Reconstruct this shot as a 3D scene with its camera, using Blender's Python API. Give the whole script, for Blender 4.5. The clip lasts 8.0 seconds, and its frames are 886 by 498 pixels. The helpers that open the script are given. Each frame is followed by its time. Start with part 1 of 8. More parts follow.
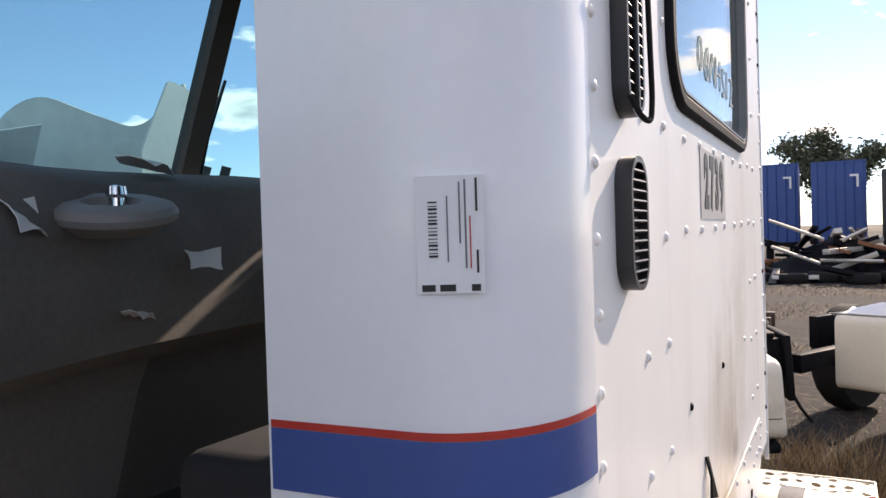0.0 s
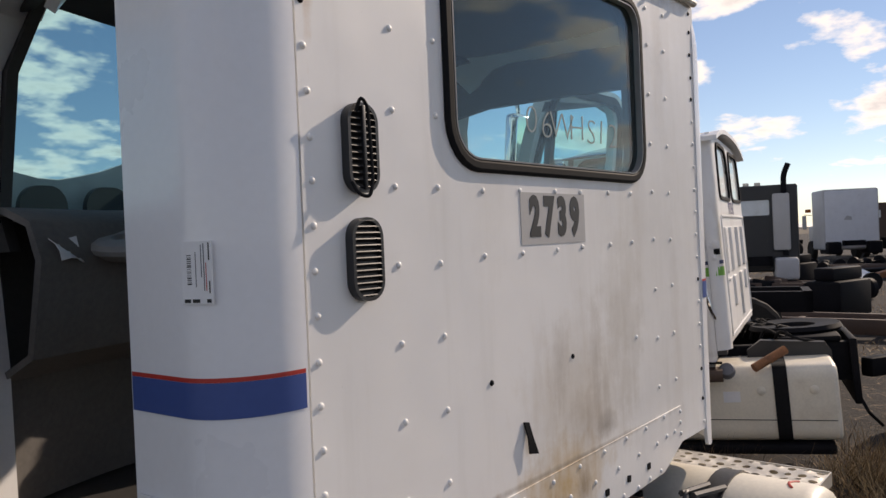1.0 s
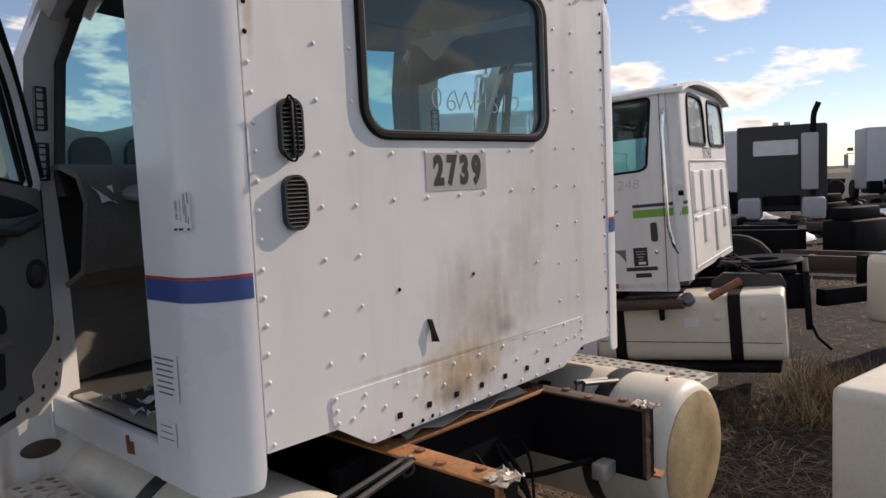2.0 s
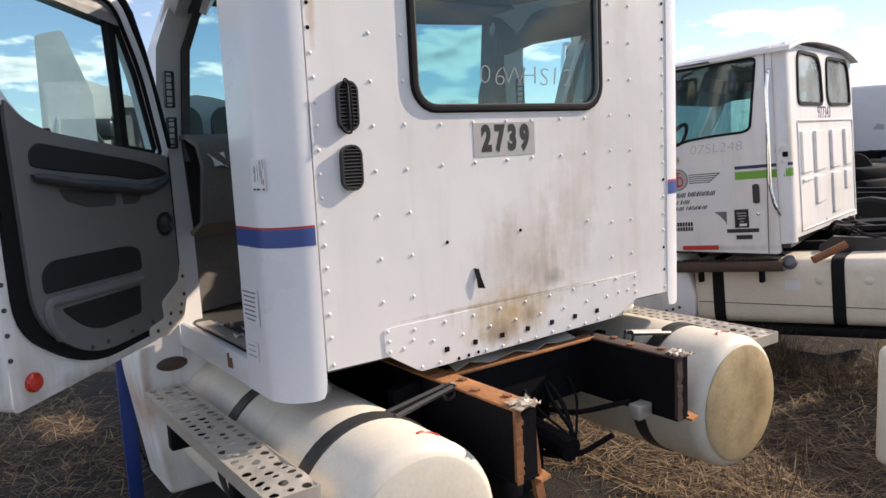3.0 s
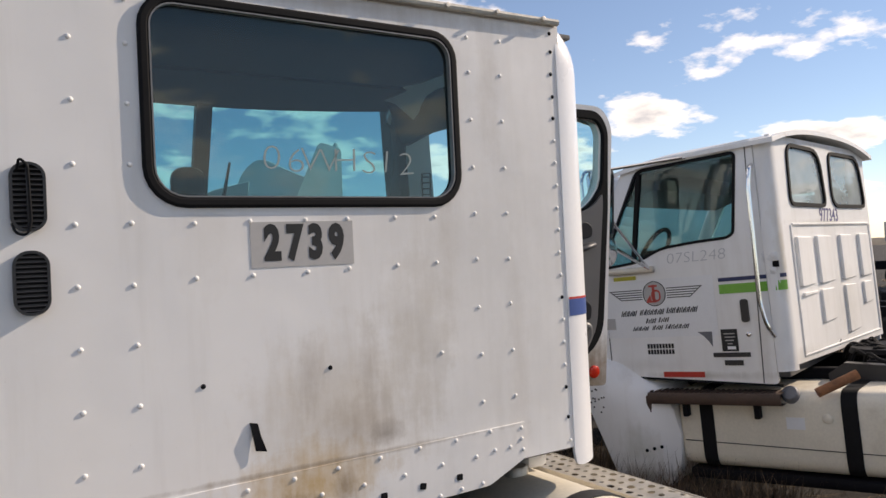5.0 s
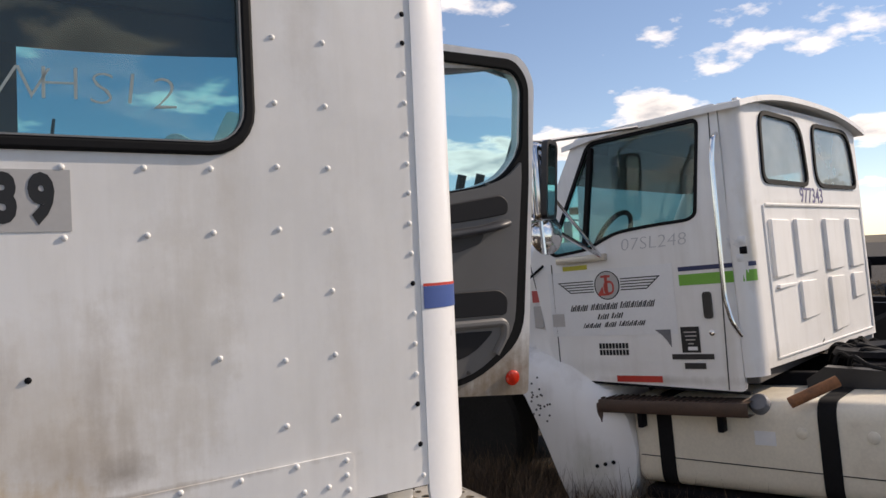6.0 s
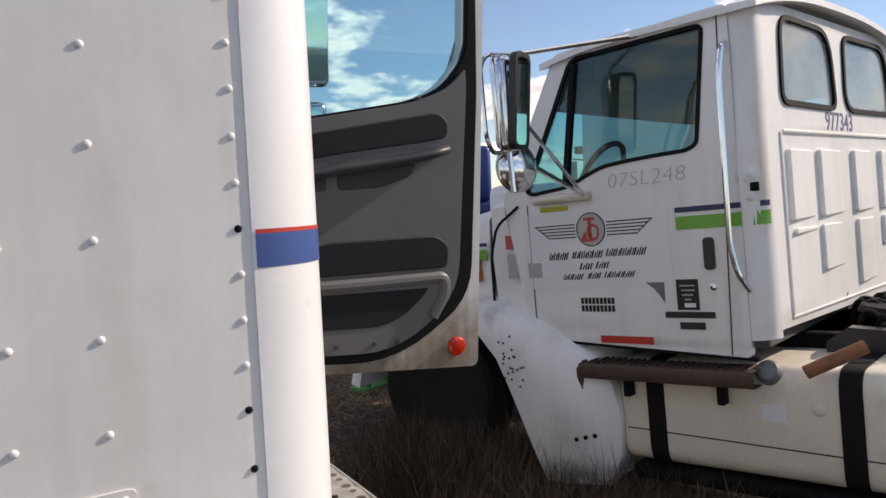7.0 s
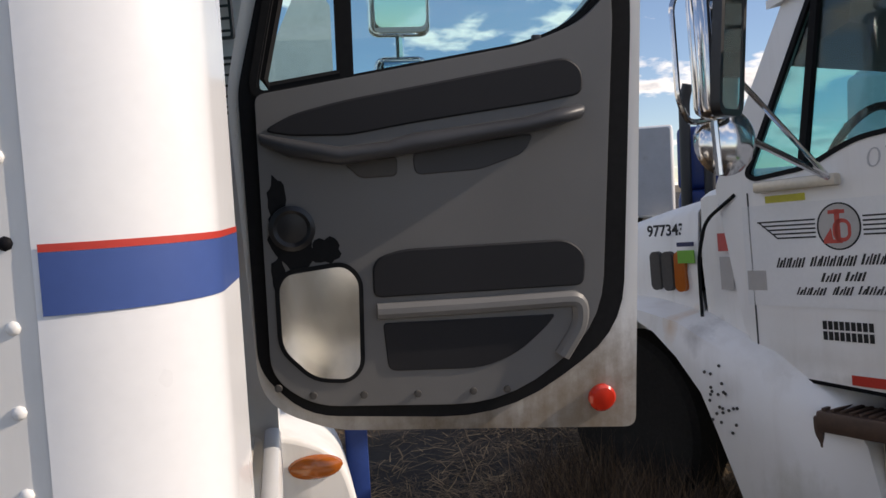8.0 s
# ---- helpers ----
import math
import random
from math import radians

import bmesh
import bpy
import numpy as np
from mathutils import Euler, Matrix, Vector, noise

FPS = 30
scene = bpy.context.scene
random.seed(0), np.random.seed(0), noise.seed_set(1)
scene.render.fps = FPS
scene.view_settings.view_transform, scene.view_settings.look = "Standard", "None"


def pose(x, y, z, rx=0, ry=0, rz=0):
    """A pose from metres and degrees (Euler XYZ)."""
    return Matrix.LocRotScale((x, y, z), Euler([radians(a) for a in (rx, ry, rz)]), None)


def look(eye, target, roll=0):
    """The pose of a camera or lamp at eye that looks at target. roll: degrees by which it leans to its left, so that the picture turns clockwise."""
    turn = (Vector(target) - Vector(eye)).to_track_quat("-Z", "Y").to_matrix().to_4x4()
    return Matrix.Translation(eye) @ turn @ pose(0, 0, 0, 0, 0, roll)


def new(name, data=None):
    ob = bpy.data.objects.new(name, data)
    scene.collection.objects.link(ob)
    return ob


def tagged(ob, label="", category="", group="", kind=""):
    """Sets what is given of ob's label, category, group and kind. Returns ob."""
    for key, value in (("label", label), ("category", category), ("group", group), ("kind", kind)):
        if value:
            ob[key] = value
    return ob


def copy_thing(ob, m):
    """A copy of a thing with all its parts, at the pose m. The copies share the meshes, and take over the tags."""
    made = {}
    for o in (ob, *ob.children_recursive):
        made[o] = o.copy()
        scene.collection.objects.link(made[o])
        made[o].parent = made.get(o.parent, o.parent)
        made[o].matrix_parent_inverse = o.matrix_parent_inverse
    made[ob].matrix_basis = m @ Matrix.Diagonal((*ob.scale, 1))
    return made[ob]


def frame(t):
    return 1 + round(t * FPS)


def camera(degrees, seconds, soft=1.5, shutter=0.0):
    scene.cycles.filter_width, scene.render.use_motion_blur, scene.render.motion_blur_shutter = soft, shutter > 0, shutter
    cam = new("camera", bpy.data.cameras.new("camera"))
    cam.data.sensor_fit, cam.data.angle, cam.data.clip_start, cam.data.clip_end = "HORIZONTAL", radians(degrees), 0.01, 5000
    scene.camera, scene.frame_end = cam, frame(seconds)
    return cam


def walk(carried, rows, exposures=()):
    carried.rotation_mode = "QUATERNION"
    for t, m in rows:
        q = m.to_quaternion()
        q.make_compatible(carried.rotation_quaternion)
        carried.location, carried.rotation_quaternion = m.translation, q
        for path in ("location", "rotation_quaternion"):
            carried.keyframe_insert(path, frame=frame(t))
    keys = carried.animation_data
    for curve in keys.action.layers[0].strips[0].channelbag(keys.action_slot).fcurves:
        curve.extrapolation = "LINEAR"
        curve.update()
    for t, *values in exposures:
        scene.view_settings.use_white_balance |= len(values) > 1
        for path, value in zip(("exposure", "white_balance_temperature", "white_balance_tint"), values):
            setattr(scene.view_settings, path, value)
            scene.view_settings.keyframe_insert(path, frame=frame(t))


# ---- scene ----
cam = camera(61.2, 8.0)
PATH = [
    (0, (-0.771, -0.229, 1.743), (0.993, 0.713, 1.711), -1.8),
    (0.3, (-0.832, -0.477, 1.784), (0.802, 0.675, 1.729), -2.0),
    (0.5, (-0.857, -0.639, 1.763), (0.717, 0.595, 1.742), -2.2),
    (1, (-0.881, -1.026, 1.78), (0.661, 0.248, 1.759), -2.4),
    (1.5, (-1.055, -1.407, 1.775), (0.477, -0.122, 1.757), -2.5),
    (1.7, (-1.127, -1.556, 1.788), (0.377, -0.24, 1.697), -2.4),
    (2.8, (-1.184, -2.233, 1.799), (0.086, -0.712, 1.529), -2.8),
    (3, (-1.151, -2.296, 1.807), (0.004, -0.685, 1.538), -2.8),
    (3.2, (-1.114, -2.302, 1.808), (0.003, -0.664, 1.548), -2.8),
    (3.5, (-1.045, -2.304, 1.808), (0.053, -0.637, 1.685), -2.8),
    (3.7, (-0.959, -2.255, 1.813), (0.137, -0.582, 1.788), -2.7),
    (4, (-0.785, -2.148, 1.82), (0.306, -0.472, 1.834), -2.5),
    (4.5, (-0.442, -2.128, 1.789), (0.634, -0.442, 1.808), -2.5),
    (5, (-0.007, -2.082, 1.767), (1.061, -0.391, 1.79), -2.7),
    (5.2, (0.15, -2.045, 1.746), (1.213, -0.351, 1.767), -2.6),
    (6.3, (1.03, -1.661, 1.672), (2.069, 0.047, 1.666), -2.6),
    (6.5, (1.146, -1.588, 1.668), (2.178, 0.124, 1.599), -2.6),
    (7, (1.447, -1.326, 1.645), (2.461, 0.393, 1.505), -2.5),
    (7.5, (1.781, -1.037, 1.644), (2.587, 0.788, 1.495), -2.8),
    (8, (2.067, -0.778, 1.626), (2.482, 1.173, 1.487), -3.0),
]
EXPOSURES = [
    (0.0, 0.88, 7520, 21), (0.2, 0.63, 7540, 20), (0.5, 0.16, 7580, 20), (1.0, -0.02, 7560, 19), (1.5, -0.17, 7540, 19), (1.7, -0.14, 7540, 19), (2.8, 0.54, 7380, 19),
    (3.5, 0.69, 7390, 19), (4.0, 0.38, 7490, 18), (4.5, 0.22, 7460, 17), (5.2, 0.23, 7440, 17), (6.5, 0.15, 7300, 17), (7.2, 0.22, 7200, 17), (8.0, 0.12, 7100, 16),
]
walk(cam, [(t, look(eye, target, roll)) for t, eye, target, roll in PATH], EXPOSURES)

# ---- world, sun ----
SUN_WAY = Vector((1.0, -0.22, 0.58)).normalized()
world = bpy.data.worlds.new("sky")
scene.world = world
world.use_nodes = True
wn, wl = world.node_tree.nodes, world.node_tree.links
wn.clear()
w_out = wn.new("ShaderNodeOutputWorld")
w_bg = wn.new("ShaderNodeBackground")
w_bg.inputs["Strength"].default_value = 0.132
w_sky = wn.new("ShaderNodeTexSky")
w_sky.sky_type = "NISHITA"
w_sky.sun_disc = False
w_sky.sun_elevation = math.asin(SUN_WAY.z)
w_sky.sun_rotation = math.atan2(SUN_WAY.x, SUN_WAY.y)
w_sky.altitude, w_sky.air_density, w_sky.dust_density, w_sky.ozone_density = 300, 0.88, 0.0, 2.2
# cumulus: a cloud layer seen in perspective, direction divided by height
w_tc = wn.new("ShaderNodeTexCoord")
w_sep = wn.new("ShaderNodeSeparateXYZ")
wl.new(w_tc.outputs["Generated"], w_sep.inputs[0])
w_up = wn.new("ShaderNodeMath"); w_up.operation = "ADD"; w_up.inputs[1].default_value = 0.22
wl.new(w_sep.outputs["Z"], w_up.inputs[0])
w_clampz = wn.new("ShaderNodeMath"); w_clampz.operation = "MAXIMUM"; w_clampz.inputs[1].default_value = 0.05
wl.new(w_up.outputs[0], w_clampz.inputs[0])
w_dx = wn.new("ShaderNodeMath"); w_dx.operation = "DIVIDE"
w_dy = wn.new("ShaderNodeMath"); w_dy.operation = "DIVIDE"
wl.new(w_sep.outputs["X"], w_dx.inputs[0]); wl.new(w_clampz.outputs[0], w_dx.inputs[1])
wl.new(w_sep.outputs["Y"], w_dy.inputs[0]); wl.new(w_clampz.outputs[0], w_dy.inputs[1])
w_comb = wn.new("ShaderNodeCombineXYZ")
wl.new(w_dx.outputs[0], w_comb.inputs["X"]); wl.new(w_dy.outputs[0], w_comb.inputs["Y"])
w_big = wn.new("ShaderNodeTexNoise"); w_big.inputs["Scale"].default_value = 1.9
w_big.inputs["Detail"].default_value = 7; w_big.inputs["Roughness"].default_value = 0.56
wl.new(w_comb.outputs[0], w_big.inputs["Vector"])
w_cov = wn.new("ShaderNodeValToRGB")
w_cov.color_ramp.elements[0].position, w_cov.color_ramp.elements[1].position = 0.528, 0.588
wl.new(w_big.outputs["Fac"], w_cov.inputs["Fac"])
w_core = wn.new("ShaderNodeValToRGB")
w_core.color_ramp.elements[0].position, w_core.color_ramp.elements[1].position = 0.575, 0.70
w_core.color_ramp.elements[0].color = (8.6, 8.5, 8.4, 1)
w_core.color_ramp.elements[1].color = (3.6, 3.9, 4.4, 1)
wl.new(w_big.outputs["Fac"], w_core.inputs["Fac"])
w_mix = wn.new("ShaderNodeMix"); w_mix.data_type = "RGBA"
wl.new(w_cov.outputs["Color"], w_mix.inputs["Factor"])
# thin even haze whitens the blue towards the horizon
w_haze = wn.new("ShaderNodeMix"); w_haze.data_type = "RGBA"
w_haze.inputs["Factor"].default_value = 0.20
w_haze.inputs[7].default_value = (1.5, 2.5, 4.6, 1)
wl.new(w_sky.outputs["Color"], w_haze.inputs[6])
wl.new(w_haze.outputs[2], w_mix.inputs[6]); wl.new(w_core.outputs["Color"], w_mix.inputs[7])
wl.new(w_mix.outputs[2], w_bg.inputs["Color"])
wl.new(w_bg.outputs[0], w_out.inputs["Surface"])

sun_data = bpy.data.lights.new("sun", "SUN")
sun_data.energy, sun_data.angle, sun_data.color = 3.75, radians(0.6), (1.0, 0.93, 0.82)
sun = new("sun", sun_data)
sun.matrix_world = look(SUN_WAY * 60, (0, 0, 0))

# ---- mesh helpers ----
def put3(axis, p, q, a):
    return {"x": (a, p, q), "y": (p, a, q), "z": (p, q, a)}[axis]


def bm_box(bm, x0, x1, y0, y1, z0, z1, bev=0.0, m=None, seg=2):
    made = bmesh.ops.create_cube(bm, size=1.0)["verts"]
    for v in made:
        v.co = Vector(((x0 + x1) / 2 + v.co.x * (x1 - x0), (y0 + y1) / 2 + v.co.y * (y1 - y0), (z0 + z1) / 2 + v.co.z * (z1 - z0)))
    if bev:
        edges = list({e for v in made for e in v.link_edges})
        out = bmesh.ops.bevel(bm, geom=edges, offset=bev, segments=seg, profile=0.5, affect="EDGES")
        made = list({v for f in out["faces"] for v in f.verts} | {v for v in made if v.is_valid})
    if m is not None:
        for v in made:
            v.co = m @ v.co
    return made


def bm_prism(bm, poly, axis, a, b, m=None):
    """A polygon (two coordinates) drawn out along an axis from a to b."""
    lo = [bm.verts.new(put3(axis, p, q, a)) for p, q in poly]
    hi = [bm.verts.new(put3(axis, p, q, b)) for p, q in poly]
    bm.faces.new(lo); bm.faces.new(hi[::-1])
    n = len(poly)
    for i in range(n):
        bm.faces.new((lo[i], hi[i], hi[(i + 1) % n], lo[(i + 1) % n]))
    if m is not None:
        for v in lo + hi:
            v.co = m @ v.co


def bm_ring(bm, outer, inner, axis, a, b):
    """A flat sheet between two outlines, with thickness: a frame, or a wall with an opening."""
    loops = {}
    for key, line in (("o", outer), ("i", inner)):
        for h in (a, b):
            loops[key, h] = [bm.verts.new(put3(axis, p, q, h)) for p, q in line]
        lo, hi, n = loops[key, a], loops[key, b], len(line)
        for i in range(n):
            bm.faces.new((lo[i], lo[(i + 1) % n], hi[(i + 1) % n], hi[i]))
    for h in (a, b):
        if len(outer) == len(inner):
            o, i_, n = loops["o", h], loops["i", h], len(outer)
            for i in range(n):
                bm.faces.new((o[i], o[(i + 1) % n], i_[(i + 1) % n], i_[i]))
        else:
            edges = [bm.edges.get((vs[i], vs[(i + 1) % len(vs)])) for vs in (loops["o", h], loops["i", h]) for i in range(len(vs))]
            bmesh.ops.triangle_fill(bm, edges=edges, use_beauty=True)


def rrect(cx, cy, w, h, r, n=6):
    """A rectangle with round corners; r may be one radius or four (from top right, anticlockwise)."""
    rs = r if isinstance(r, (tuple, list)) else (r,) * 4
    pts = []
    for k, (sx, sy) in enumerate(((1, 1), (-1, 1), (-1, -1), (1, -1))):
        rk = max(rs[k], 1e-4)
        ox, oy = cx + sx * (w / 2 - rk), cy + sy * (h / 2 - rk)
        for i in range(n + 1):
            a = math.pi / 2 * (k + i / n)
            pts.append((ox + rk * math.cos(a), oy + rk * math.sin(a)))
    return pts


def round_poly(pts, r, n=5):
    """A polygon with rounded corners; r one radius or one for each corner."""
    out, m = [], len(pts)
    for i in range(m):
        p, a, b = Vector(pts[i]), Vector(pts[i - 1]), Vector(pts[(i + 1) % m])
        rk = r[i] if isinstance(r, (tuple, list)) else r
        da, db = (a - p), (b - p)
        k = min(rk, da.length * 0.48, db.length * 0.48)
        s, e = p + da.normalized() * k, p + db.normalized() * k
        for j in range(n + 1):
            t = j / n
            out.append(tuple((1 - t) ** 2 * s + 2 * t * (1 - t) * p + t * t * e))
    return out


def inset(poly, d):
    """The polygon moved inwards by d (anticlockwise or clockwise alike)."""
    m = len(poly)
    area = sum(poly[i][0] * poly[(i + 1) % m][1] - poly[(i + 1) % m][0] * poly[i][1] for i in range(m))
    s = 1 if area > 0 else -1
    out = []
    for i in range(m):
        a, p, b = Vector(poly[i - 1]), Vector(poly[i]), Vector(poly[(i + 1) % m])
        t = ((p - a).normalized() + (b - p).normalized())
        t = t.normalized() if t.length > 1e-6 else (b - p).normalized()
        out.append((p.x - s * t.y * d, p.y + s * t.x * d))
    return out


def bm_tube(bm, pts, r, n=10, cap=True):
    """A round bar along points; r one radius or one for each point."""
    pts = [Vector(p) for p in pts]
    rows, side = [], None
    for i, p in enumerate(pts):
        t = (pts[min(i + 1, len(pts) - 1)] - pts[max(i - 1, 0)]).normalized()
        if side is None:
            side = t.orthogonal().normalized()
        side = (side - t * side.dot(t)).normalized()
        other, rk = t.cross(side), (r[i] if isinstance(r, (tuple, list)) else r)
        rows.append([bm.verts.new(p + rk * (math.cos(a) * side + math.sin(a) * other)) for a in (2 * math.pi * k / n for k in range(n))])
    for a, b in zip(rows, rows[1:]):
        for i in range(n):
            bm.faces.new((a[i], a[(i + 1) % n], b[(i + 1) % n], b[i]))
    if cap:
        bm.faces.new(rows[0][::-1]); bm.faces.new(rows[-1])


def arc_path(pts, r, n=4):
    """A path in space with its corners rounded."""
    pts = [Vector(p) for p in pts]
    out = [pts[0]]
    for a, p, b in zip(pts, pts[1:], pts[2:]):
        k = min(r, (a - p).length * 0.45, (b - p).length * 0.45)
        s, e = p + (a - p).normalized() * k, p + (b - p).normalized() * k
        out += [(1 - t) ** 2 * s + 2 * t * (1 - t) * p + t * t * e for t in (j / n for j in range(n + 1))]
    return out + [pts[-1]]


def bm_lathe(bm, prof, axis, c, n=24, a0=0.0, a1=2 * math.pi):
    """A profile of (radius, place along the axis) turned about the axis through c."""
    full = abs(a1 - a0 - 2 * math.pi) < 1e-6
    m = n if full else n + 1
    rows = []
    for r, h in prof:
        row = []
        for i in range(m):
            a = a0 + (a1 - a0) * i / n
            p, q = r * math.cos(a), r * math.sin(a)
            row.append(bm.verts.new(Vector(c) + Vector({"x": (h, p, q), "y": (p, h, q), "z": (p, q, h)}[axis])))
        rows.append(row)
    for a, b in zip(rows, rows[1:]):
        for i in range(n):
            j = (i + 1) % m
            bm.faces.new((a[i], a[j], b[j], b[i]))
    if full:
        if prof[0][0] > 1e-4:
            bm.faces.new(rows[0][::-1])
        if prof[-1][0] > 1e-4:
            bm.faces.new(rows[-1])


def bm_loft(bm, rows, closed=False):
    made = [[bm.verts.new(p) for p in row] for row in rows]
    n = len(made[0])
    for a, b in zip(made, made[1:]):
        for i in range(n if closed else n - 1):
            j = (i + 1) % n
            bm.faces.new((a[i], a[j], b[j], b[i]))
    return made


def finish(name, bm, material=None, smooth=35, thick=0.0, offset=-1.0):
    bmesh.ops.remove_doubles(bm, verts=bm.verts, dist=1e-5)
    bmesh.ops.recalc_face_normals(bm, faces=bm.faces)
    me = bpy.data.meshes.new(name)
    bm.to_mesh(me)
    bm.free()
    me.shade_smooth()
    me.set_sharp_from_angle(angle=radians(smooth))
    if material:
        me.materials.append(material)
    ob = new(name, me)
    if thick:
        mod = ob.modifiers.new("thickness", "SOLIDIFY")
        mod.thickness, mod.offset = thick, offset
        solid = bpy.data.meshes.new_from_object(ob.evaluated_get(bpy.context.evaluated_depsgraph_get()))
        ob.modifiers.clear()
        ob.data = solid
        solid.name = name
        solid.shade_smooth()
        solid.set_sharp_from_angle(angle=radians(50))
    return ob


def part(name, bm, material, parent, label="", smooth=35, thick=0.0, offset=-1.0, m=None):
    ob = finish(name, bm, material, smooth, thick, offset)
    ob.parent = parent
    if m is not None:
        ob.matrix_basis = m
    if label:
        ob["label"] = label
    return ob


def piece(name, mesh, parent, m):
    ob = new(name, mesh)
    ob.parent = parent
    ob.matrix_basis = m
    return ob


def thing(name, label, category, m=None, group="", kind=""):
    ob = new(name)
    ob.empty_display_size = 0.1
    if m is not None:
        ob.matrix_world = m
    return tagged(ob, label, category, group, kind)


def text_mesh(name, body, size, material, parent, m, extrude=0.0006, squeeze=1.0, label="", bold=0.0, shear=0.0):
    cu = bpy.data.curves.new(name, "FONT")
    cu.body, cu.size, cu.extrude, cu.align_x, cu.align_y, cu.offset, cu.shear = body, size, extrude, "CENTER", "CENTER", bold, shear
    cu.resolution_u = 3
    tmp = bpy.data.objects.new(name, cu)
    scene.collection.objects.link(tmp)
    dg = bpy.context.evaluated_depsgraph_get()
    me = bpy.data.meshes.new_from_object(tmp.evaluated_get(dg))
    bpy.data.objects.remove(tmp)
    for v in me.vertices:
        v.co.x *= squeeze
    me.materials.clear()
    me.materials.append(material)
    ob = new(name, me)
    ob.parent = parent
    ob.matrix_basis = m
    if label:
        ob["label"] = label
    return ob

# ---- materials ----
def nodes_of(name):
    m = bpy.data.materials.new(name)
    m.use_nodes = True
    nt = m.node_tree
    return m, nt.nodes, nt.links, nt.nodes["Principled BSDF"]


def tone(c, k):
    return (min(c[0] * k, 1), min(c[1] * k, 1), min(c[2] * k, 1), 1)


def noise_node(nd, ln, coords, scale, detail=4, rough=0.55, stretch=None):
    n = nd.new("ShaderNodeTexNoise")
    n.inputs["Scale"].default_value, n.inputs["Detail"].default_value, n.inputs["Roughness"].default_value = scale, detail, rough
    if stretch:
        mp = nd.new("ShaderNodeMapping")
        mp.inputs["Scale"].default_value = stretch
        ln.new(coords, mp.inputs["Vector"]); ln.new(mp.outputs[0], n.inputs["Vector"])
    else:
        ln.new(coords, n.inputs["Vector"])
    return n.outputs["Fac"]


def ramp(nd, ln, fac, stops):
    r = nd.new("ShaderNodeValToRGB")
    r.color_ramp.elements[0].position, r.color_ramp.elements[0].color = stops[0]
    r.color_ramp.elements[1].position, r.color_ramp.elements[1].color = stops[-1]
    for pos, col in stops[1:-1]:
        e = r.color_ramp.elements.new(pos)
        e.color = col
    ln.new(fac, r.inputs["Fac"])
    return r.outputs["Color"]


def mixed(nd, ln, fac, a, b, blend="MIX"):
    m = nd.new("ShaderNodeMix")
    m.data_type, m.blend_type = "RGBA", blend
    for sock, val in ((m.inputs["Factor"], fac), (m.inputs[6], a), (m.inputs[7], b)):
        if isinstance(val, (int, float, tuple)):
            sock.default_value = val
        else:
            ln.new(val, sock)
    return m.outputs[2]


def bump_node(nd, ln, height, strength, distance, normal=None):
    b = nd.new("ShaderNodeBump")
    b.inputs["Strength"].default_value, b.inputs["Distance"].default_value = strength, distance
    ln.new(height, b.inputs["Height"])
    if normal is not None:
        ln.new(normal, b.inputs["Normal"])
    return b.outputs["Normal"]


def surface(name, color, rough=0.5, metal=0.0, var=0.12, scale=3.0, fine=60.0, bump=0.15, bdist=0.002, dirt=None, dirt_amount=0.5, dirt_scale=4.0, rough_var=0.12, coat=0.0, wave=0.0, spec=0.5):
    """A worn surface: colour that varies at two scales, patches of dirt, uneven gloss and fine relief."""
    m, nd, ln, bs = nodes_of(name)
    co = nd.new("ShaderNodeTexCoord").outputs["Object"]
    big, small = noise_node(nd, ln, co, scale, 5), noise_node(nd, ln, co, fine, 4)
    base = ramp(nd, ln, big, [(0.3, tone(color, 1 - var)), (0.7, tone(color, 1 + var))])
    base = mixed(nd, ln, 0.35, base, ramp(nd, ln, small, [(0.3, tone(color, 1 - 1.4 * var)), (0.7, tone(color, 1 + 1.2 * var))]))
    if dirt:
        patch = noise_node(nd, ln, co, dirt_scale, 8, 0.65)
        lo = 0.72 - 0.35 * dirt_amount
        base = mixed(nd, ln, ramp(nd, ln, patch, [(lo, (0, 0, 0, 1)), (lo + 0.22, (dirt_amount, dirt_amount, dirt_amount, 1))]), base, (*dirt, 1))
    ln.new(base, bs.inputs["Base Color"])
    rr = nd.new("ShaderNodeMapRange")
    rr.inputs["To Min"].default_value, rr.inputs["To Max"].default_value = max(0.02, rough - rough_var), min(1, rough + rough_var)
    ln.new(big, rr.inputs["Value"]); ln.new(rr.outputs[0], bs.inputs["Roughness"])
    bs.inputs["Metallic"].default_value = metal
    bs.inputs["Coat Weight"].default_value = coat
    bs.inputs["Specular IOR Level"].default_value = spec
    nrm = None
    if wave:
        nrm = bump_node(nd, ln, noise_node(nd, ln, co, 2.2, 2), wave, 0.02)
    if bump:
        nrm = bump_node(nd, ln, small, bump, bdist, nrm)
    if nrm is not None:
        ln.new(nrm, bs.inputs["Normal"])
    return m


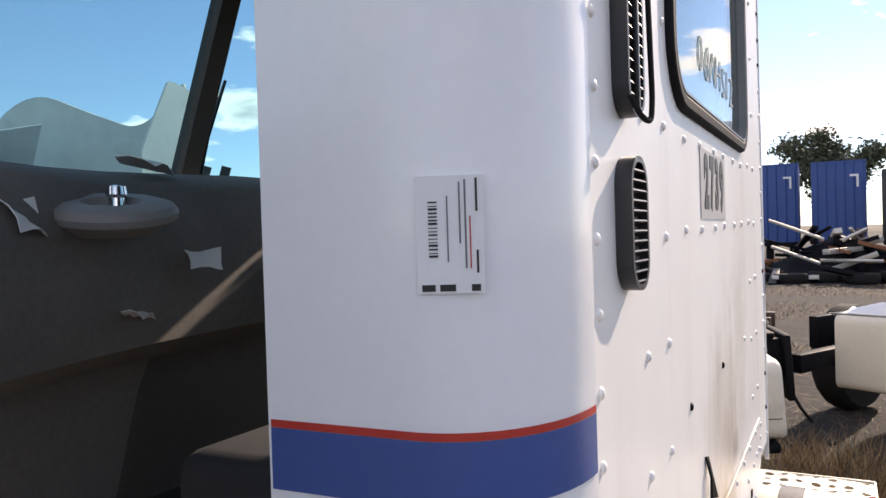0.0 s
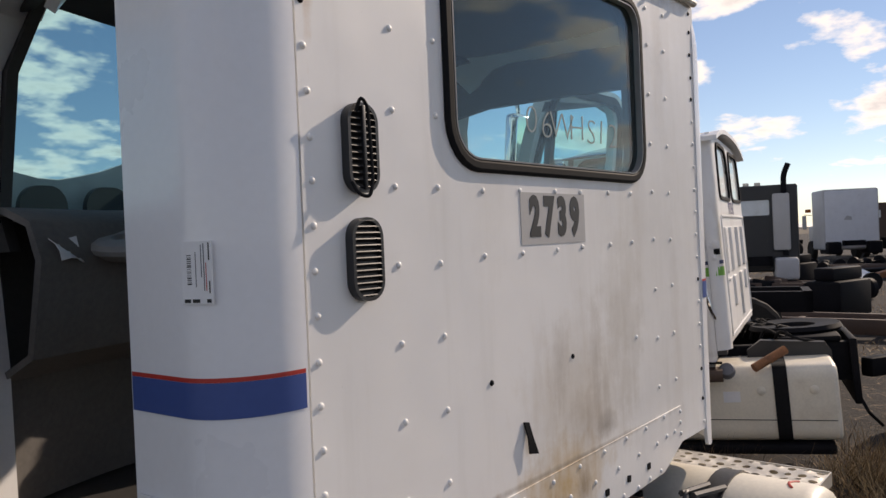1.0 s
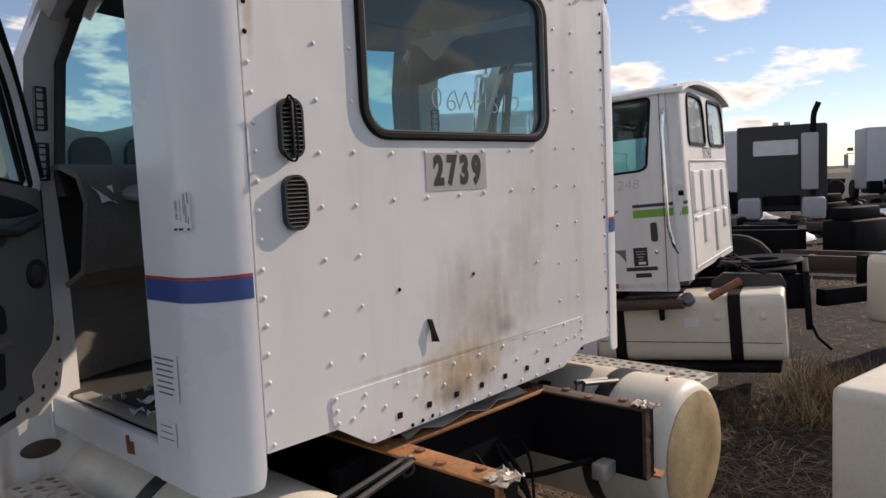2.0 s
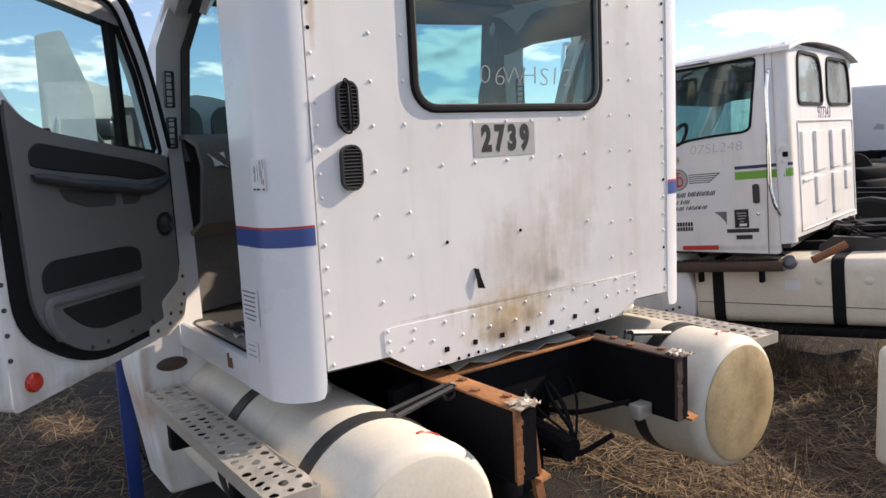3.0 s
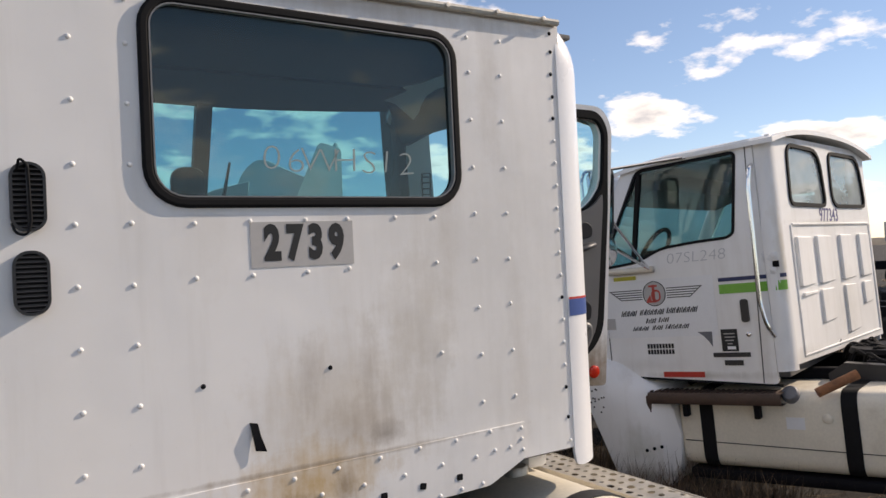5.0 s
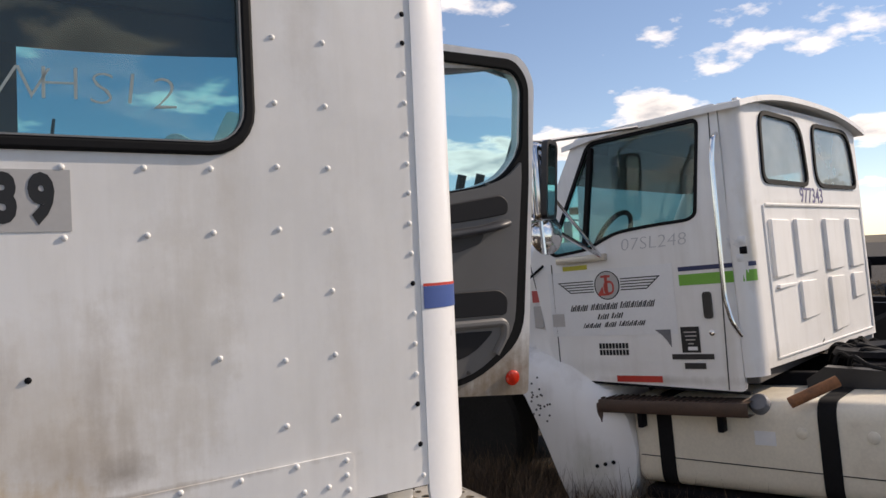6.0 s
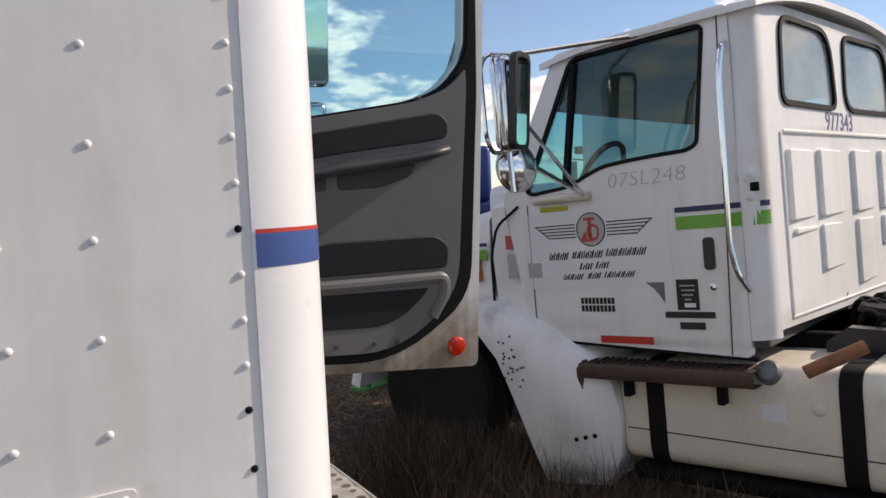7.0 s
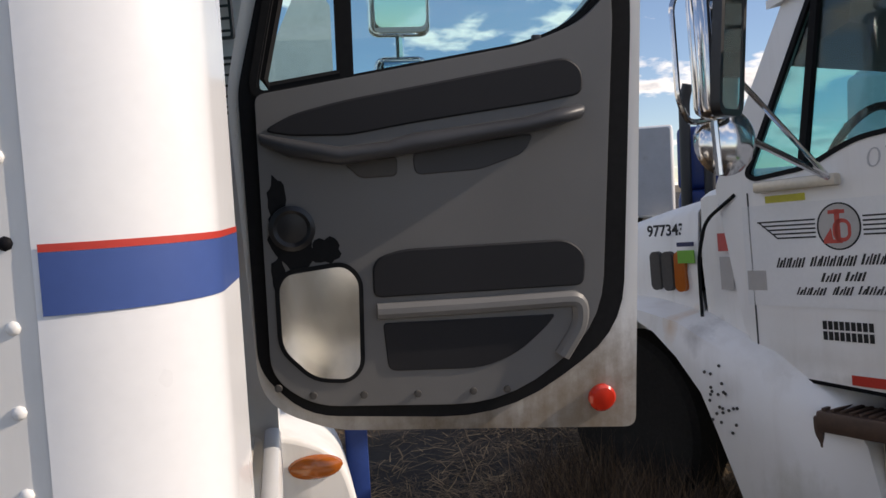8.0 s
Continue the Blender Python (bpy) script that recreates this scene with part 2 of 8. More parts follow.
def pane(name, tint, gloss=1.0, rough=0.0, dust=0.0, base=0.03, dust_color=(0.42, 0.40, 0.36)):
    """Thin glass: clear with a tint, mirror gloss by Fresnel, some dust."""
    m = bpy.data.materials.new(name)
    m.use_nodes = True
    nd, ln = m.node_tree.nodes, m.node_tree.links
    nd.clear()
    out, tr, gl, mx, fr = (nd.new("ShaderNode" + k) for k in ("OutputMaterial", "BsdfTransparent", "BsdfGlossy", "MixShader", "LayerWeight"))
    tr.inputs["Color"].default_value = (*tint, 1)
    gl.inputs["Roughness"].default_value = rough
    gl.inputs["Color"].default_value = (gloss, gloss, gloss, 1)
    fr.inputs["Blend"].default_value = 0.5
    pw, sc = nd.new("ShaderNodeMath"), nd.new("ShaderNodeMath")
    pw.operation, pw.inputs[1].default_value = "POWER", 5.0
    sc.operation, sc.inputs[1].default_value, sc.inputs[2].default_value = "MULTIPLY_ADD", 0.9, base
    ln.new(fr.outputs["Facing"], pw.inputs[0]); ln.new(pw.outputs[0], sc.inputs[0])
    ln.new(sc.outputs[0], mx.inputs["Fac"]); ln.new(tr.outputs[0], mx.inputs[1]); ln.new(gl.outputs[0], mx.inputs[2])
    last = mx.outputs[0]
    if dust:
        df = nd.new("ShaderNodeBsdfDiffuse")
        df.inputs["Color"].default_value = (*dust_color, 1)
        m2 = nd.new("ShaderNodeMixShader")
        co = nd.new("ShaderNodeTexCoord").outputs["Object"]
        f = ramp(nd, ln, noise_node(nd, ln, co, 2.5, 3, 0.5), [(0.35, (dust * 0.5,) * 3 + (1,)), (0.75, (dust,) * 3 + (1,))])
        ln.new(f, m2.inputs["Fac"]); ln.new(last, m2.inputs[1]); ln.new(df.outputs[0], m2.inputs[2])
        last = m2.outputs[0]
    ln.new(last, out.inputs["Surface"])
    return m


def panel_paint(name, stains, across="x", streaks=0.22, white=(0.84, 0.828, 0.81)):
    """Old white paint: rain streaks, specks, and stains of their own shape (centre, half widths, colour, strength)."""
    m, nd, ln, bs = nodes_of(name)
    co = nd.new("ShaderNodeTexCoord").outputs["Object"]
    big = noise_node(nd, ln, co, 1.7, 5)
    base = ramp(nd, ln, big, [(0.3, (0.79, 0.772, 0.745, 1)), (0.7, tone(white, 1.03))])
    streak = noise_node(nd, ln, co, 9.0, 6, 0.6, (1.0, 1.0, 0.10))
    base = mixed(nd, ln, ramp(nd, ln, streak, [(0.52, (0, 0, 0, 1)), (0.72, (streaks, streaks, streaks, 1))]), base, (0.54, 0.50, 0.44, 1))
    specks = noise_node(nd, ln, co, 60.0, 5, 0.7)
    base = mixed(nd, ln, ramp(nd, ln, specks, [(0.66, (0, 0, 0, 1)), (0.74, (0.25, 0.25, 0.25, 1))]), base, (0.42, 0.38, 0.32, 1))
    ragged = noise_node(nd, ln, co, 9.0, 9, 0.7)
    runs = noise_node(nd, ln, co, 26.0, 5, 0.6, (1.0, 1.0, 0.16))

    def blot(cx, cz, wx, wz, colour, amount, rag=0.42):
        nonlocal base
        mp = nd.new("ShaderNodeMapping")
        mp.inputs["Location"].default_value = (-cx / wx, 0, -cz / wz) if across == "x" else (0, -cx / wx, -cz / wz)
        mp.inputs["Scale"].default_value = (1 / wx, 0, 1 / wz) if across == "x" else (0, 1 / wx, 1 / wz)
        ln.new(co, mp.inputs["Vector"])
        far_ = nd.new("ShaderNodeVectorMath"); far_.operation = "LENGTH"
        ln.new(mp.outputs[0], far_.inputs[0])
        total = far_.outputs["Value"]
        for wob, k in ((ragged, rag), (runs, rag * 0.7)):
            wb = nd.new("ShaderNodeMath"); wb.operation = "MULTIPLY_ADD"
            wb.inputs[1].default_value, wb.inputs[2].default_value = k * 3, -k * 1.5
            ln.new(wob, wb.inputs[0])
            ad = nd.new("ShaderNodeMath"); ad.operation = "ADD"
            ln.new(total, ad.inputs[0]); ln.new(wb.outputs[0], ad.inputs[1])
            total = ad.outputs[0]
        f = ramp(nd, ln, total, [(0.05, (amount, amount, amount, 1)), (0.95, (0, 0, 0, 1))])
        base = mixed(nd, ln, f, base, (*colour, 1))

    for row in stains:
        blot(*row)
    ln.new(base, bs.inputs["Base Color"])
    bs.inputs["Roughness"].default_value = 0.42
    wavy = bump_node(nd, ln, noise_node(nd, ln, co, 2.6, 2), 0.35, 0.02)
    ln.new(bump_node(nd, ln, noise_node(nd, ln, co, 180.0, 3), 0.06, 0.001, wavy), bs.inputs["Normal"])
    return m


M_BACK = panel_paint("cab_back_paint", [
    (0.93, 1.33, 0.36, 0.30, (0.50, 0.40, 0.28), 0.46),
    (0.98, 1.27, 0.14, 0.14, (0.30, 0.22, 0.15), 0.36),
    (0.82, 1.44, 0.06, 0.14, (0.26, 0.20, 0.15), 0.30),
    (1.02, 1.44, 0.05, 0.16, (0.26, 0.20, 0.15), 0.25),
    (0.82, 1.12, 0.30, 0.15, (0.55, 0.36, 0.14), 0.85),
    (0.76, 1.05, 0.13, 0.07, (0.24, 0.15, 0.07), 0.70),
    (0.92, 1.10, 0.05, 0.08, (0.20, 0.13, 0.07), 0.60),
    (1.07, 1.23, 0.08, 0.05, (0.17, 0.13, 0.10), 0.55),
    (1.18, 1.50, 0.16, 0.36, (0.50, 0.44, 0.36), 0.40),
    (1.32, 1.80, 0.05, 0.45, (0.47, 0.40, 0.32), 0.32),
    (1.52, 2.35, 0.06, 0.35, (0.48, 0.41, 0.33), 0.36),
    (1.60, 1.40, 0.06, 0.50, (0.52, 0.45, 0.38), 0.30),
    (0.90, 2.56, 0.95, 0.05, (0.40, 0.32, 0.24), 0.50),
    (0.90, 1.176, 0.75, 0.012, (0.26, 0.21, 0.16), 0.70),
    (1.25, 1.60, 0.10, 0.50, (0.60, 0.55, 0.48), 0.40),
    (0.55, 2.00, 0.12, 0.35, (0.62, 0.58, 0.52), 0.35),
    (0.008, 2.38, 0.022, 0.30, (0.50, 0.27, 0.09), 0.75),
    # wide greying: a grey cloud, with the right half's weaker sun sheen painted in
    (1.50, 1.75, 0.55, 0.95, (0.62, 0.595, 0.555), 0.42),
])
M_SIDE2 = panel_paint("second_truck_paint", [
    (0.045, 2.02, 0.05, 0.20, (0.50, 0.42, 0.16), 0.55),
    (0.02, 1.83, 0.05, 0.06, (0.45, 0.24, 0.08), 0.60),
    (0.06, 1.68, 0.05, 0.045, (0.12, 0.10, 0.08), 0.60),
    (0.55, 0.93, 0.60, 0.035, (0.38, 0.34, 0.28), 0.50),
    (0.95, 1.00, 0.40, 0.07, (0.55, 0.52, 0.47), 0.30),
    (0.15, 1.10, 0.05, 0.30, (0.55, 0.50, 0.42), 0.30),
    (1.05, 0.42, 0.18, 0.22, (0.42, 0.42, 0.32), 0.45),
    (1.30, 0.86, 0.08, 0.08, (0.45, 0.40, 0.34), 0.30),
    (1.02, 0.22, 0.24, 0.14, (0.22, 0.19, 0.12), 0.60),
    (1.48, 1.06, 0.09, 0.08, (0.20, 0.18, 0.16), 0.50),
    (1.62, 1.10, 0.05, 0.10, (0.60, 0.32, 0.08), 0.45),
], "y", 0.22, (0.86, 0.855, 0.85))
M_REAR2 = panel_paint("second_truck_back_paint", [
    (0.06, 1.75, 0.05, 0.45, (0.48, 0.36, 0.16), 0.40),
    (0.30, 1.00, 0.40, 0.10, (0.45, 0.40, 0.33), 0.40),
    (1.20, 1.30, 0.30, 0.40, (0.58, 0.54, 0.46), 0.35),
    (1.0, 2.46, 1.0, 0.04, (0.35, 0.28, 0.20), 0.50),
    (0.9, 1.90, 0.9, 0.03, (0.48, 0.43, 0.36), 0.40),
], "x", 0.25)
M_FLANGE = panel_paint("dirty_door_flange", [
    (0.42, 1.07, 1.10, 0.28, (0.14, 0.105, 0.07), 0.95, 0.22),
    (0.78, 1.14, 0.22, 0.26, (0.22, 0.16, 0.10), 0.85),
], "x", 0.5)
M_FLANGE_L = panel_paint("dusty_door_flange", [
    (-0.45, 1.08, 0.60, 0.06, (0.34, 0.28, 0.21), 0.70),
    (-0.80, 1.16, 0.14, 0.14, (0.45, 0.39, 0.31), 0.55),
], "x", 0.5)
M_SKIRT = panel_paint("rust_streaked_skirt_paint", [
    (-0.36, 0.72, 0.035, 0.30, (0.46, 0.22, 0.09), 0.70),
    (-0.24, 0.74, 0.022, 0.18, (0.50, 0.30, 0.15), 0.45),
    (-0.30, 0.40, 0.12, 0.16, (0.45, 0.38, 0.30), 0.50),
    (-0.16, 0.97, 0.06, 0.04, (0.30, 0.22, 0.15), 0.50),
    (2.24, 0.60, 0.05, 0.25, (0.48, 0.34, 0.20), 0.45),
], "x", 0.35)
M_WHITE = surface("white_cab_paint", (0.84, 0.84, 0.85), 0.30, var=0.03, bump=0.03, bdist=0.001, dirt=(0.45, 0.40, 0.33), dirt_amount=0.22, coat=0.3, wave=0.12)
M_WHITE2 = surface("dull_white_paint", (0.76, 0.76, 0.76), 0.34, var=0.04, bump=0.04, bdist=0.001, dirt=(0.42, 0.37, 0.30), dirt_amount=0.3, coat=0.2, wave=0.15)
M_CREAM = surface("yellowed_tank_paint", (0.77, 0.71, 0.59), 0.45, var=0.10, bump=0.08, dirt=(0.36, 0.28, 0.19), dirt_amount=0.5, dirt_scale=3.0, wave=0.1)
M_BLUE = surface("blue_stripe_vinyl", (0.050, 0.095, 0.29), 0.35, var=0.08, bump=0.02, dirt=(0.25, 0.26, 0.35), dirt_amount=0.2)
M_RED = surface("red_stripe_vinyl", (0.52, 0.045, 0.03), 0.38, var=0.1, bump=0.02)
M_BLACK = surface("black_rubber", (0.012, 0.012, 0.013), 0.7, var=0.25, bump=0.12, dirt=(0.08, 0.072, 0.065), dirt_amount=0.12, spec=0.12)
M_PLASTIC_K = surface("black_plastic", (0.02, 0.02, 0.022), 0.38, var=0.2, bump=0.1, dirt=(0.14, 0.13, 0.11), dirt_amount=0.2)
M_GREY_TRIM = surface("grey_door_trim", (0.155, 0.152, 0.150), 0.42, var=0.1, bump=0.2, bdist=0.0008, fine=400, dirt=(0.20, 0.19, 0.17), dirt_amount=0.2, spec=0.35)
M_DARK_TRIM = surface("dark_door_insert", (0.019, 0.019, 0.022), 0.6, var=0.15, bump=0.25, bdist=0.0008, fine=500, dirt=(0.12, 0.11, 0.10), dirt_amount=0.15, spec=0.25)
M_INSIDE = surface("cab_interior_dark", (0.066, 0.061, 0.057), 0.7, var=0.2, bump=0.2, dirt=(0.15, 0.13, 0.11), dirt_amount=0.3)
M_HEAD = surface("headliner", (0.085, 0.085, 0.09), 0.85, var=0.12, bump=0.3, fine=300)
M_RUST = surface("rusty_steel", (0.27, 0.11, 0.045), 0.75, var=0.4, scale=9, bump=0.5, bdist=0.003, dirt=(0.045, 0.03, 0.025), dirt_amount=0.6)
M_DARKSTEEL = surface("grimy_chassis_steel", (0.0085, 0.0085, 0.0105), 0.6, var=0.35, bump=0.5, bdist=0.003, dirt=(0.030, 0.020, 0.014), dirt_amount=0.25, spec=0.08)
M_STRAP = surface("worn_strap_steel", (0.045, 0.044, 0.044), 0.5, 0.2, var=0.3, bump=0.3, dirt=(0.16, 0.14, 0.12), dirt_amount=0.4)
M_DRIP = surface("weathered_drip_edge", (0.58, 0.55, 0.48), 0.6, var=0.2, scale=9, bump=0.3, dirt=(0.24, 0.20, 0.13), dirt_amount=0.65, dirt_scale=9)
M_BEAD = surface("grey_rubber_bead", (0.20, 0.20, 0.20), 0.35, var=0.15, bump=0.05)
M_ALU = surface("dull_aluminium", (0.62, 0.57, 0.49), 0.45, 0.55, var=0.1, bump=0.15, dirt=(0.33, 0.28, 0.22), dirt_amount=0.45, dirt_scale=8)
M_BROWN = surface("brown_painted_steel", (0.075, 0.045, 0.032), 0.6, var=0.25, bump=0.25, dirt=(0.14, 0.09, 0.06), dirt_amount=0.4)
M_CHROME = surface("chrome", (0.75, 0.75, 0.76), 0.12, 1.0, var=0.05, bump=0.02, rough_var=0.06)
M_MIRROR = surface("mirror_glass", (0.85, 0.87, 0.87), 0.03, 1.0, var=0.02, bump=0.0, rough_var=0.02)
M_REDLENS = surface("red_lens", (0.62, 0.03, 0.012), 0.18, var=0.08, bump=0.05, coat=0.5)
M_AMBER = surface("amber_lens", (0.42, 0.11, 0.015), 0.2, var=0.08, bump=0.05, coat=0.5)
M_TYRE = surface("tyre_rubber", (0.022, 0.021, 0.02), 0.8, var=0.3, bump=0.4, bdist=0.003, dirt=(0.06, 0.05, 0.04), dirt_amount=0.4, spec=0.15)
M_BLUEPAINT = surface("blue_truck_paint", (0.018, 0.05, 0.22), 0.4, var=0.15, bump=0.1, dirt=(0.1, 0.09, 0.08), dirt_amount=0.3)
M_GREEN = surface("green_stripe_vinyl", (0.16, 0.42, 0.05), 0.4, var=0.08, bump=0.02)
M_NAVY = surface("navy_stripe_vinyl", (0.02, 0.03, 0.10), 0.4, var=0.08, bump=0.02)
M_PLATE = surface("grey_decal_film", (0.46, 0.445, 0.43), 0.5, var=0.06, bump=0.05, dirt=(0.3, 0.26, 0.22), dirt_amount=0.3)
M_INK = surface("black_lettering", (0.012, 0.012, 0.013), 0.5, var=0.2, bump=0.02)
M_PAPER = surface("white_label_paper", (0.80, 0.80, 0.80), 0.6, var=0.04, bump=0.02)
M_GREYINK = surface("grey_print", (0.16, 0.16, 0.17), 0.6, var=0.2, bump=0.0)
M_GLASS = pane("tinted_cab_glass", (0.66, 0.86, 0.88), dust=0.04)
M_CLEAR = pane("door_glass", (0.74, 0.90, 0.92), dust=0.015)
M_GLASS2 = pane("dusty_cab_glass", (0.66, 0.86, 0.86), dust=0.03)
# dust made thick and white to paint in the sky's reflection on these panes
M_SKYPANE = pane("dusty_sky_white_rear_glass", (0.66, 0.84, 0.85), dust=0.42, dust_color=(0.72, 0.74, 0.74))
M_CHALK = surface("white_marker_ink", (0.30, 0.36, 0.36), 0.8, var=0.1, bump=0.0)
M_FAINT = surface("faint_grease_marker", (0.52, 0.52, 0.53), 0.6, var=0.1, bump=0.0)
M_SEAT = surface("grey_seat_cloth", (0.035, 0.035, 0.038), 0.9, var=0.15, bump=0.4, fine=300)
M_CHARCOAL = surface("dark_truck_paint", (0.02, 0.02, 0.022), 0.45, var=0.2, bump=0.1, dirt=(0.1, 0.08, 0.06), dirt_amount=0.4)
M_WOOD = surface("weathered_timber", (0.22, 0.15, 0.09), 0.8, var=0.3, bump=0.4, bdist=0.004)
M_BARK = surface("bark", (0.10, 0.075, 0.055), 0.9, var=0.3, bump=0.6, bdist=0.01)
M_LEAF = surface("dull_foliage", (0.085, 0.095, 0.05), 0.7, var=0.4, scale=1.5, bump=0.1)
M_CONTAINER = surface("blue_container_paint", (0.02, 0.07, 0.25), 0.5, var=0.12, bump=0.1, dirt=(0.12, 0.09, 0.07), dirt_amount=0.3)
M_SCREEN = pane("teal_windscreen_glass", (0.60, 0.79, 0.82), base=0.006)
M_FOIL = surface("bare_bright_metal", (0.66, 0.66, 0.64), 0.13, 1.0, var=0.10, scale=6, bump=0.03, bdist=0.001, dirt=(0.36, 0.33, 0.28), dirt_amount=0.3, wave=0.12)
M_TANKEND = surface("stained_tank_end_paint", (0.58, 0.45, 0.26), 0.42, var=0.22, scale=2.2, bump=0.08, dirt=(0.20, 0.13, 0.06), dirt_amount=0.75, dirt_scale=2.4)
M_BRIGHTRUST = surface("orange_rust_scale", (0.40, 0.17, 0.06), 0.8, var=0.45, scale=7, bump=0.6, bdist=0.003, dirt=(0.08, 0.05, 0.035), dirt_amount=0.55, dirt_scale=9)
M_DASH = surface("matt_black_dash", (0.15, 0.138, 0.128), 0.85, var=0.2, bump=0.15)

# ---- ground ----
def ground_height(x, y):
    return 0.035 * noise.noise((x * 0.5, y * 0.5, 0.3)) + 0.02 * noise.noise((x * 2.1, y * 2.1, 4.0)) - 0.02


def ground_material():
    m, nd, ln, bs = nodes_of("dry_dirt_and_straw")
    co = nd.new("ShaderNodeTexCoord").outputs["Object"]
    big, mid, fine = noise_node(nd, ln, co, 0.35, 6), noise_node(nd, ln, co, 3.0, 7, 0.65), noise_node(nd, ln, co, 70.0, 5, 0.7)
    base = ramp(nd, ln, mid, [(0.3, (0.024, 0.016, 0.011, 1)), (0.5, (0.044, 0.030, 0.020, 1)), (0.72, (0.115, 0.076, 0.046, 1))])
    base = mixed(nd, ln, ramp(nd, ln, big, [(0.44, (0, 0, 0, 1)), (0.58, (0.75, 0.75, 0.75, 1))]), base, (0.205, 0.130, 0.076, 1))
    base = mixed(nd, ln, 0.5, base, ramp(nd, ln, fine, [(0.3, (0.06, 0.045, 0.03, 1)), (0.7, (0.17, 0.115, 0.068, 1))]))
    # the dirt turns near black in a ragged ellipse under the chassis
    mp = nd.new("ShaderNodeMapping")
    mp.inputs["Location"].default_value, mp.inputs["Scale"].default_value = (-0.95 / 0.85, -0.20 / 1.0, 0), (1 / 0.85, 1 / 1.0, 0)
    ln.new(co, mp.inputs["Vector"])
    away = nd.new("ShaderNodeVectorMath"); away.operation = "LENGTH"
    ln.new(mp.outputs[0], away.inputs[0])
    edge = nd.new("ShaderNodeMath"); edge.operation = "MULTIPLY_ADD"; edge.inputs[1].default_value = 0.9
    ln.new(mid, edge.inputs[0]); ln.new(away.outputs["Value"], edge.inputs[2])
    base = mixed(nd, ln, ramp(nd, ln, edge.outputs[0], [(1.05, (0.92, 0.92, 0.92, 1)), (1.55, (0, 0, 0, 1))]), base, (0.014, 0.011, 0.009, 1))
    ln.new(base, bs.inputs["Base Color"])
    bs.inputs["Roughness"].default_value = 0.95
    n1 = bump_node(nd, ln, mid, 0.7, 0.06)
    ln.new(bump_node(nd, ln, fine, 0.8, 0.015, n1), bs.inputs["Normal"])
    return m


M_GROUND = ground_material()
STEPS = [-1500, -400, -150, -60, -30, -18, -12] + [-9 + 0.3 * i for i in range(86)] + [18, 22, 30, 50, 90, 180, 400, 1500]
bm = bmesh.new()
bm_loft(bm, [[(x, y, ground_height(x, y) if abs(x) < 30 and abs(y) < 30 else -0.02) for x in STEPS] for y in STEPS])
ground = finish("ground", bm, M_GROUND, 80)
tagged(ground, "dry brown dirt yard strewn with straw and wheel tracks", "ground", kind="structure")

# ---- the white day cab ----
cab = thing("day_cab_truck", "white riveted day cab on a cut-off chassis, doors open", "truck")

# back panel with the window opening
WIN = rrect(0.888, 2.2255, 0.986, 0.561, (0.085, 0.085, 0.10, 0.10))
bm = bmesh.new()
bm_ring(bm, [(-0.02, 1.055), (1.85, 1.055), (1.85, 2.606), (-0.02, 2.588)], WIN, "y", 0.0, 0.03)
back = part("back_panel", bm, M_BACK, cab, "white riveted sheet-metal back wall, stained brown low down")

# corner posts: plan curve from the seam round to the door opening
def post_plan(k):
    if k < 0.12:
        return (-0.028 - k / 0.12 * 0.012, -0.004)
    if k < 0.62:
        a = (k - 0.12) / 0.5 * math.pi / 2
        return (-0.04 - 0.155 * math.sin(a), -0.004 + 0.125 * (1 - math.cos(a)))
    s = (k - 0.62) / 0.38
    return (-0.195 - 0.008 * s, 0.121 + 0.155 * s)



def post(mirror):
    bm = bmesh.new()
    rows = []
    for i in range(25):
        k = i / 24
        x, y = post_plan(k)
        bottom = (0.98 if mirror else 0.955) + 0.06 * max(0.0, 1 - k / 0.20) ** 2.2 + 0.02 * k
        col = []
        for j in range(15):
            z = bottom + (2.44 - bottom) * j / 14
            col.append((x, y, z))
        r = 0.02 + 0.13 * min(1, max(0, (k - 0.12) / 0.5))
        inx, iny = math.sin(min(1, max(0, (k - 0.12) / 0.5)) * math.pi / 2), math.cos(min(1, max(0, (k - 0.12) / 0.5)) * math.pi / 2)
        for j in range(1, 8):
            a = j / 7 * math.pi / 2
            col.append((x + inx * r * (1 - math.cos(a)), y + iny * r * (1 - math.cos(a)), 2.44 + 0.155 * math.sin(a)))
        rows.append(col)
    if mirror:
        rows = [[(1.806 - 0.98 * x, y, z) for x, y, z in col] for col in rows]
    bm_loft(bm, rows)
    return part("corner_post", bm, M_WHITE, cab, "smooth white rounded corner post", thick=0.012)


post(False)
post(True)

# stripes lie on the posts
def stripe(mirror, z0, z1, mat_, name):
    bm = bmesh.new()
    rows = []
    for i in range(22):
        k = 0.06 + i / 21 * 0.93
        x, y = post_plan(k)
        a = min(1, max(0, (k - 0.12) / 0.5)) * math.pi / 2
        x, y = x - 0.0016 * math.sin(a), y - 0.0016 * math.cos(a)
        xm = 1.806 - 0.98 * x if mirror else x
        rows.append([(xm, y, z0), (xm, y, z1)])
    bm_loft(bm, rows)
    part(name, bm, mat_, cab)


for side in (False, True):
    zs = 0.032 if side else 0.0
    stripe(side, 1.500 + zs, 1.561 + zs, M_BLUE, "blue_stripe")
    stripe(side, 1.5613 + zs, 1.569 + zs, M_RED, "red_stripe")

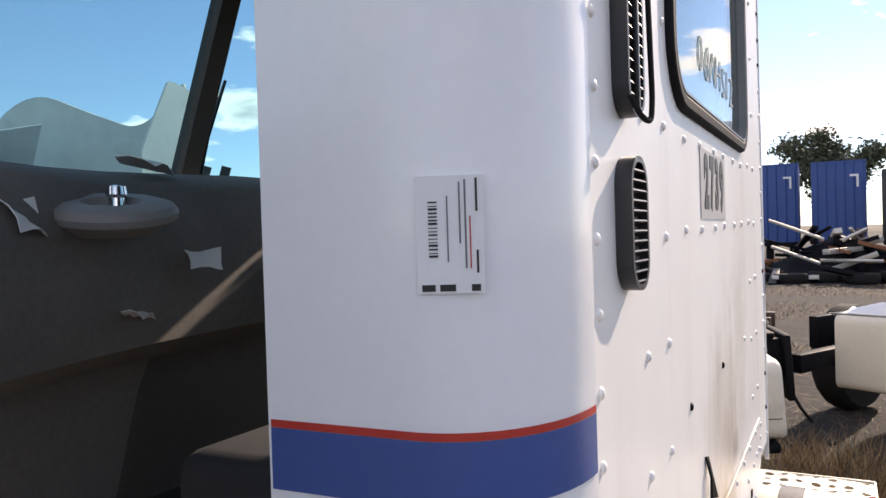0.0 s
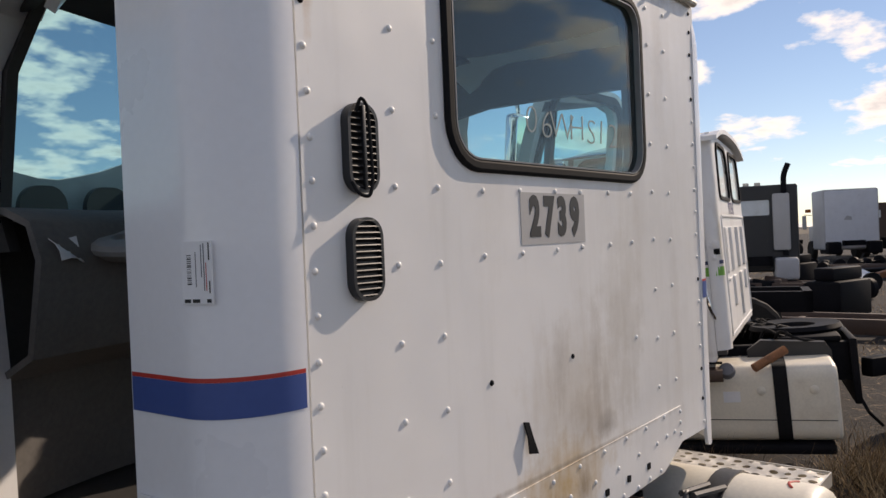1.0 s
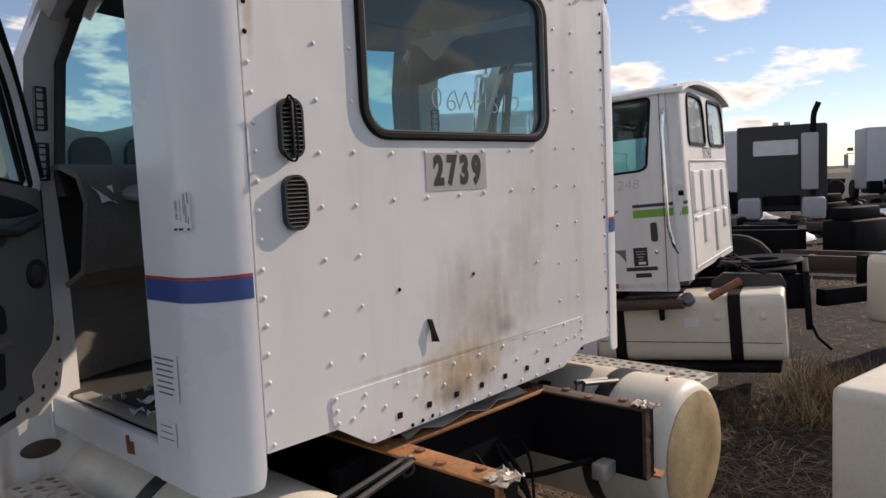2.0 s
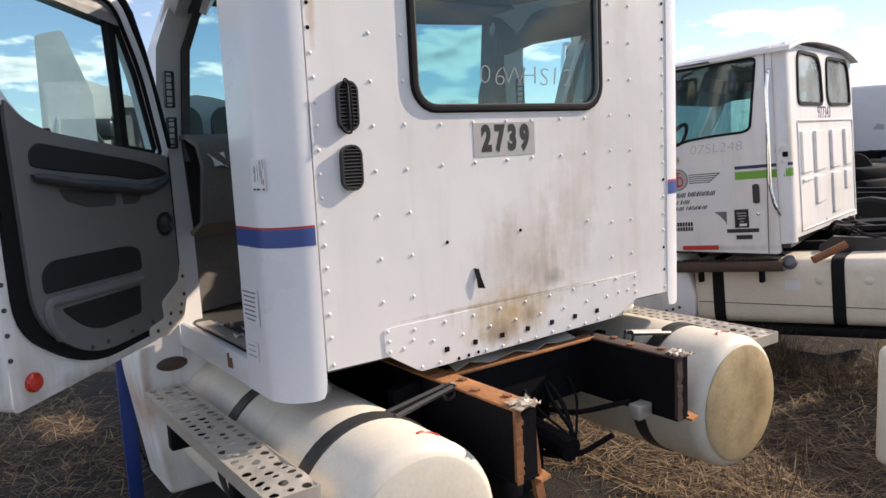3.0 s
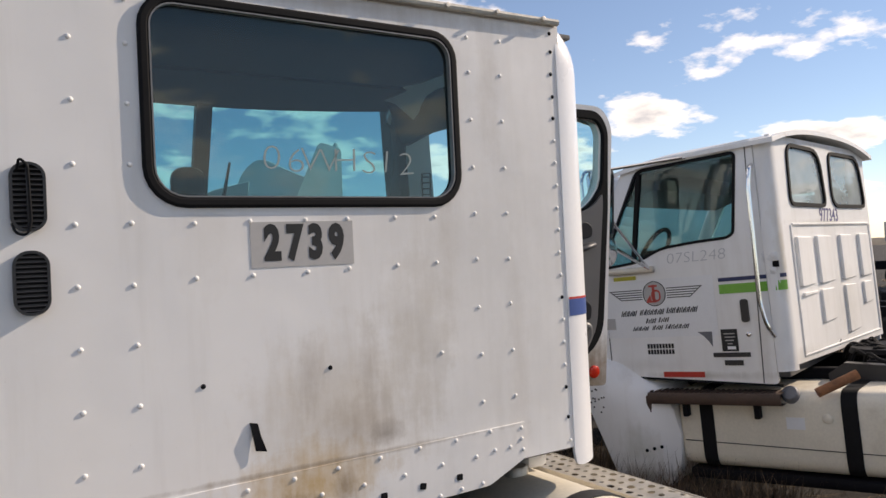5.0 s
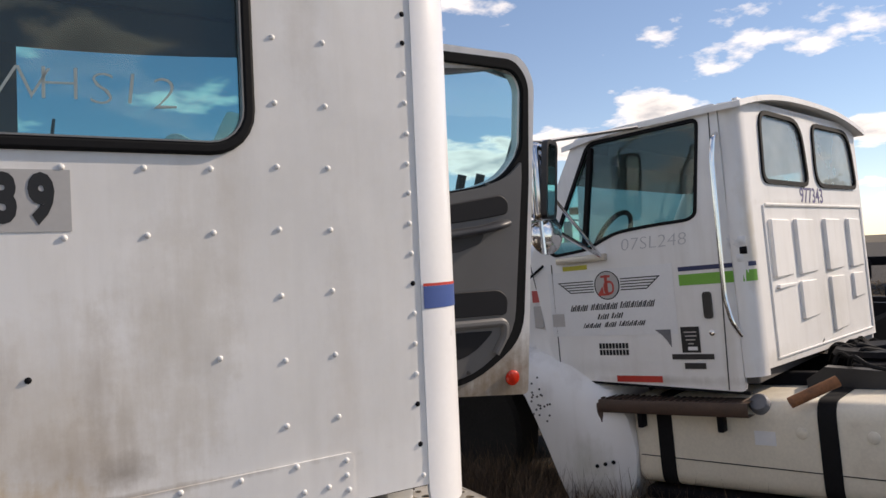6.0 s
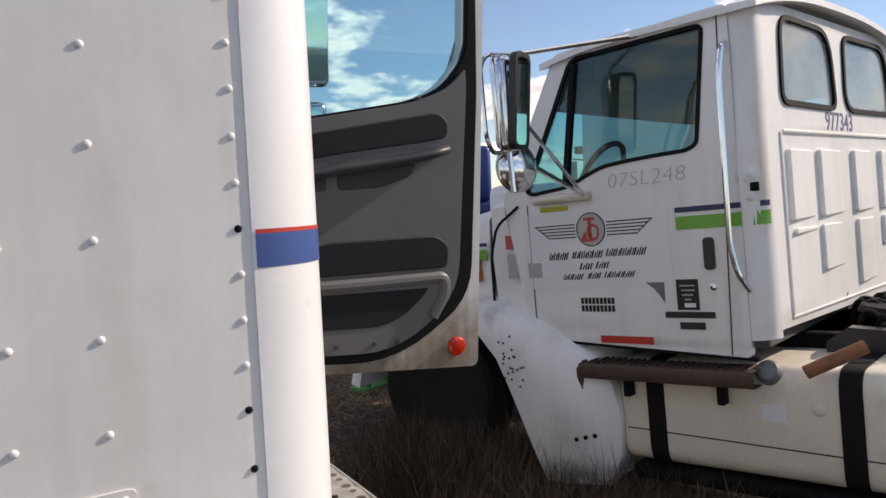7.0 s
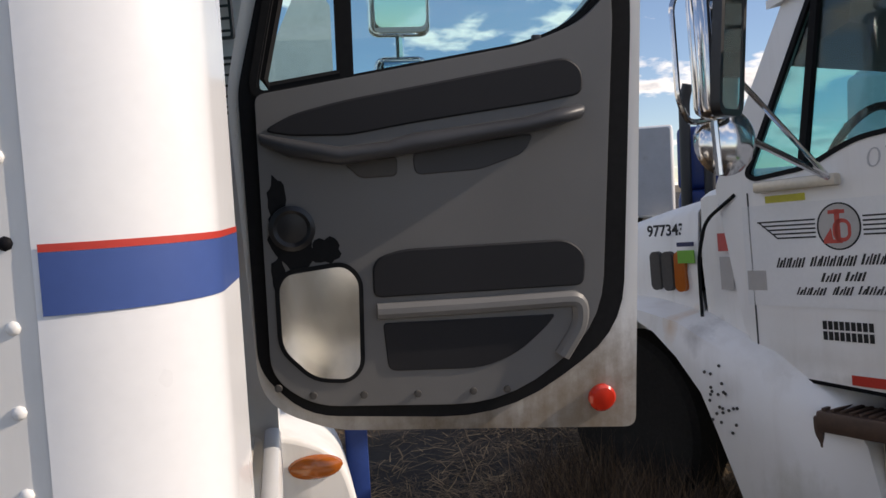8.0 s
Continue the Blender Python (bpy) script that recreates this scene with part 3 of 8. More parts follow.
# roof skin, rolled drip edge along the back with bolts
bm = bmesh.new()
rows = []
for i in range(13):
    row = []
    for j in range(25):
        s = -1 + 2 * j / 24
        y = 0.036 + (1.33 - 0.36 * s * s) * i / 12
        edge = max(0, abs(s) - 0.84) / 0.16
        row.append((0.915 + s * (0.968 - 0.09 * max(0, (y - 0.55) / 0.84) ** 1.4), y, 2.595 + 0.07 * (1 - s ** 4) * min(1, i / 5) - 0.10 * edge ** 2.2 - 0.06 * max(0, (i - 9) / 3) ** 2))
    rows.append(row)
bm_loft(bm, rows)
part("roof", bm, M_WHITE, cab, "white sheet-metal cab roof", thick=0.03)
bm = bmesh.new()
bm_tube(bm, [(0.0, -0.012, 2.584), (0.5, -0.014, 2.590), (0.915, -0.014, 2.594), (1.3, -0.014, 2.599), (1.84, -0.012, 2.606)], 0.013, 8)
part("drip_rail", bm, M_DRIP, cab, "grimy rolled drip edge along the roof")

# window rubber and glass
bm = bmesh.new()
bm_ring(bm, inset(WIN, -0.011), inset(WIN, 0.019), "y", -0.0125, 0.034)
rubber = part("window_rubber", bm, M_BLACK, cab, "black rubber window seal", smooth=50)
bev = rubber.modifiers.new("round", "BEVEL"); bev.width, bev.segments = 0.008, 2
bm = bmesh.new()
bm_ring(bm, inset(WIN, 0.0175), inset(WIN, 0.0215), "y", -0.012, 0.008)
part("glazing_bead", bm, M_BEAD, cab, "thin grey locking bead in the window seal")
bm = bmesh.new()
bm_prism(bm, inset(WIN, 0.018), "y", 0.006, 0.010)
back_glass = part("window_glass", bm, M_GLASS, cab, "teal tinted rear glass with marker writing")
back_glass.visible_shadow = False

# doubler plate low on the back wall, chamfered at its lower corners
bm = bmesh.new()
PLATE = [(0.210, 1.161), (0.214, 1.066), (0.364, 0.972), (1.45, 0.992), (1.61, 1.06), (1.613, 1.182)]
bm_prism(bm, round_poly(PLATE, 0.015, 3), "y", -0.0035, 0.012)
part("lower_plate", bm, M_BACK, cab, "riveted chamfered doubler plate, scorched brown")

# floor, walls and lining
bm = bmesh.new()
bm_box(bm, -0.12, 1.95, 0.14, 1.45, 1.0, 1.07, 0.01)
part("cab_floor", bm, M_INSIDE, cab, "dirty dark cab floor")
bm = bmesh.new()
bm_box(bm, -0.12, 1.95, 0.04, 1.22, 2.57, 2.59, 0.005)
part("headliner", bm, M_HEAD, cab, "dark grey cab headliner")
bm = bmesh.new()
bm_ring(bm, rrect(0.915, 1.81, 1.96, 1.40, 0.03), inset(WIN, -0.01), "y", 0.05, 0.07)
part("back_lining", bm, M_INSIDE, cab, "dark padded back wall lining")
# rocker sills
for s in (-1, 1):
    x = 0.915 + s * 1.075
    bm = bmesh.new()
    bm_box(bm, min(x, x + s * 0.04), max(x, x + s * 0.04), 0.26, 1.10, 0.97, 1.08, 0.012)
    for v in bm.verts:
        v.co.z += 0.006 * noise.noise((v.co.y * 5, s, 0.0))
    sill = part("door_sill", bm, M_WHITE2, cab, "white dented door sill")
    bm = bmesh.new()
    bm_prism(bm, [(0.44, 1.01), (0.49, 1.005), (0.495, 1.06), (0.475, 1.065), (0.47, 1.045), (0.445, 1.05)], "x", min(x + s * 0.036, x + s * 0.0425), max(x + s * 0.036, x + s * 0.0425))
    part("rust_notch", bm, M_RUST, sill, "rusted notch in the sill")
    bm = bmesh.new()
    bm_box(bm, min(x - s * 0.09, x - s * 0.02), max(x - s * 0.09, x - s * 0.02), 0.28, 1.06, 1.066, 1.078, 0.004)
    part("scuff_plate", bm, M_ALU, sill, "scuffed metal threshold strip")

# front pillars, header, dash and cowl
for s in (-1, 1):
    bm = bmesh.new()
    x = 0.915 + s * 1.09
    foot = [(x, 1.14, 0.92), (x, 1.16, 1.50), (x, 1.22, 1.88), (x - s * 0.03, 1.20, 2.30), (x - s * 0.10, 1.10, 2.53)]
    rows = []
    for px, py, pz in foot:
        wd = 0.16 if pz < 1.6 else 0.10
        rows.append([(px + s * 0.02, py - 0.03, pz), (px + s * 0.02, py + wd, pz), (px - s * 0.10, py + wd + 0.05, pz), (px - s * 0.10, py + 0.02, pz)])
    bm_loft(bm, rows, True)
    part("front_pillar", bm, M_WHITE2, cab, "white door hinge pillar", thick=0.004, offset=0)
    bm = bmesh.new()
    bm_loft(bm, [[(x - s * (dx + a), y, z + b) for a, b in ((-0.045, 0.0), (-0.03, 0.04), (0.03, 0.05), (0.15, 0.085), (0.15, 0.055), (0.06, -0.01), (0.0, -0.03))] for y, z, dx in ((0.22, 2.48, 0.02), (0.6, 2.495, 0.03), (0.95, 2.495, 0.06), (1.12, 2.47, 0.09), (1.20, 2.40, 0.085))], True)
    part("roof_rail", bm, M_WHITE, cab)
bm = bmesh.new()
rows = []
for i in range(13):
    s = -1 + i / 6
    y0 = 1.62 - 0.22 * s * s
    dz = -0.025 * min(1, max(0, (0.0 - s) / 0.6))
    rows.append([(0.915 + s * 1.0, y0 - 0.16, 1.08), (0.915 + s * 1.0, y0 - 0.18, 1.44), (0.915 + s * 1.0, y0 - 0.40, 1.52), (0.915 + s * 1.0, y0 - 0.48, 1.80 + dz), (0.915 + s * 1.0, y0 - 0.42, 1.90 + dz), (0.915 + s * 1.0, y0 - 0.25, 1.945 + dz), (0.915 + s * 1.0, y0, 1.93 + dz), (0.915 + s * 1.0, y0, 1.0)])
bm_loft(bm, rows)
dash = part("dashboard", bm, M_DASH, cab, "black dusty dashboard", thick=0.02)


def screen_at(s, k):
    yb, yt = 1.62 - 0.22 * s * s, 1.36 - 0.20 * s * s
    return (0.915 + s * (0.99 - 0.05 * k), yb + (yt - yb) * k, 1.86 + 0.665 * k)


for lo, hi in ((-1.0, -0.03), (0.03, 1.0)):
    bm = bmesh.new()
    bm_loft(bm, [[screen_at(lo + (hi - lo) * i / 8, k) for k in (0, 0.5, 1.0)] for i in range(9)])
    g = part("windscreen", bm, M_SCREEN, cab, "teal tinted windscreen half", thick=0.004)
    g.visible_shadow = False
bm = bmesh.new()
bm_loft(bm, [[Vector(screen_at(0, k)) + Vector(d) for d in ((-0.035, -0.03, 0), (0.035, -0.03, 0), (0.035, 0.02, 0), (-0.035, 0.02, 0))] for k in (-0.02, 0.5, 1.02)], True)
part("windscreen_divider", bm, M_INSIDE, cab, "black centre post of the windscreen")
bm = bmesh.new()
rows = []
for i in range(13):
    s = -1 + i / 6
    yt = 1.36 - 0.20 * s * s
    rows.append([(0.915 + s * 0.94, yt + 0.01, 2.535), (0.915 + s * 0.94, yt - 0.04, 2.545), (0.915 + s * 0.94, yt - 0.20, 2.575), (0.915 + s * 0.94, 0.95, 2.585)])
bm_loft(bm, rows)
part("windscreen_header", bm, M_HEAD, cab, "dark header over the windscreen", thick=0.03)
# dark trim on the inner side of pillars and roof rails
for s in (-1, 1):
    x = 0.915 + s * 1.09
    bm = bmesh.new()
    bm_loft(bm, [[(px - s * 0.106, py - 0.005, pz), (px - s * 0.145, py + 0.02, pz), (px - s * 0.145, py + 0.17, pz), (px - s * 0.106, py + 0.17, pz)] for px, py, pz in ((x, 1.16, 1.80), (x, 1.22, 1.90), (x - s * 0.03, 1.20, 2.30), (x - s * 0.09, 1.10, 2.52))], True)
    part("pillar_trim", bm, M_INSIDE, cab, "dark inner pillar trim")
    # the right rail trim is drawn down extra to keep sun off the dash
    bm = bmesh.new()
    bm_loft(bm, [[(x - s * (dx + a), y, z + b) for a, b in ((0.062, 0.05), (0.062, -0.012 if s < 0 else -0.13), (0.10, 0.0 if s < 0 else -0.13), (0.17, 0.075))] for y, z, dx in ((0.10, 2.48, 0.02), (0.6, 2.495, 0.03), (0.95, 2.495, 0.06), (1.14, 2.46, 0.09))], True)
    part("rail_trim", bm, M_INSIDE, cab)
# wiper arm before the passenger glass
bm = bmesh.new()
bm_tube(bm, [(1.04, 1.66, 1.93), (1.06, 1.62, 2.10), (1.08, 1.55, 2.28)], [0.014, 0.010, 0.006], 6)
part("wiper", bm, M_PLASTIC_K, cab, "black wiper arm")

M_ARM = surface("armrest_plastic", (0.050, 0.051, 0.056), 0.42, var=0.1, bump=0.15, bdist=0.0008, fine=400, dirt=(0.16, 0.15, 0.14), dirt_amount=0.15, spec=0.35)

# ---- doors of the white day cab: u from hinge to free edge, z up; inner face towards -y ----
def grease(root, sx, flip):
    """Black grease smeared on the trim round the crank boss."""
    if flip:
        return
    rnd = random.Random(4)
    for cu, cz, ru, rz in ((0.085, 1.585, 0.055, 0.075), (0.155, 1.555, 0.035, 0.030), (0.06, 1.67, 0.022, 0.055), (0.052, 1.50, 0.016, 0.055)):
        bm = bmesh.new()
        ring = []
        for k in range(20):
            a, w = 2 * math.pi * k / 20, rnd.uniform(0.72, 1.12)
            ring.append((sx * (cu + ru * w * math.cos(a)), cz + rz * w * math.sin(a)))
        bm_prism(bm, ring, "y", -0.0312, -0.0296)
        part("grease_smear", bm, M_BLACK, root, "black grease smear")


def door(name, label, m, flip):
    root = new(name)
    root.parent = cab
    root.matrix_basis = m
    root["label"] = label
    sx = -1 if flip else 1
    L = 0.892
    OUT = round_poly([(-0.01, 1.20), (0.15, 1.124), (L, 1.056), (L, 2.45), (0.82, 2.55), (0.20, 2.57), (0.07, 2.30), (-0.03, 1.90)], [0.10, 0.05, 0.03, 0.10, 0.10, 0.14, 0.1, 0.05], 5)
    GLASS = round_poly([(0.03, 1.892), (0.62, 1.985), (0.735, 2.030), (0.822, 2.14), (0.822, 2.42), (0.77, 2.485), (0.24, 2.50), (0.115, 2.24)], [0.03, 0.05, 0.10, 0.05, 0.04, 0.06, 0.08, 0.1], 5)

    def X(poly):
        return [(sx * u, z) for u, z in poly]

    # shell with the window cut out
    bm = bmesh.new()
    bm_ring(bm, X(OUT), X(GLASS), "y", 0.005, 0.07)
    part("door_shell", bm, M_FLANGE_L if flip else M_FLANGE, root, "white door shell with drilled flange", smooth=40)
    # dark weatherstrip round the trim
    wide = 0.05
    TRIM = round_poly([(-0.008, 1.285), (0.09, 1.172), (0.56, 1.122), (0.80 + wide, 1.315), (0.812 + wide, 2.02), (0.80 + wide, 2.44), (0.755 + wide / 2, 2.525), (0.225, 2.535), (0.09, 2.24), (-0.005, 1.90)], [0.05, 0.08, 0.16, 0.12, 0.03, 0.05, 0.06, 0.1, 0.1, 0.03], 5)
    bm = bmesh.new()
    bm_ring(bm, X(TRIM), X(inset(GLASS, 0.004)), "y", -0.012, 0.006)
    part("weatherstrip", bm, M_BLACK, root, "black rubber weatherstrip")
    # painted lip round the glass
    bm = bmesh.new()
    bm_ring(bm, X(inset(GLASS, -0.030 if flip else -0.016)), X(inset(GLASS, 0.0)), "y", -0.018, -0.0115)
    part("window_lip", bm, M_WHITE2 if flip else M_BLACK, root, "thin painted lip round the glass")
    # grey inner trim panel
    CARD = round_poly([(0.02, 1.275), (0.11, 1.200), (0.56, 1.162), (0.79, 1.335), (0.812, 2.03), (0.808, 2.095), (0.742, 2.028), (0.62, 1.982), (0.03, 1.890)], [0.05, 0.08, 0.14, 0.12, 0.02, 0.01, 0.06, 0.06, 0.02], 5)
    bm = bmesh.new()
    bm_prism(bm, X(CARD), "y", -0.030, -0.0085)
    card = part("trim_panel", bm, M_GREY_TRIM, root, "grey moulded plastic trim panel")
    bv = card.modifiers.new("round", "BEVEL"); bv.width, bv.segments = 0.006, 2

    def pad(nm, poly, y0, y1, mt, r=0.03, lab="", bevel=0.004):
        bm = bmesh.new()
        bm_prism(bm, X(round_poly(poly, r, 4)), "y", y0, y1)
        o = part(nm, bm, mt, root, lab)
        bv = o.modifiers.new("round", "BEVEL"); bv.width, bv.segments = bevel, 2
        return o

    pad("upper_insert", [(0.04, 1.815), (0.10, 1.803), (0.22, 1.800), (0.364, 1.822), (0.645, 1.856), (0.741, 1.872), (0.742, 1.925), (0.705, 1.953), (0.209, 1.874), (0.10, 1.848)], -0.036, -0.028, M_DARK_TRIM, [0.02, 0.02, 0.02, 0.02, 0.02, 0.02, 0.03, 0.03, 0.05, 0.04], "dark soft upper insert")
    pad("middle_insert", [(0.255, 1.441), (0.744, 1.436), (0.749, 1.510), (0.705, 1.547), (0.32, 1.547), (0.256, 1.528)], -0.036, -0.028, M_DARK_TRIM, [0.02, 0.02, 0.035, 0.04, 0.05, 0.03], "dark soft middle insert")
    pad("map_pocket", [(0.281, 1.268), (0.50, 1.256), (0.585, 1.285), (0.655, 1.345), (0.676, 1.371), (0.273, 1.381)], -0.033, -0.026, M_DARK_TRIM, [0.02, 0.06, 0.06, 0.03, 0.01, 0.01], "black map pocket")
    # ridge below the middle insert and the armrest with its grab handle
    bm = bmesh.new()
    bm_tube(bm, arc_path([(sx * u, -0.030, z) for u, z in ((0.262, 1.409), (0.50, 1.406), (0.735, 1.406), (0.738, 1.345), (0.69, 1.270))], 0.045), 0.020, 10)
    part("pocket_rim", bm, M_GREY_TRIM, root)
    bm = bmesh.new()
    rows = []
    for u, z, h, d in ((0.035, 1.800, 0.02, 0.012), (0.09, 1.780, 0.035, 0.03), (0.20, 1.758, 0.036, 0.045), (0.30, 1.768, 0.032, 0.050), (0.345, 1.778, 0.040, 0.052), (0.40, 1.783, 0.040, 0.050), (0.60, 1.808, 0.032, 0.055), (0.655, 1.820, 0.036, 0.062), (0.725, 1.834, 0.030, 0.052), (0.742, 1.838, 0.015, 0.02)):
        rows.append([(sx * u, -0.026 - d * 0.6 * (1 - math.cos(a)), z + h * 0.55 * math.sin(a)) for a in (2 * math.pi * k / 12 for k in range(12))])
    bm_loft(bm, rows, True)
    part("armrest", bm, M_ARM, root, "grey moulded armrest with grab handle", smooth=60)
    pad("latch_recess", [(0.240, 1.707), (0.320, 1.709), (0.322, 1.752), (0.205, 1.742)], -0.034, -0.026, M_INSIDE, 0.012, "black door latch recess")
    pad("handle_recess", [(0.358, 1.708), (0.505, 1.714), (0.605, 1.746), (0.632, 1.790), (0.355, 1.762)], -0.0325, -0.026, M_ARM, 0.02)
    bm = bmesh.new()
    bm_lathe(bm, [(0.050, -0.028), (0.050, -0.036), (0.040, -0.042), (0.032, -0.034), (0.018, -0.036), (0.0, -0.038)], "y", (sx * 0.088, 0, 1.607), 24)
    part("crank_boss", bm, M_PLASTIC_K, root, "black window crank boss")
    bm = bmesh.new()
    if flip:
        # bare hinge corner; its cream colour paints in the patch of sun there
        bm_prism(bm, X(round_poly([(-0.006, 1.45), (-0.004, 1.27), (0.025, 1.185), (0.14, 1.135), (0.245, 1.150), (0.245, 1.195), (0.15, 1.215), (0.155, 1.285), (0.04, 1.355), (0.012, 1.43)], 0.012, 3)), "y", -0.0335, -0.0275)
        bare = part("sunlit_corner", bm, M_CREAM, root, "bare door metal at the hinge corner, cream for the sun on it")
        for u, z in ((0.012, 1.37), (0.012, 1.291), (0.045, 1.217), (0.12, 1.185), (0.20, 1.172)):
            bm = bmesh.new()
            bm_lathe(bm, [(0.009, -0.033), (0.008, -0.037), (0.0, -0.038)], "y", (sx * u, 0, z), 10)
            part("flange_bolt", bm, M_INSIDE, bare)
        bm = bmesh.new()
        bm_tube(bm, [(sx * u, 0.004, z) for u, z in ((-0.02, 1.93), (0.03, 2.13), (0.085, 2.32), (0.14, 2.46), (0.20, 2.545), (0.26, 2.558), (0.55, 2.552), (0.80, 2.54), (0.865, 2.49), (0.878, 2.42))], 0.019, 8)
        part("frame_seal", bm, M_BLACK, root, "black rubber seal along the window frame")
    else:
        bm_prism(bm, X(round_poly([(0.050, 1.340), (0.115, 1.268), (0.19, 1.258), (0.218, 1.285), (0.224, 1.485), (0.195, 1.518), (0.07, 1.506), (0.052, 1.48)], 0.03, 4)), "y", -0.034, -0.027)
        part("lower_panel_cover", bm, M_FOIL, root, "bare shiny metal cover plate")
    grease(root, sx, flip)
    if not flip:
        ring = round_poly([(0.050, 1.340), (0.115, 1.268), (0.19, 1.258), (0.218, 1.285), (0.224, 1.485), (0.195, 1.518), (0.07, 1.506), (0.052, 1.48)], 0.03, 4)
        bm = bmesh.new()
        bm_ring(bm, X(inset(ring, -0.010)), X(inset(ring, 0.001)), "y", -0.033, -0.028)
        part("cover_rim", bm, M_BLACK, root, "dark grimy rim round the cover")
    # reflector, clips, flange bolts, lock button, striker
    bm = bmesh.new()
    bm_lathe(bm, [(0.034, 0.004), (0.034, -0.006), (0.028, -0.013), (0.012, -0.017), (0.0, -0.0175)], "y", (sx * 0.801, 0, 1.143), 24)
    part("reflector", bm, M_REDLENS, root, "round red door reflector")
    for u, z in ((0.034, 1.250), (0.109, 1.226), (0.222, 1.217), (0.345, 1.208), (0.475, 1.202), (0.556, 1.199)):
        bm = bmesh.new()
        bm_lathe(bm, [(0.009, -0.03), (0.008, -0.035), (0.0, -0.036)], "y", (sx * u, 0, z), 10)
        part("trim_clip", bm, M_INSIDE, root)
    for i in range(9 if flip else 0):
        bm = bmesh.new()
        bm_lathe(bm, [(0.008, 0.006), (0.008, -0.001), (0.0, -0.002)], "y", (sx * 0.879, 0, 1.24 + i * 0.085), 10)
        part("flange_bolt", bm, M_INSIDE, root)
    bm = bmesh.new()
    bm_box(bm, min(sx * 0.63, sx * 0.65), max(sx * 0.63, sx * 0.65), -0.028, -0.012, 1.985, 2.002, 0.003)
    part("lock_button", bm, M_PLASTIC_K, root)
    bm = bmesh.new()
    a, b = sx * 0.832, sx * 0.885
    bm_box(bm, min(a, b), max(a, b), -0.004 if flip else 0.012, 0.072, 1.70, 1.82, 0.008)
    part("latch", bm, M_DARKSTEEL, root, "dark steel door latch")
    # glass, vent divider
    bm = bmesh.new()
    bm_prism(bm, X(inset(GLASS, -0.006)), "y", 0.026, 0.030)
    g = part("door_glass", bm, M_CLEAR, root, "clear door glass with smudged writing")
    g.visible_shadow = False
    bm = bmesh.new()
    rows = [[(sx * (u + du), y, z) for du, y in ((-0.018, 0.012), (0.018, 0.012), (0.018, 0.045), (-0.018, 0.045))] for u, z in ((0.222, 1.915), (0.226, 2.20), (0.240, 2.49))]
    bm_loft(bm, rows, True)
    part("vent_divider", bm, M_BLACK, root, "black vent window divider")
    bm = bmesh.new()
    bm_tube(bm, [(sx * u, 0.018, z) for u, z in ((0.21, 1.930), (0.06, 1.907), (0.048, 1.925), (0.125, 2.22), (0.232, 2.475))], 0.011, 6)
    part("vent_frame", bm, M_BLACK, root, "black frame of the vent window")
    return root


door_right = door("passenger_door", "open door with grey plastic trim and bare metal cover", pose(2.01, 1.07, -0.02, 6, 0, -3), False)
door("driver_door", "open door with grey plastic trim and white flange", pose(-0.21, 1.021, -0.063, 0, 0, 36.25), True)

# ---- rivets ----
bm = bmesh.new()
bm_lathe(bm, [(0.0074, 0.0), (0.0068, -0.0020), (0.0044, -0.0040), (0.0, -0.0047)], "y", (0, 0, 0), 8)
rivet_proto = finish("rivet", bm, M_BACK, 60)
RIVET = rivet_proto.data
bpy.data.objects.remove(rivet_proto)
bm = bmesh.new()
bm_lathe(bm, [(0.0074, 0.0), (0.0068, -0.0020), (0.0044, -0.0040), (0.0, -0.0047)], "y", (0, 0, 0), 8)
rivet_proto = finish("rivet", bm, M_DARKSTEEL, 60)
RIVET_RUST = rivet_proto.data
bpy.data.objects.remove(rivet_proto)

spots = []
for i in range(18):
    spots.append((-0.007 if i < 6 else 0.001, 2.528 if i == 0 else 2.539 - 0.0804 * i, i < 5))
for i in range(17):
    spots.append((1.809, 2.567 if i == 0 else 2.580 - 0.0814 * i, i in (0, 1, 2, 3, 4, 12, 16)))
spots += [(1.814, 1.169, True), (1.818, 1.082, False), (0.003, 1.075, False)]
for x in (0.218, 0.353):
    for z in (2.482, 2.368, 2.208, 2.047, 1.894, 1.734, 1.577, 1.419, 1.261):
        spots.append((x, z, False))
for x in (1.442, 1.577):
    for z in (2.510, 2.391, 2.232, 2.068, 1.912, 1.755, 1.596, 1.436, 1.276):
        spots.append((x, z, False))
for i, x in enumerate((0.511, 0.668, 0.834, 0.968, 1.134, 1.281)):
    spots.append((x, 1.893 + 0.0022 * i, False))
    spots.append((x, 1.740 + 0.0026 * i, False))
spots += [(0.519, 1.448, True), (0.892, 1.453, True), (1.286, 1.458, False)]
for x, z, rusty in spots:
    piece("rivet", RIVET_RUST if rusty else RIVET, back, pose(x + random.uniform(-0.002, 0.002), 0, z + random.uniform(-0.002, 0.002)))
lower = next(o for o in cab.children if o.name.startswith("lower_plate"))
low = [(0.228, 1.148), (0.230, 1.112), (0.232, 1.074), (1.594, 1.163), (1.596, 1.128), (1.598, 1.090), (0.335, 1.100), (1.475, 1.105)]
for i in range(9):
    low.append((0.345 + 0.1395 * i, 1.138 + 0.004 * i))
for i in range(10):
    low.append((0.290 + 0.139 * i, 1.072 + 0.0035 * i))
for x in (0.372, 0.455, 0.545, 0.595, 0.640, 0.685, 0.770, 0.860, 0.955, 1.050, 1.150, 1.250, 1.335, 1.42):
    low.append((x, 0.984 + 0.0185 * (x - 0.364)))
for i, (x, z) in enumerate(low):
    piece("rivet", RIVET_RUST if 0.5 < x < 0.65 and z < 1.0 else RIVET, lower, pose(x + random.uniform(-0.003, 0.003), -0.0035, z + random.uniform(-0.003, 0.003)))
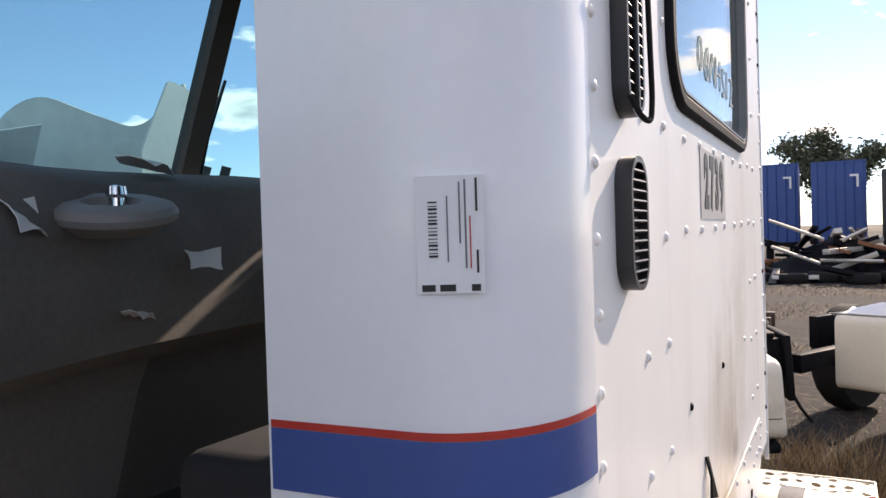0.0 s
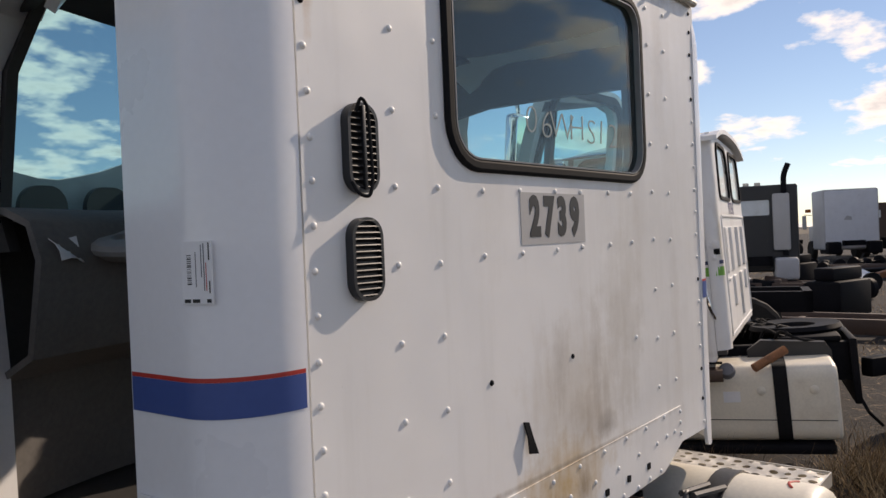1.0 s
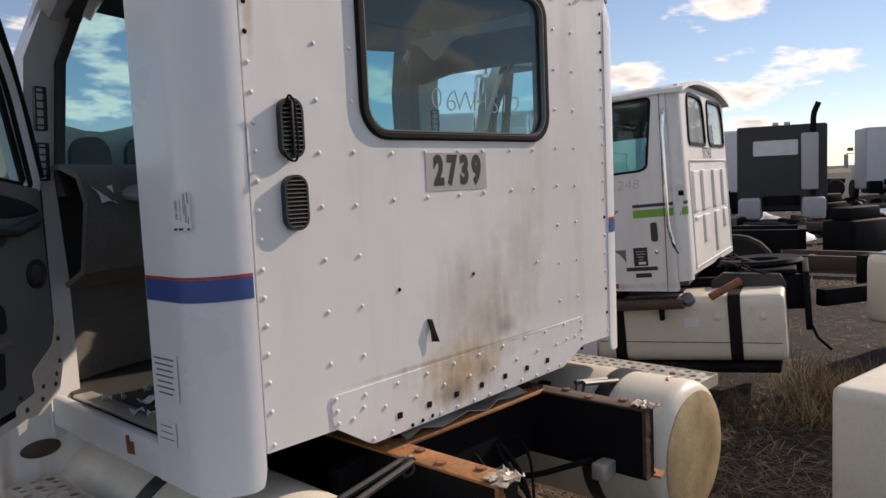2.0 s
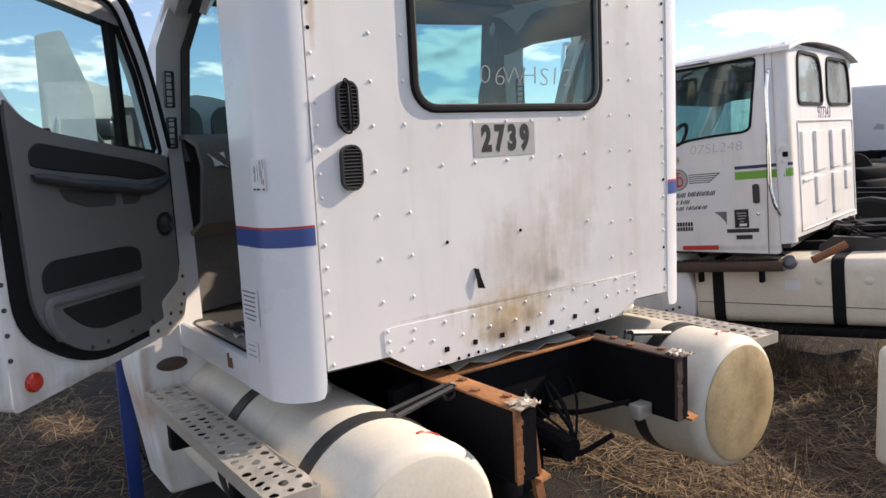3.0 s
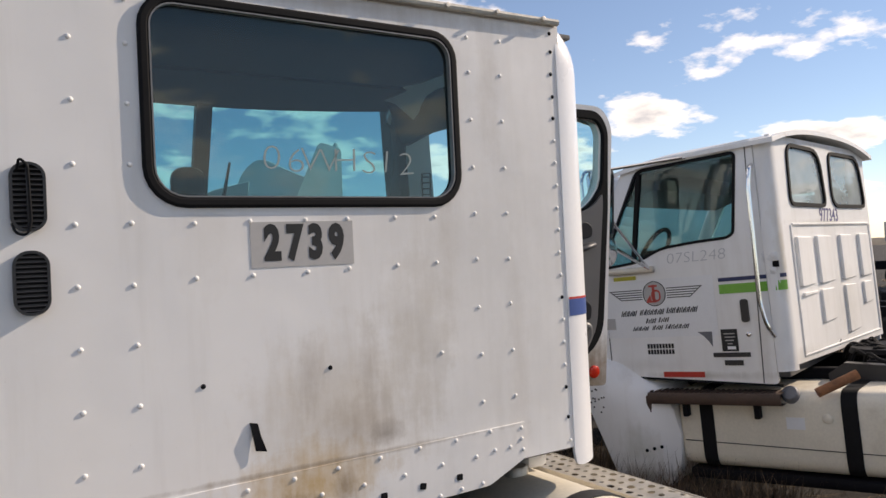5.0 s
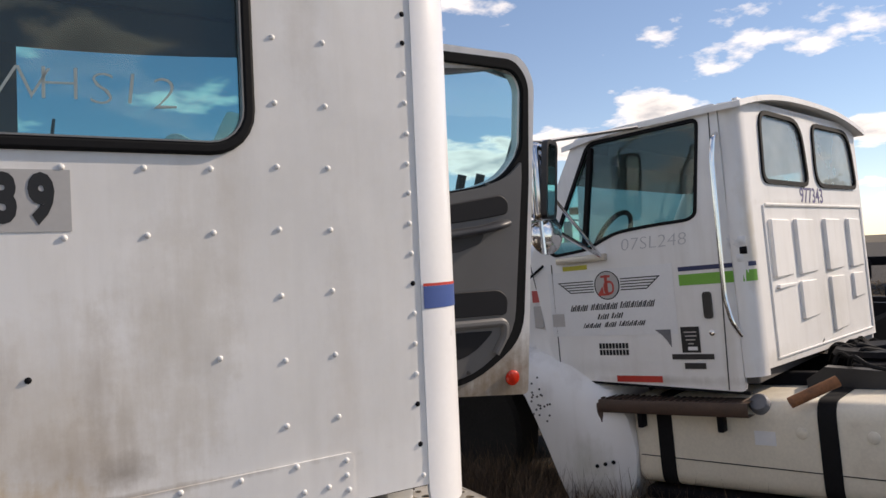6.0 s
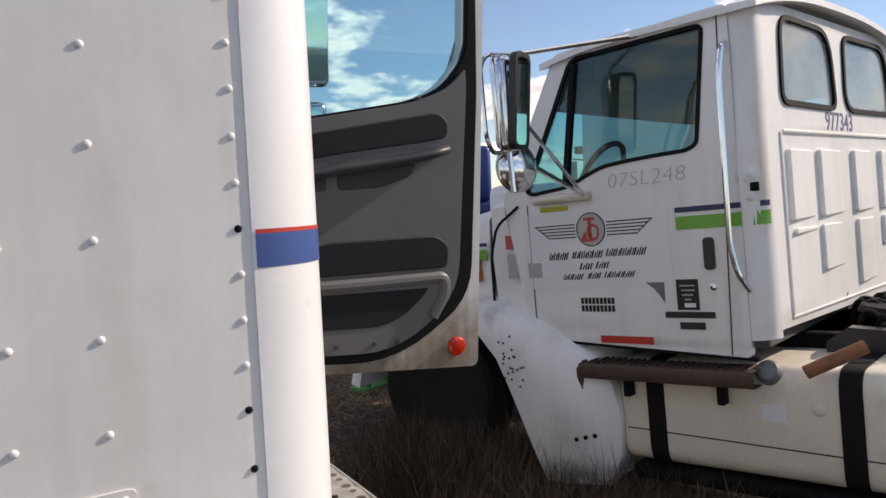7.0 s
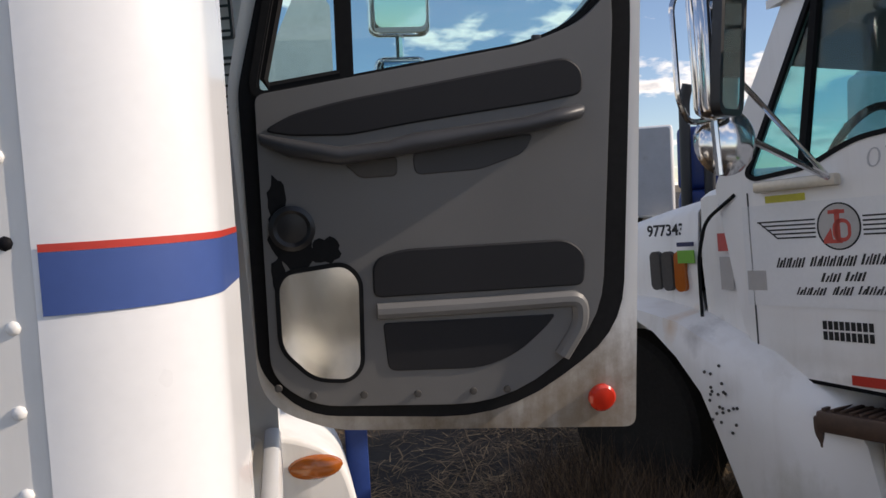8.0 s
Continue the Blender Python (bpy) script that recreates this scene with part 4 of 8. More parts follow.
# square punched holes in the doubler plate, a small slot above it
for i in range(7):
    bm = bmesh.new()
    bm_box(bm, -0.011, 0.011, -0.0047, -0.003, -0.010, 0.010, 0.003)
    part("punched_hole", bm, M_BLACK, lower, m=pose(0.488 + i * 0.1402, 0, 1.033 + 0.0018 * i, 0, 45 * (i % 2) * 0.2, 0))
bm = bmesh.new()
bm_loft(bm, [[(0.640, -0.004, 1.330), (0.662, -0.004, 1.325)], [(0.645, -0.012, 1.29), (0.668, -0.010, 1.29)], [(0.652, -0.010, 1.25), (0.682, -0.016, 1.245)]])
part("bent_tab", bm, M_DARKSTEEL, cab, "small bent dark metal tab", thick=0.004)
# bolts along the drip edge
for i in range(9):
    bm = bmesh.new()
    bm_lathe(bm, [(0.009, 0.0), (0.008, -0.010), (0.0, -0.011)], "y", (0.12 + 0.205 * i, -0.026, 2.586 + 0.0022 * i + 0.003 * math.sin(i)), 8)
    part("drip_bolt", bm, M_ALU, cab)

# ---- louvred vents ----
def vent(x, z, w, h, barred):
    root = new("air_vent")
    root.parent = cab
    root.matrix_basis = pose(x, 0, z)
    root["label"] = "black oblong louvred air vent"
    shape = rrect(0, 0, w, h, w * 0.46, 6)
    bm = bmesh.new()
    bm_ring(bm, shape, inset(shape, 0.007), "y", -0.020, 0.0)
    sh = part("vent_shell", bm, M_PLASTIC_K, root, smooth=50)
    bm = bmesh.new()
    bm_prism(bm, inset(shape, 0.005), "y", -0.009, -0.002)
    part("vent_backing", bm, M_INSIDE, root)
    n = 13
    for i in range(n):
        zz = -h / 2 + h * (i + 0.7) / (n + 0.4)
        edge = max(0, abs(zz) - (h / 2 - w * 0.46)) / (w * 0.46)
        ww = (w / 2 - 0.006) * math.sqrt(max(0.12, 1 - edge * edge))
        bm = bmesh.new()
        bm_box(bm, -ww, ww, -0.007, 0.007, -0.0011, 0.0011, m=pose(0, -0.0135, zz, -28, 0, 0))
        part("slat", bm, M_PLASTIC_K, root)
    if barred:
        bm = bmesh.new()
        bm_box(bm, -0.004, 0.004, -0.023, -0.016, -h / 2 + 0.006, h / 2 - 0.006, 0.001)
        part("mullion", bm, M_PLASTIC_K, root)
        bm = bmesh.new()
        bm_tube(bm, arc_path([(-0.022, -0.024, h / 2 - 0.02), (-0.018, -0.034, h / 2 + 0.008), (0.0, -0.034, h / 2 - 0.01), (0.004, -0.036, -h / 2 + 0.02), (-0.006, -0.036, -h / 2 - 0.010), (-0.03, -0.030, -h / 2 - 0.004), (-0.036, -0.02, -h / 2 + 0.02)], 0.02), 0.0035, 7)
        part("loose_wire", bm, M_BLACK, root, "loose black cable hooked over the vent")


vent(0.117, 1.962, 0.079, 0.170, True)
vent(0.118, 1.752, 0.081, 0.158, False)

# ---- decals and labels ----
def sheet(name, mat_, parent, x0, x1, z0, z1, y, label="", m=None):
    bm = bmesh.new()
    bm_box(bm, x0, x1, y - 0.0012, y, z0, z1)
    return part(name, bm, mat_, parent, label, m=m)


sheet("number_decal", M_PLATE, cab, 0.665, 0.984, 1.762, 1.893, -0.0005, "grey film decal with black unit number")
for i, ch in enumerate("2739"):
    text_mesh("digit", ch, 0.133, M_INK, cab, pose(0.729 + 0.0665 * i, -0.0022, 1.828, 90, 0, 0), squeeze=0.70, bold=0.0075)
for i, ch in enumerate("06WHS12"):
    text_mesh("marker_letter", ch, 0.105, M_CHALK, cab, pose((0.738, 0.812, 0.888, 0.970, 1.052, 1.112, 1.185)[i], 0.0045, 2.072 + (0.004, -0.003, 0.0, 0.003, -0.002, 0.002, -0.003)[i], 90, (2, -3, 1, -2, 3, 4, -2)[i], 0), squeeze=1.22, shear=0.05, bold=-0.0024, label="thin white marker letter on the glass")

# post labels: white sheets that lie on the flat flank, printed with bars
def post_label(y0, y1, z0, z1, bars, name):
    root_m = pose(-0.2045, (y0 + y1) / 2, (z0 + z1) / 2, 0, 0, -87.2)
    w, h = y1 - y0, z1 - z0
    bm = bmesh.new()
    bm_box(bm, -w / 2, w / 2, -0.001, 0.001, -h / 2, h / 2)
    lab = part(name, bm, M_PAPER, cab, "white printed paper label on the post", m=root_m)
    for i in range(bars):
        zz = h / 2 - h * (i + 0.8) / (bars + 0.8)
        bm = bmesh.new()
        half = w * random.uniform(0.28, 0.42)
        bm_box(bm, -half, half, -0.0022, -0.001, zz - h * 0.018, zz + h * 0.018)
        part("print_bar", bm, M_GREYINK, lab)
    return lab


post_label(0.135, 0.262, 1.225, 1.352, 7, "freight_label")
post_label(0.165, 0.258, 1.09, 1.16, 3, "small_label")
# upper label round the corner, its print turned on end
root_m = pose(-0.1868, 0.0755, 1.745, 0, 0, -69)
bm = bmesh.new()
bm_box(bm, -0.030, 0.030, -0.001, 0.001, -0.052, 0.052)
lab = part("parts_label", bm, M_PAPER, cab, "white parts label with barcode, stuck on sideways", m=root_m)
for k in range(16):
    bm = bmesh.new()
    zz = -0.020 + 0.0032 * k
    bm_box(bm, -0.019, -0.011, -0.0016, -0.001, zz, zz + random.choice((0.0008, 0.0014, 0.0020)))
    part("barcode_bar", bm, M_INK, lab)
for xx, z0, z1, wd, mt in ((0.024, 0.020, 0.049, 0.002, M_INK), (0.024, -0.034, -0.014, 0.002, M_INK), (0.014, -0.030, 0.048, 0.0016, M_GREYINK), (0.009, -0.008, 0.046, 0.0014, M_GREYINK), (-0.002, -0.024, 0.034, 0.0012, M_GREYINK), (0.018, -0.030, 0.016, 0.0012, M_RED)):
    bm = bmesh.new()
    bm_box(bm, xx - wd / 2, xx + wd / 2, -0.0016, -0.001, z0, z1)
    part("print_bar", bm, mt, lab)
bm = bmesh.new()
for a, b in ((-0.026, -0.014), (-0.010, 0.004), (0.018, 0.026)):
    bm_box(bm, a, b, -0.0016, -0.001, -0.050, -0.044)
part("maker_mark", bm, M_INK, lab)

# ---- chassis of the white day cab ----
M_TORN = surface("torn_steel_edge", (0.46, 0.40, 0.33), 0.55, 0.3, var=0.35, scale=40, bump=0.4, dirt=(0.20, 0.10, 0.05), dirt_amount=0.6, dirt_scale=45)


def rail(x0, x1, top_mat, edge_mat):
    z0, z1, t = 0.65, 0.92, 0.010
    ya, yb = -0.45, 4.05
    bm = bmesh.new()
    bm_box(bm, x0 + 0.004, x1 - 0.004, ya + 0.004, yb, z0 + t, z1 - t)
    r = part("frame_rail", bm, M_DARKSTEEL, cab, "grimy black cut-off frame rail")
    bm = bmesh.new()
    bm_box(bm, x0, x1, ya, yb, z1 - t, z1, 0.003)
    part("top_flange", bm, top_mat, r, "rusted rail flange")
    bm = bmesh.new()
    bm_box(bm, x0, x1, ya, yb, z0, z0 + t)
    part("bottom_flange", bm, M_DARKSTEEL, r)
    # torch-cut ragged end: crumpled lips of torn metal over the flange, rust down the web
    bm = bmesh.new()
    for lip in range(4):
        rows_ = []
        for i in range(8):
            x = x0 + (x1 - x0) * i / 7
            y = ya + 0.035 - 0.022 * lip
            rows_.append([(x + random.uniform(-0.006, 0.006), y + 0.012 * j + random.uniform(-0.010, 0.010), z1 + 0.002 + random.uniform(0.0, 0.016)) for j in range(3)])
        bm_loft(bm, rows_)
    part("ragged_cut", bm, M_TORN, r, "bright torn metal at the cut", smooth=0, thick=0.004)
    bm = bmesh.new()
    for k in range(18):
        zz = z0 + (z1 - z0) * k / 18
        bm_box(bm, x0 + 0.001, x0 + random.uniform(0.026, 0.036), ya - random.uniform(0.001, 0.006), ya + 0.01, zz, zz + (z1 - z0) / 18)
    part("cut_edge", bm, edge_mat, r, "rusty torch-cut edge")
    bm = bmesh.new()
    bm_prism(bm, [(x1 - 0.02, ya - 0.03), (x1 + 0.035, ya - 0.02), (x1 + 0.05, ya + 0.05), (x1 + 0.02, ya + 0.09), (x1 - 0.03, ya + 0.10)], "z", z0 - 0.006, z0 + 0.004)
    part("torn_foot", bm, M_BRIGHTRUST, r, "orange torn end of the lower flange")
    for k in range(4):
        bm = bmesh.new()
        bm_lathe(bm, [(0.018, 0.0), (0.018, 0.008), (0.0, 0.010)], "z", ((x0 + x1) / 2 + 0.02 * (-1) ** k, ya + 0.12 + 0.13 * k, z1), 6)
        part("rail_bolt", bm, M_RUST, r)
    return r


rail(0.435, 0.54, M_BRIGHTRUST, M_RUST)
rail(1.305, 1.385, M_BROWN, M_BROWN)
# clutter hung between and beside the rails
for x, y, z, r_, l in ((0.66, -0.14, 0.54, 0.080, 0.22),):
    bm = bmesh.new()
    bm_lathe(bm, [(0.0, -l / 2), (r_ * 0.7, -l / 2), (r_, -l / 2 + 0.03), (r_, -0.01), (r_ * 1.12, -0.008), (r_ * 1.12, 0.012), (r_, 0.014), (r_, l / 2 - 0.03), (r_ * 0.6, l / 2), (0.0, l / 2)], "y", (x, y, z), 18)
    part("brake_chamber", bm, M_DARKSTEEL, cab, "greasy black brake chamber")
# near-black blocks added to deepen the shade under the cab
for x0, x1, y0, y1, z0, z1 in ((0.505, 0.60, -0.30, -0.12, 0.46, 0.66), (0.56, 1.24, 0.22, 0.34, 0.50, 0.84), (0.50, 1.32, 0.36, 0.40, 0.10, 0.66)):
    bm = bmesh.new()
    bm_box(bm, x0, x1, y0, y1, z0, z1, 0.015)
    part("shade_block", bm, M_DARKSTEEL, cab, "dark block added to deepen the shade between the rails")
# dark plates added to fill the shaded gaps between rails and tanks
for side, xa, xb in ((-1, 0.30, 0.42), (1, 1.385, 1.50)):
    for y in (0.10, 0.75):
        bm = bmesh.new()
        bm_prism(bm, [(xa, 0.66), (xb, 0.66), (xb, 0.90), (xa, 0.88)], "y", y, y + 0.05)
        part("shade_plate", bm, M_DARKSTEEL, cab, "dark plate added for the shade between rail and tank")
for k in range(9):
    xk = 0.56 + 0.08 * k
    bm = bmesh.new()
    bm_tube(bm, arc_path([(xk, 0.20, 0.86), (xk + random.uniform(-0.1, 0.1), 0.0, 0.70), (xk + random.uniform(-0.15, 0.15), -0.12, 0.52), (xk + random.uniform(-0.15, 0.15), 0.10, 0.42), (xk, 0.35, 0.50)], 0.09), random.choice((0.006, 0.009, 0.011)), 7)
    part("air_hose", bm, M_BLACK, cab, "loose black air hose")
bm = bmesh.new()
bm_box(bm, 0.53, 1.33, 0.012, 0.085, 0.908, 0.921, 0.003)
cross = part("cross_member", bm, M_BRIGHTRUST, cab, "rusty flat cross member")
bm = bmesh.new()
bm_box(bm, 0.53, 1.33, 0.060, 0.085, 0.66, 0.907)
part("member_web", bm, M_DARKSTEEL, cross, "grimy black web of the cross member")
bm = bmesh.new()
rows = []
for i in range(9):
    x = 0.55 + 0.66 * i / 8
    rows.append([(x, 0.03 + 0.015 * math.sin(i * 2.1), 0.925 + 0.02 * math.sin(i * 1.3) ** 2), (x, 0.08 + 0.02 * math.sin(i * 1.7), 0.945 + 0.015 * math.sin(i)), (x + 0.01, 0.14, 0.935)])
bm_loft(bm, rows)
part("heat_shield", bm, M_ALU, cab, "crumpled light metal shield strip", thick=0.003)
# gearbox and shafts in the dark between the rails
bm = bmesh.new()
bm_lathe(bm, [(0.10, 0.25), (0.16, 0.35), (0.19, 0.7), (0.22, 1.1), (0.25, 1.6)], "y", (0.9, 0, 0.66), 16)
bm_box(bm, 0.72, 1.08, 0.5, 0.9, 0.42, 0.60, 0.03)
part("gearbox", bm, M_DARKSTEEL, cab, "oily black gearbox")
bm = bmesh.new()
bm_tube(bm, [(0.9, 0.3, 0.66), (0.9, -0.25, 0.58)], 0.05, 10)
part("drive_shaft", bm, M_DARKSTEEL, cab)
for pts in (((0.55, -0.3, 0.80), (0.62, 0.0, 0.72), (0.75, 0.3, 0.70)), ((0.60, -0.28, 0.60), (0.70, -0.1, 0.50), (0.86, 0.2, 0.56)), ((1.26, -0.25, 0.70), (1.15, 0.0, 0.60), (1.05, 0.3, 0.62)), ((1.20, -0.20, 0.55), (1.10, -0.05, 0.42), (0.95, 0.2, 0.45))):
    bm = bmesh.new()
    bm_tube(bm, arc_path(pts, 0.1), 0.012, 7)
    part("air_hose", bm, M_BLACK, cab, "loose black air hose")
bm = bmesh.new()
bm_prism(bm, [(0.505, 0.92), (0.52, 0.66), (0.575, 0.40), (0.60, 0.40), (0.56, 0.66), (0.53, 0.92)], "y", -0.44, -0.42)
part("torn_bracket", bm, M_RUST, cab, "torn rusty hanger bracket")
bm = bmesh.new()
bm_box(bm, 1.215, 1.303, -0.33, -0.27, 0.640, 0.705, 0.008, m=None)
part("junction_box", bm, M_ALU, cab, "dirty alloy bracket")

# fuel tanks with rolled ends, straps, filler, red cap ring
def fuel_tank(cx, ya, yb, side, end_mat, end_label):
    r, zc = 0.305, 0.592
    root = new("fuel_tank")
    root.parent = cab
    root["label"] = "yellowed cylindrical fuel tank with domed end"
    bm = bmesh.new()
    bm_lathe(bm, [(0.0, ya - 0.016), (0.10, ya - 0.015), (0.22, ya - 0.010), (0.268, ya - 0.004), (0.292, ya + 0.012), (0.303, ya + 0.035), (r, ya + 0.06), (r, yb), (0.0, yb + 0.01)], "y", (cx, 0, zc), 48)
    part("tank_body", bm, M_CREAM, root, smooth=40)
    bm = bmesh.new()
    bm_lathe(bm, [(0.0, ya - 0.0205), (0.15, ya - 0.018), (0.25, ya - 0.0125), (0.266, ya - 0.0085), (0.262, ya - 0.003)], "y", (cx, 0, zc), 48)
    part("tank_end", bm, end_mat, root, end_label, smooth=40)
    for y in (ya + 0.33, ya + 0.98):
        bm = bmesh.new()
        bm_lathe(bm, [(r + 0.001, y - 0.035), (r + 0.007, y - 0.035), (r + 0.007, y + 0.035), (r + 0.001, y + 0.035)], "y", (cx, 0, zc), 40)
        part("tank_strap", bm, M_STRAP, root, "dark steel tank strap")
        bm = bmesh.new()
        xi = cx - side * 0.10
        x2 = cx - side * 0.36
        for dy in (-0.028, 0.028):
            bm_tube(bm, [(xi, y + dy, zc + 0.29), (x2, y + dy * 0.7, zc + 0.335)], 0.011, 6)
        bm_tube(bm, [(x2 + 0.03 * math.cos(a), y, zc + 0.315 + 0.03 * math.sin(a)) for a in (k * math.pi / 6 for k in range(13))], 0.006, 6)
        part("strap_buckle", bm, M_STRAP, root, "bent strap end with ring")
    bm = bmesh.new()
    bm_lathe(bm, [(0.05, 0.285), (0.05, 0.322), (0.042, 0.334), (0.0, 0.335)], "z", (cx - side * 0.02, ya + 0.72, zc), 18)
    part("filler_cap", bm, M_ALU, root, "dull alloy filler cap")
    bm = bmesh.new()
    a0 = math.radians(62 if side < 0 else 78)
    pts = [(cx + (r + 0.001) * math.cos(a0 + 0.30 * k / 8), ya + 0.10 + 0.02 * math.sin(math.pi * k / 8), zc + (r + 0.001) * math.sin(a0 + 0.30 * k / 8)) for k in range(9)]
    bm_tube(bm, pts, 0.005, 6)
    part("weld_mark", bm, M_RED, root, "short red paint mark")
    return root


fuel_tank(0.055, -0.44, 1.18, -1, M_CREAM, "cream domed tank end")
fuel_tank(1.825, -0.40, 1.05, 1, M_TANKEND, "stained yellow-brown tank end")

# perforated steps along the tanks
def step(x0, x1, ya, yb, z):
    root = new("tank_step")
    root.parent = cab
    root["label"] = "punched aluminium tread step"
    bm = bmesh.new()
    nx, ny = 3, int((yb - ya) / 0.052)
    dx, dy = (x1 - x0) / nx, (yb - ya) / ny
    # tread: each cell a square with an eight-sided hole
    for i in range(nx):
        for j in range(ny):
            cx, cy = x0 + (i + 0.5) * dx, ya + (j + 0.5) * dy
            sq, ho = [], []
            for k in range(8):
                a = math.pi / 8 + k * math.pi / 4
                c, s = math.cos(a), math.sin(a)
                q = 1 / max(abs(c), abs(s))
                sq.append(bm.verts.new((cx + c * q * dx / 2, cy + s * q * dy / 2, z)))
                rr = 0.013 if (i + j) % 2 else 0.017
                ho.append(bm.verts.new((cx + c * rr, cy + s * rr, z + 0.003 * ((i + j) % 2))))
            for k in range(8):
                bm.faces.new((sq[k], sq[(k + 1) % 8], ho[(k + 1) % 8], ho[k]))
            # corners of the cell
            for k in range(4):
                a = math.pi / 4 + k * math.pi / 2
                c = bm.verts.new((cx + math.copysign(dx / 2, math.cos(a)), cy + math.copysign(dy / 2, math.sin(a)), z))
                bm.faces.new((sq[2 * k], c, sq[2 * k + 1]))
    for v in bm.verts:
        v.co.z += 0.022 * max(0.0, 1 - (v.co.y - ya) / 0.55) * (noise.noise((v.co.x * 9, v.co.y * 7, 2.0)) - 0.1) + 0.003 * noise.noise((v.co.x * 30, v.co.y * 30, 1.0))
    part("tread", bm, M_ALU, root, thick=0.003)
    bm = bmesh.new()
    bm_box(bm, x0 - 0.006, x0, ya, yb, z - 0.05, z + 0.002)
    bm_box(bm, x1, x1 + 0.006, ya, yb, z - 0.05, z + 0.002)
    bm_box(bm, x0, x1, ya - 0.006, ya, z - 0.05, z + 0.002)
    bm_box(bm, x0, x1, yb, yb + 0.006, z - 0.05, z + 0.002)
    part("step_flange", bm, M_ALU, root)
    for y in (ya + 0.3, yb - 0.35):
        bm = bmesh.new()
        bm_box(bm, x0, x1, y, y + 0.05, z - 0.16, z - 0.05, 0.004)
        part("step_bracket", bm, M_DARKSTEEL, root, "dark step bracket")


step(-0.395, -0.236, -0.32, 1.02, 0.82)
step(2.105, 2.285, -0.31, 1.00, 0.82)

# white skirts under the door hinges with oval marker lamps; mud flap edges and front wheels
for s in (-1, 1):
    cx = 0.915
    def X(d):
        return cx + s * d
    wide = 0.09 if s > 0 else 0.0
    bm = bmesh.new()
    outline = [(X(0.98), 0.28), (X(1.20 + wide), 0.28), (X(1.22 + wide), 0.80), (X(1.17 + wide), 0.99), (X(1.06 + wide / 2), 1.05), (X(0.98), 1.05)]
    if s < 0:
        outline = [(X(0.84), 0.28), (X(1.22), 0.28), (X(1.305), 0.86), (X(1.30), 1.00), (X(1.20), 1.07), (X(0.84), 1.05)]
    bm_prism(bm, round_poly(outline, [0.02, 0.03, 0.08, 0.10, 0.06, 0.02], 5), "y", 1.13, 1.46)
    skirt = part("step_skirt", bm, M_SKIRT, cab, "white curved skirt with rust streaks")
    bv = skirt.modifiers.new("round", "BEVEL"); bv.width, bv.segments, bv.angle_limit = 0.02, 3, radians(50)
    bm = bmesh.new()
    bm_lathe(bm, [(0.070, 0.0), (0.066, -0.012), (0.045, -0.022), (0.0, -0.026)], "y", (0, 0, 0), 24)
    for v in bm.verts:
        v.co.z *= 0.45
    part("marker_lamp", bm, M_AMBER if s > 0 else M_BROWN, skirt, "oval amber marker lamp" if s > 0 else "oval dark marker lamp", m=pose(X(1.195), 1.131, 0.955) if s > 0 else pose(X(1.156), 1.128, 0.893))
    bm = bmesh.new()
    bm_box(bm, min(X(0.94), X(1.04)), max(X(0.94), X(1.04)), 0.30, 1.14, 0.90, 0.99, 0.02)
    part("side_sill", bm, M_WHITE2, cab, "white lower sill panel")
    bm = bmesh.new()
    bm_box(bm, min(X(1.24 + wide * 0.7), X(1.31 + wide * 0.7)), max(X(1.24 + wide * 0.7), X(1.31 + wide * 0.7)), 1.56, 1.58, 0.10, 0.92, 0.006)
    part("mud_flap_bracket", bm, M_BLUEPAINT, cab, "blue painted bracket strip")
    wheel = new("front_wheel")
    wheel.parent = cab
    wheel.matrix_basis = pose(X(0.92), 2.15, 0.50)
    bm = bmesh.new()
    bm_lathe(bm, [(0.29, -0.12), (0.36, -0.135), (0.45, -0.145), (0.495, -0.125), (0.505, -0.09), (0.505, 0.09), (0.495, 0.125), (0.45, 0.145), (0.36, 0.135), (0.29, 0.12)], "x", (0, 0, 0), 40)
    ty = part("tyre", bm, M_TYRE, wheel, "worn muddy truck tyre")
    for k in range(44):
        a = 2 * math.pi * k / 44
        for e in (-1, 1):
            bm = bmesh.new()
            bm_box(bm, e * 0.03 if e > 0 else -0.14, 0.14 if e > 0 else -0.03, -0.022, 0.022, 0.495, 0.520, m=pose(0, 0, 0, math.degrees(a) + e * 2, 0, 0))
            part("tread_lug", bm, M_TYRE, ty)
    bm = bmesh.new()
    bm_lathe(bm, [(0.29, -0.11), (0.27, 0.0), (0.20, s * 0.05), (0.10, s * 0.08), (0.0, s * 0.09)], "x", (0, 0, 0), 24)
    part("rim", bm, M_ALU, wheel, "dull steel rim")
bm = bmesh.new()
bm_tube(bm, [(0.1, 2.15, 0.50), (1.73, 2.15, 0.50)], 0.06, 10)
part("front_axle", bm, M_DARKSTEEL, cab)

# hood tilted forward: cupped middle with lamp openings, and the two fender flanks standing up behind it
M_FIBRE = surface("bare_fibreglass", (0.66, 0.66, 0.63), 0.6, var=0.14, scale=5, bump=0.25, dirt=(0.25, 0.25, 0.23), dirt_amount=0.45)
bm = bmesh.new()
rows = []
for i in range(17):
    s_ = -1 + i / 8
    top = 2.31 + 0.03 * math.cos(s_ * 9) + 0.45 * max(0, abs(s_) - 0.65)
    rows.append([(0.915 + s_ * 0.95, 3.98 - 0.30 * s_ * s_ + 0.22 * math.sin(f * math.pi), 0.75 + (top - 0.75) * f) for f in (k / 7 for k in range(8))])
bm_loft(bm, rows)
hood = part("tilted_hood", bm, M_FIBRE, cab, "hood tilted forward showing its grey fibreglass underside", thick=0.02)
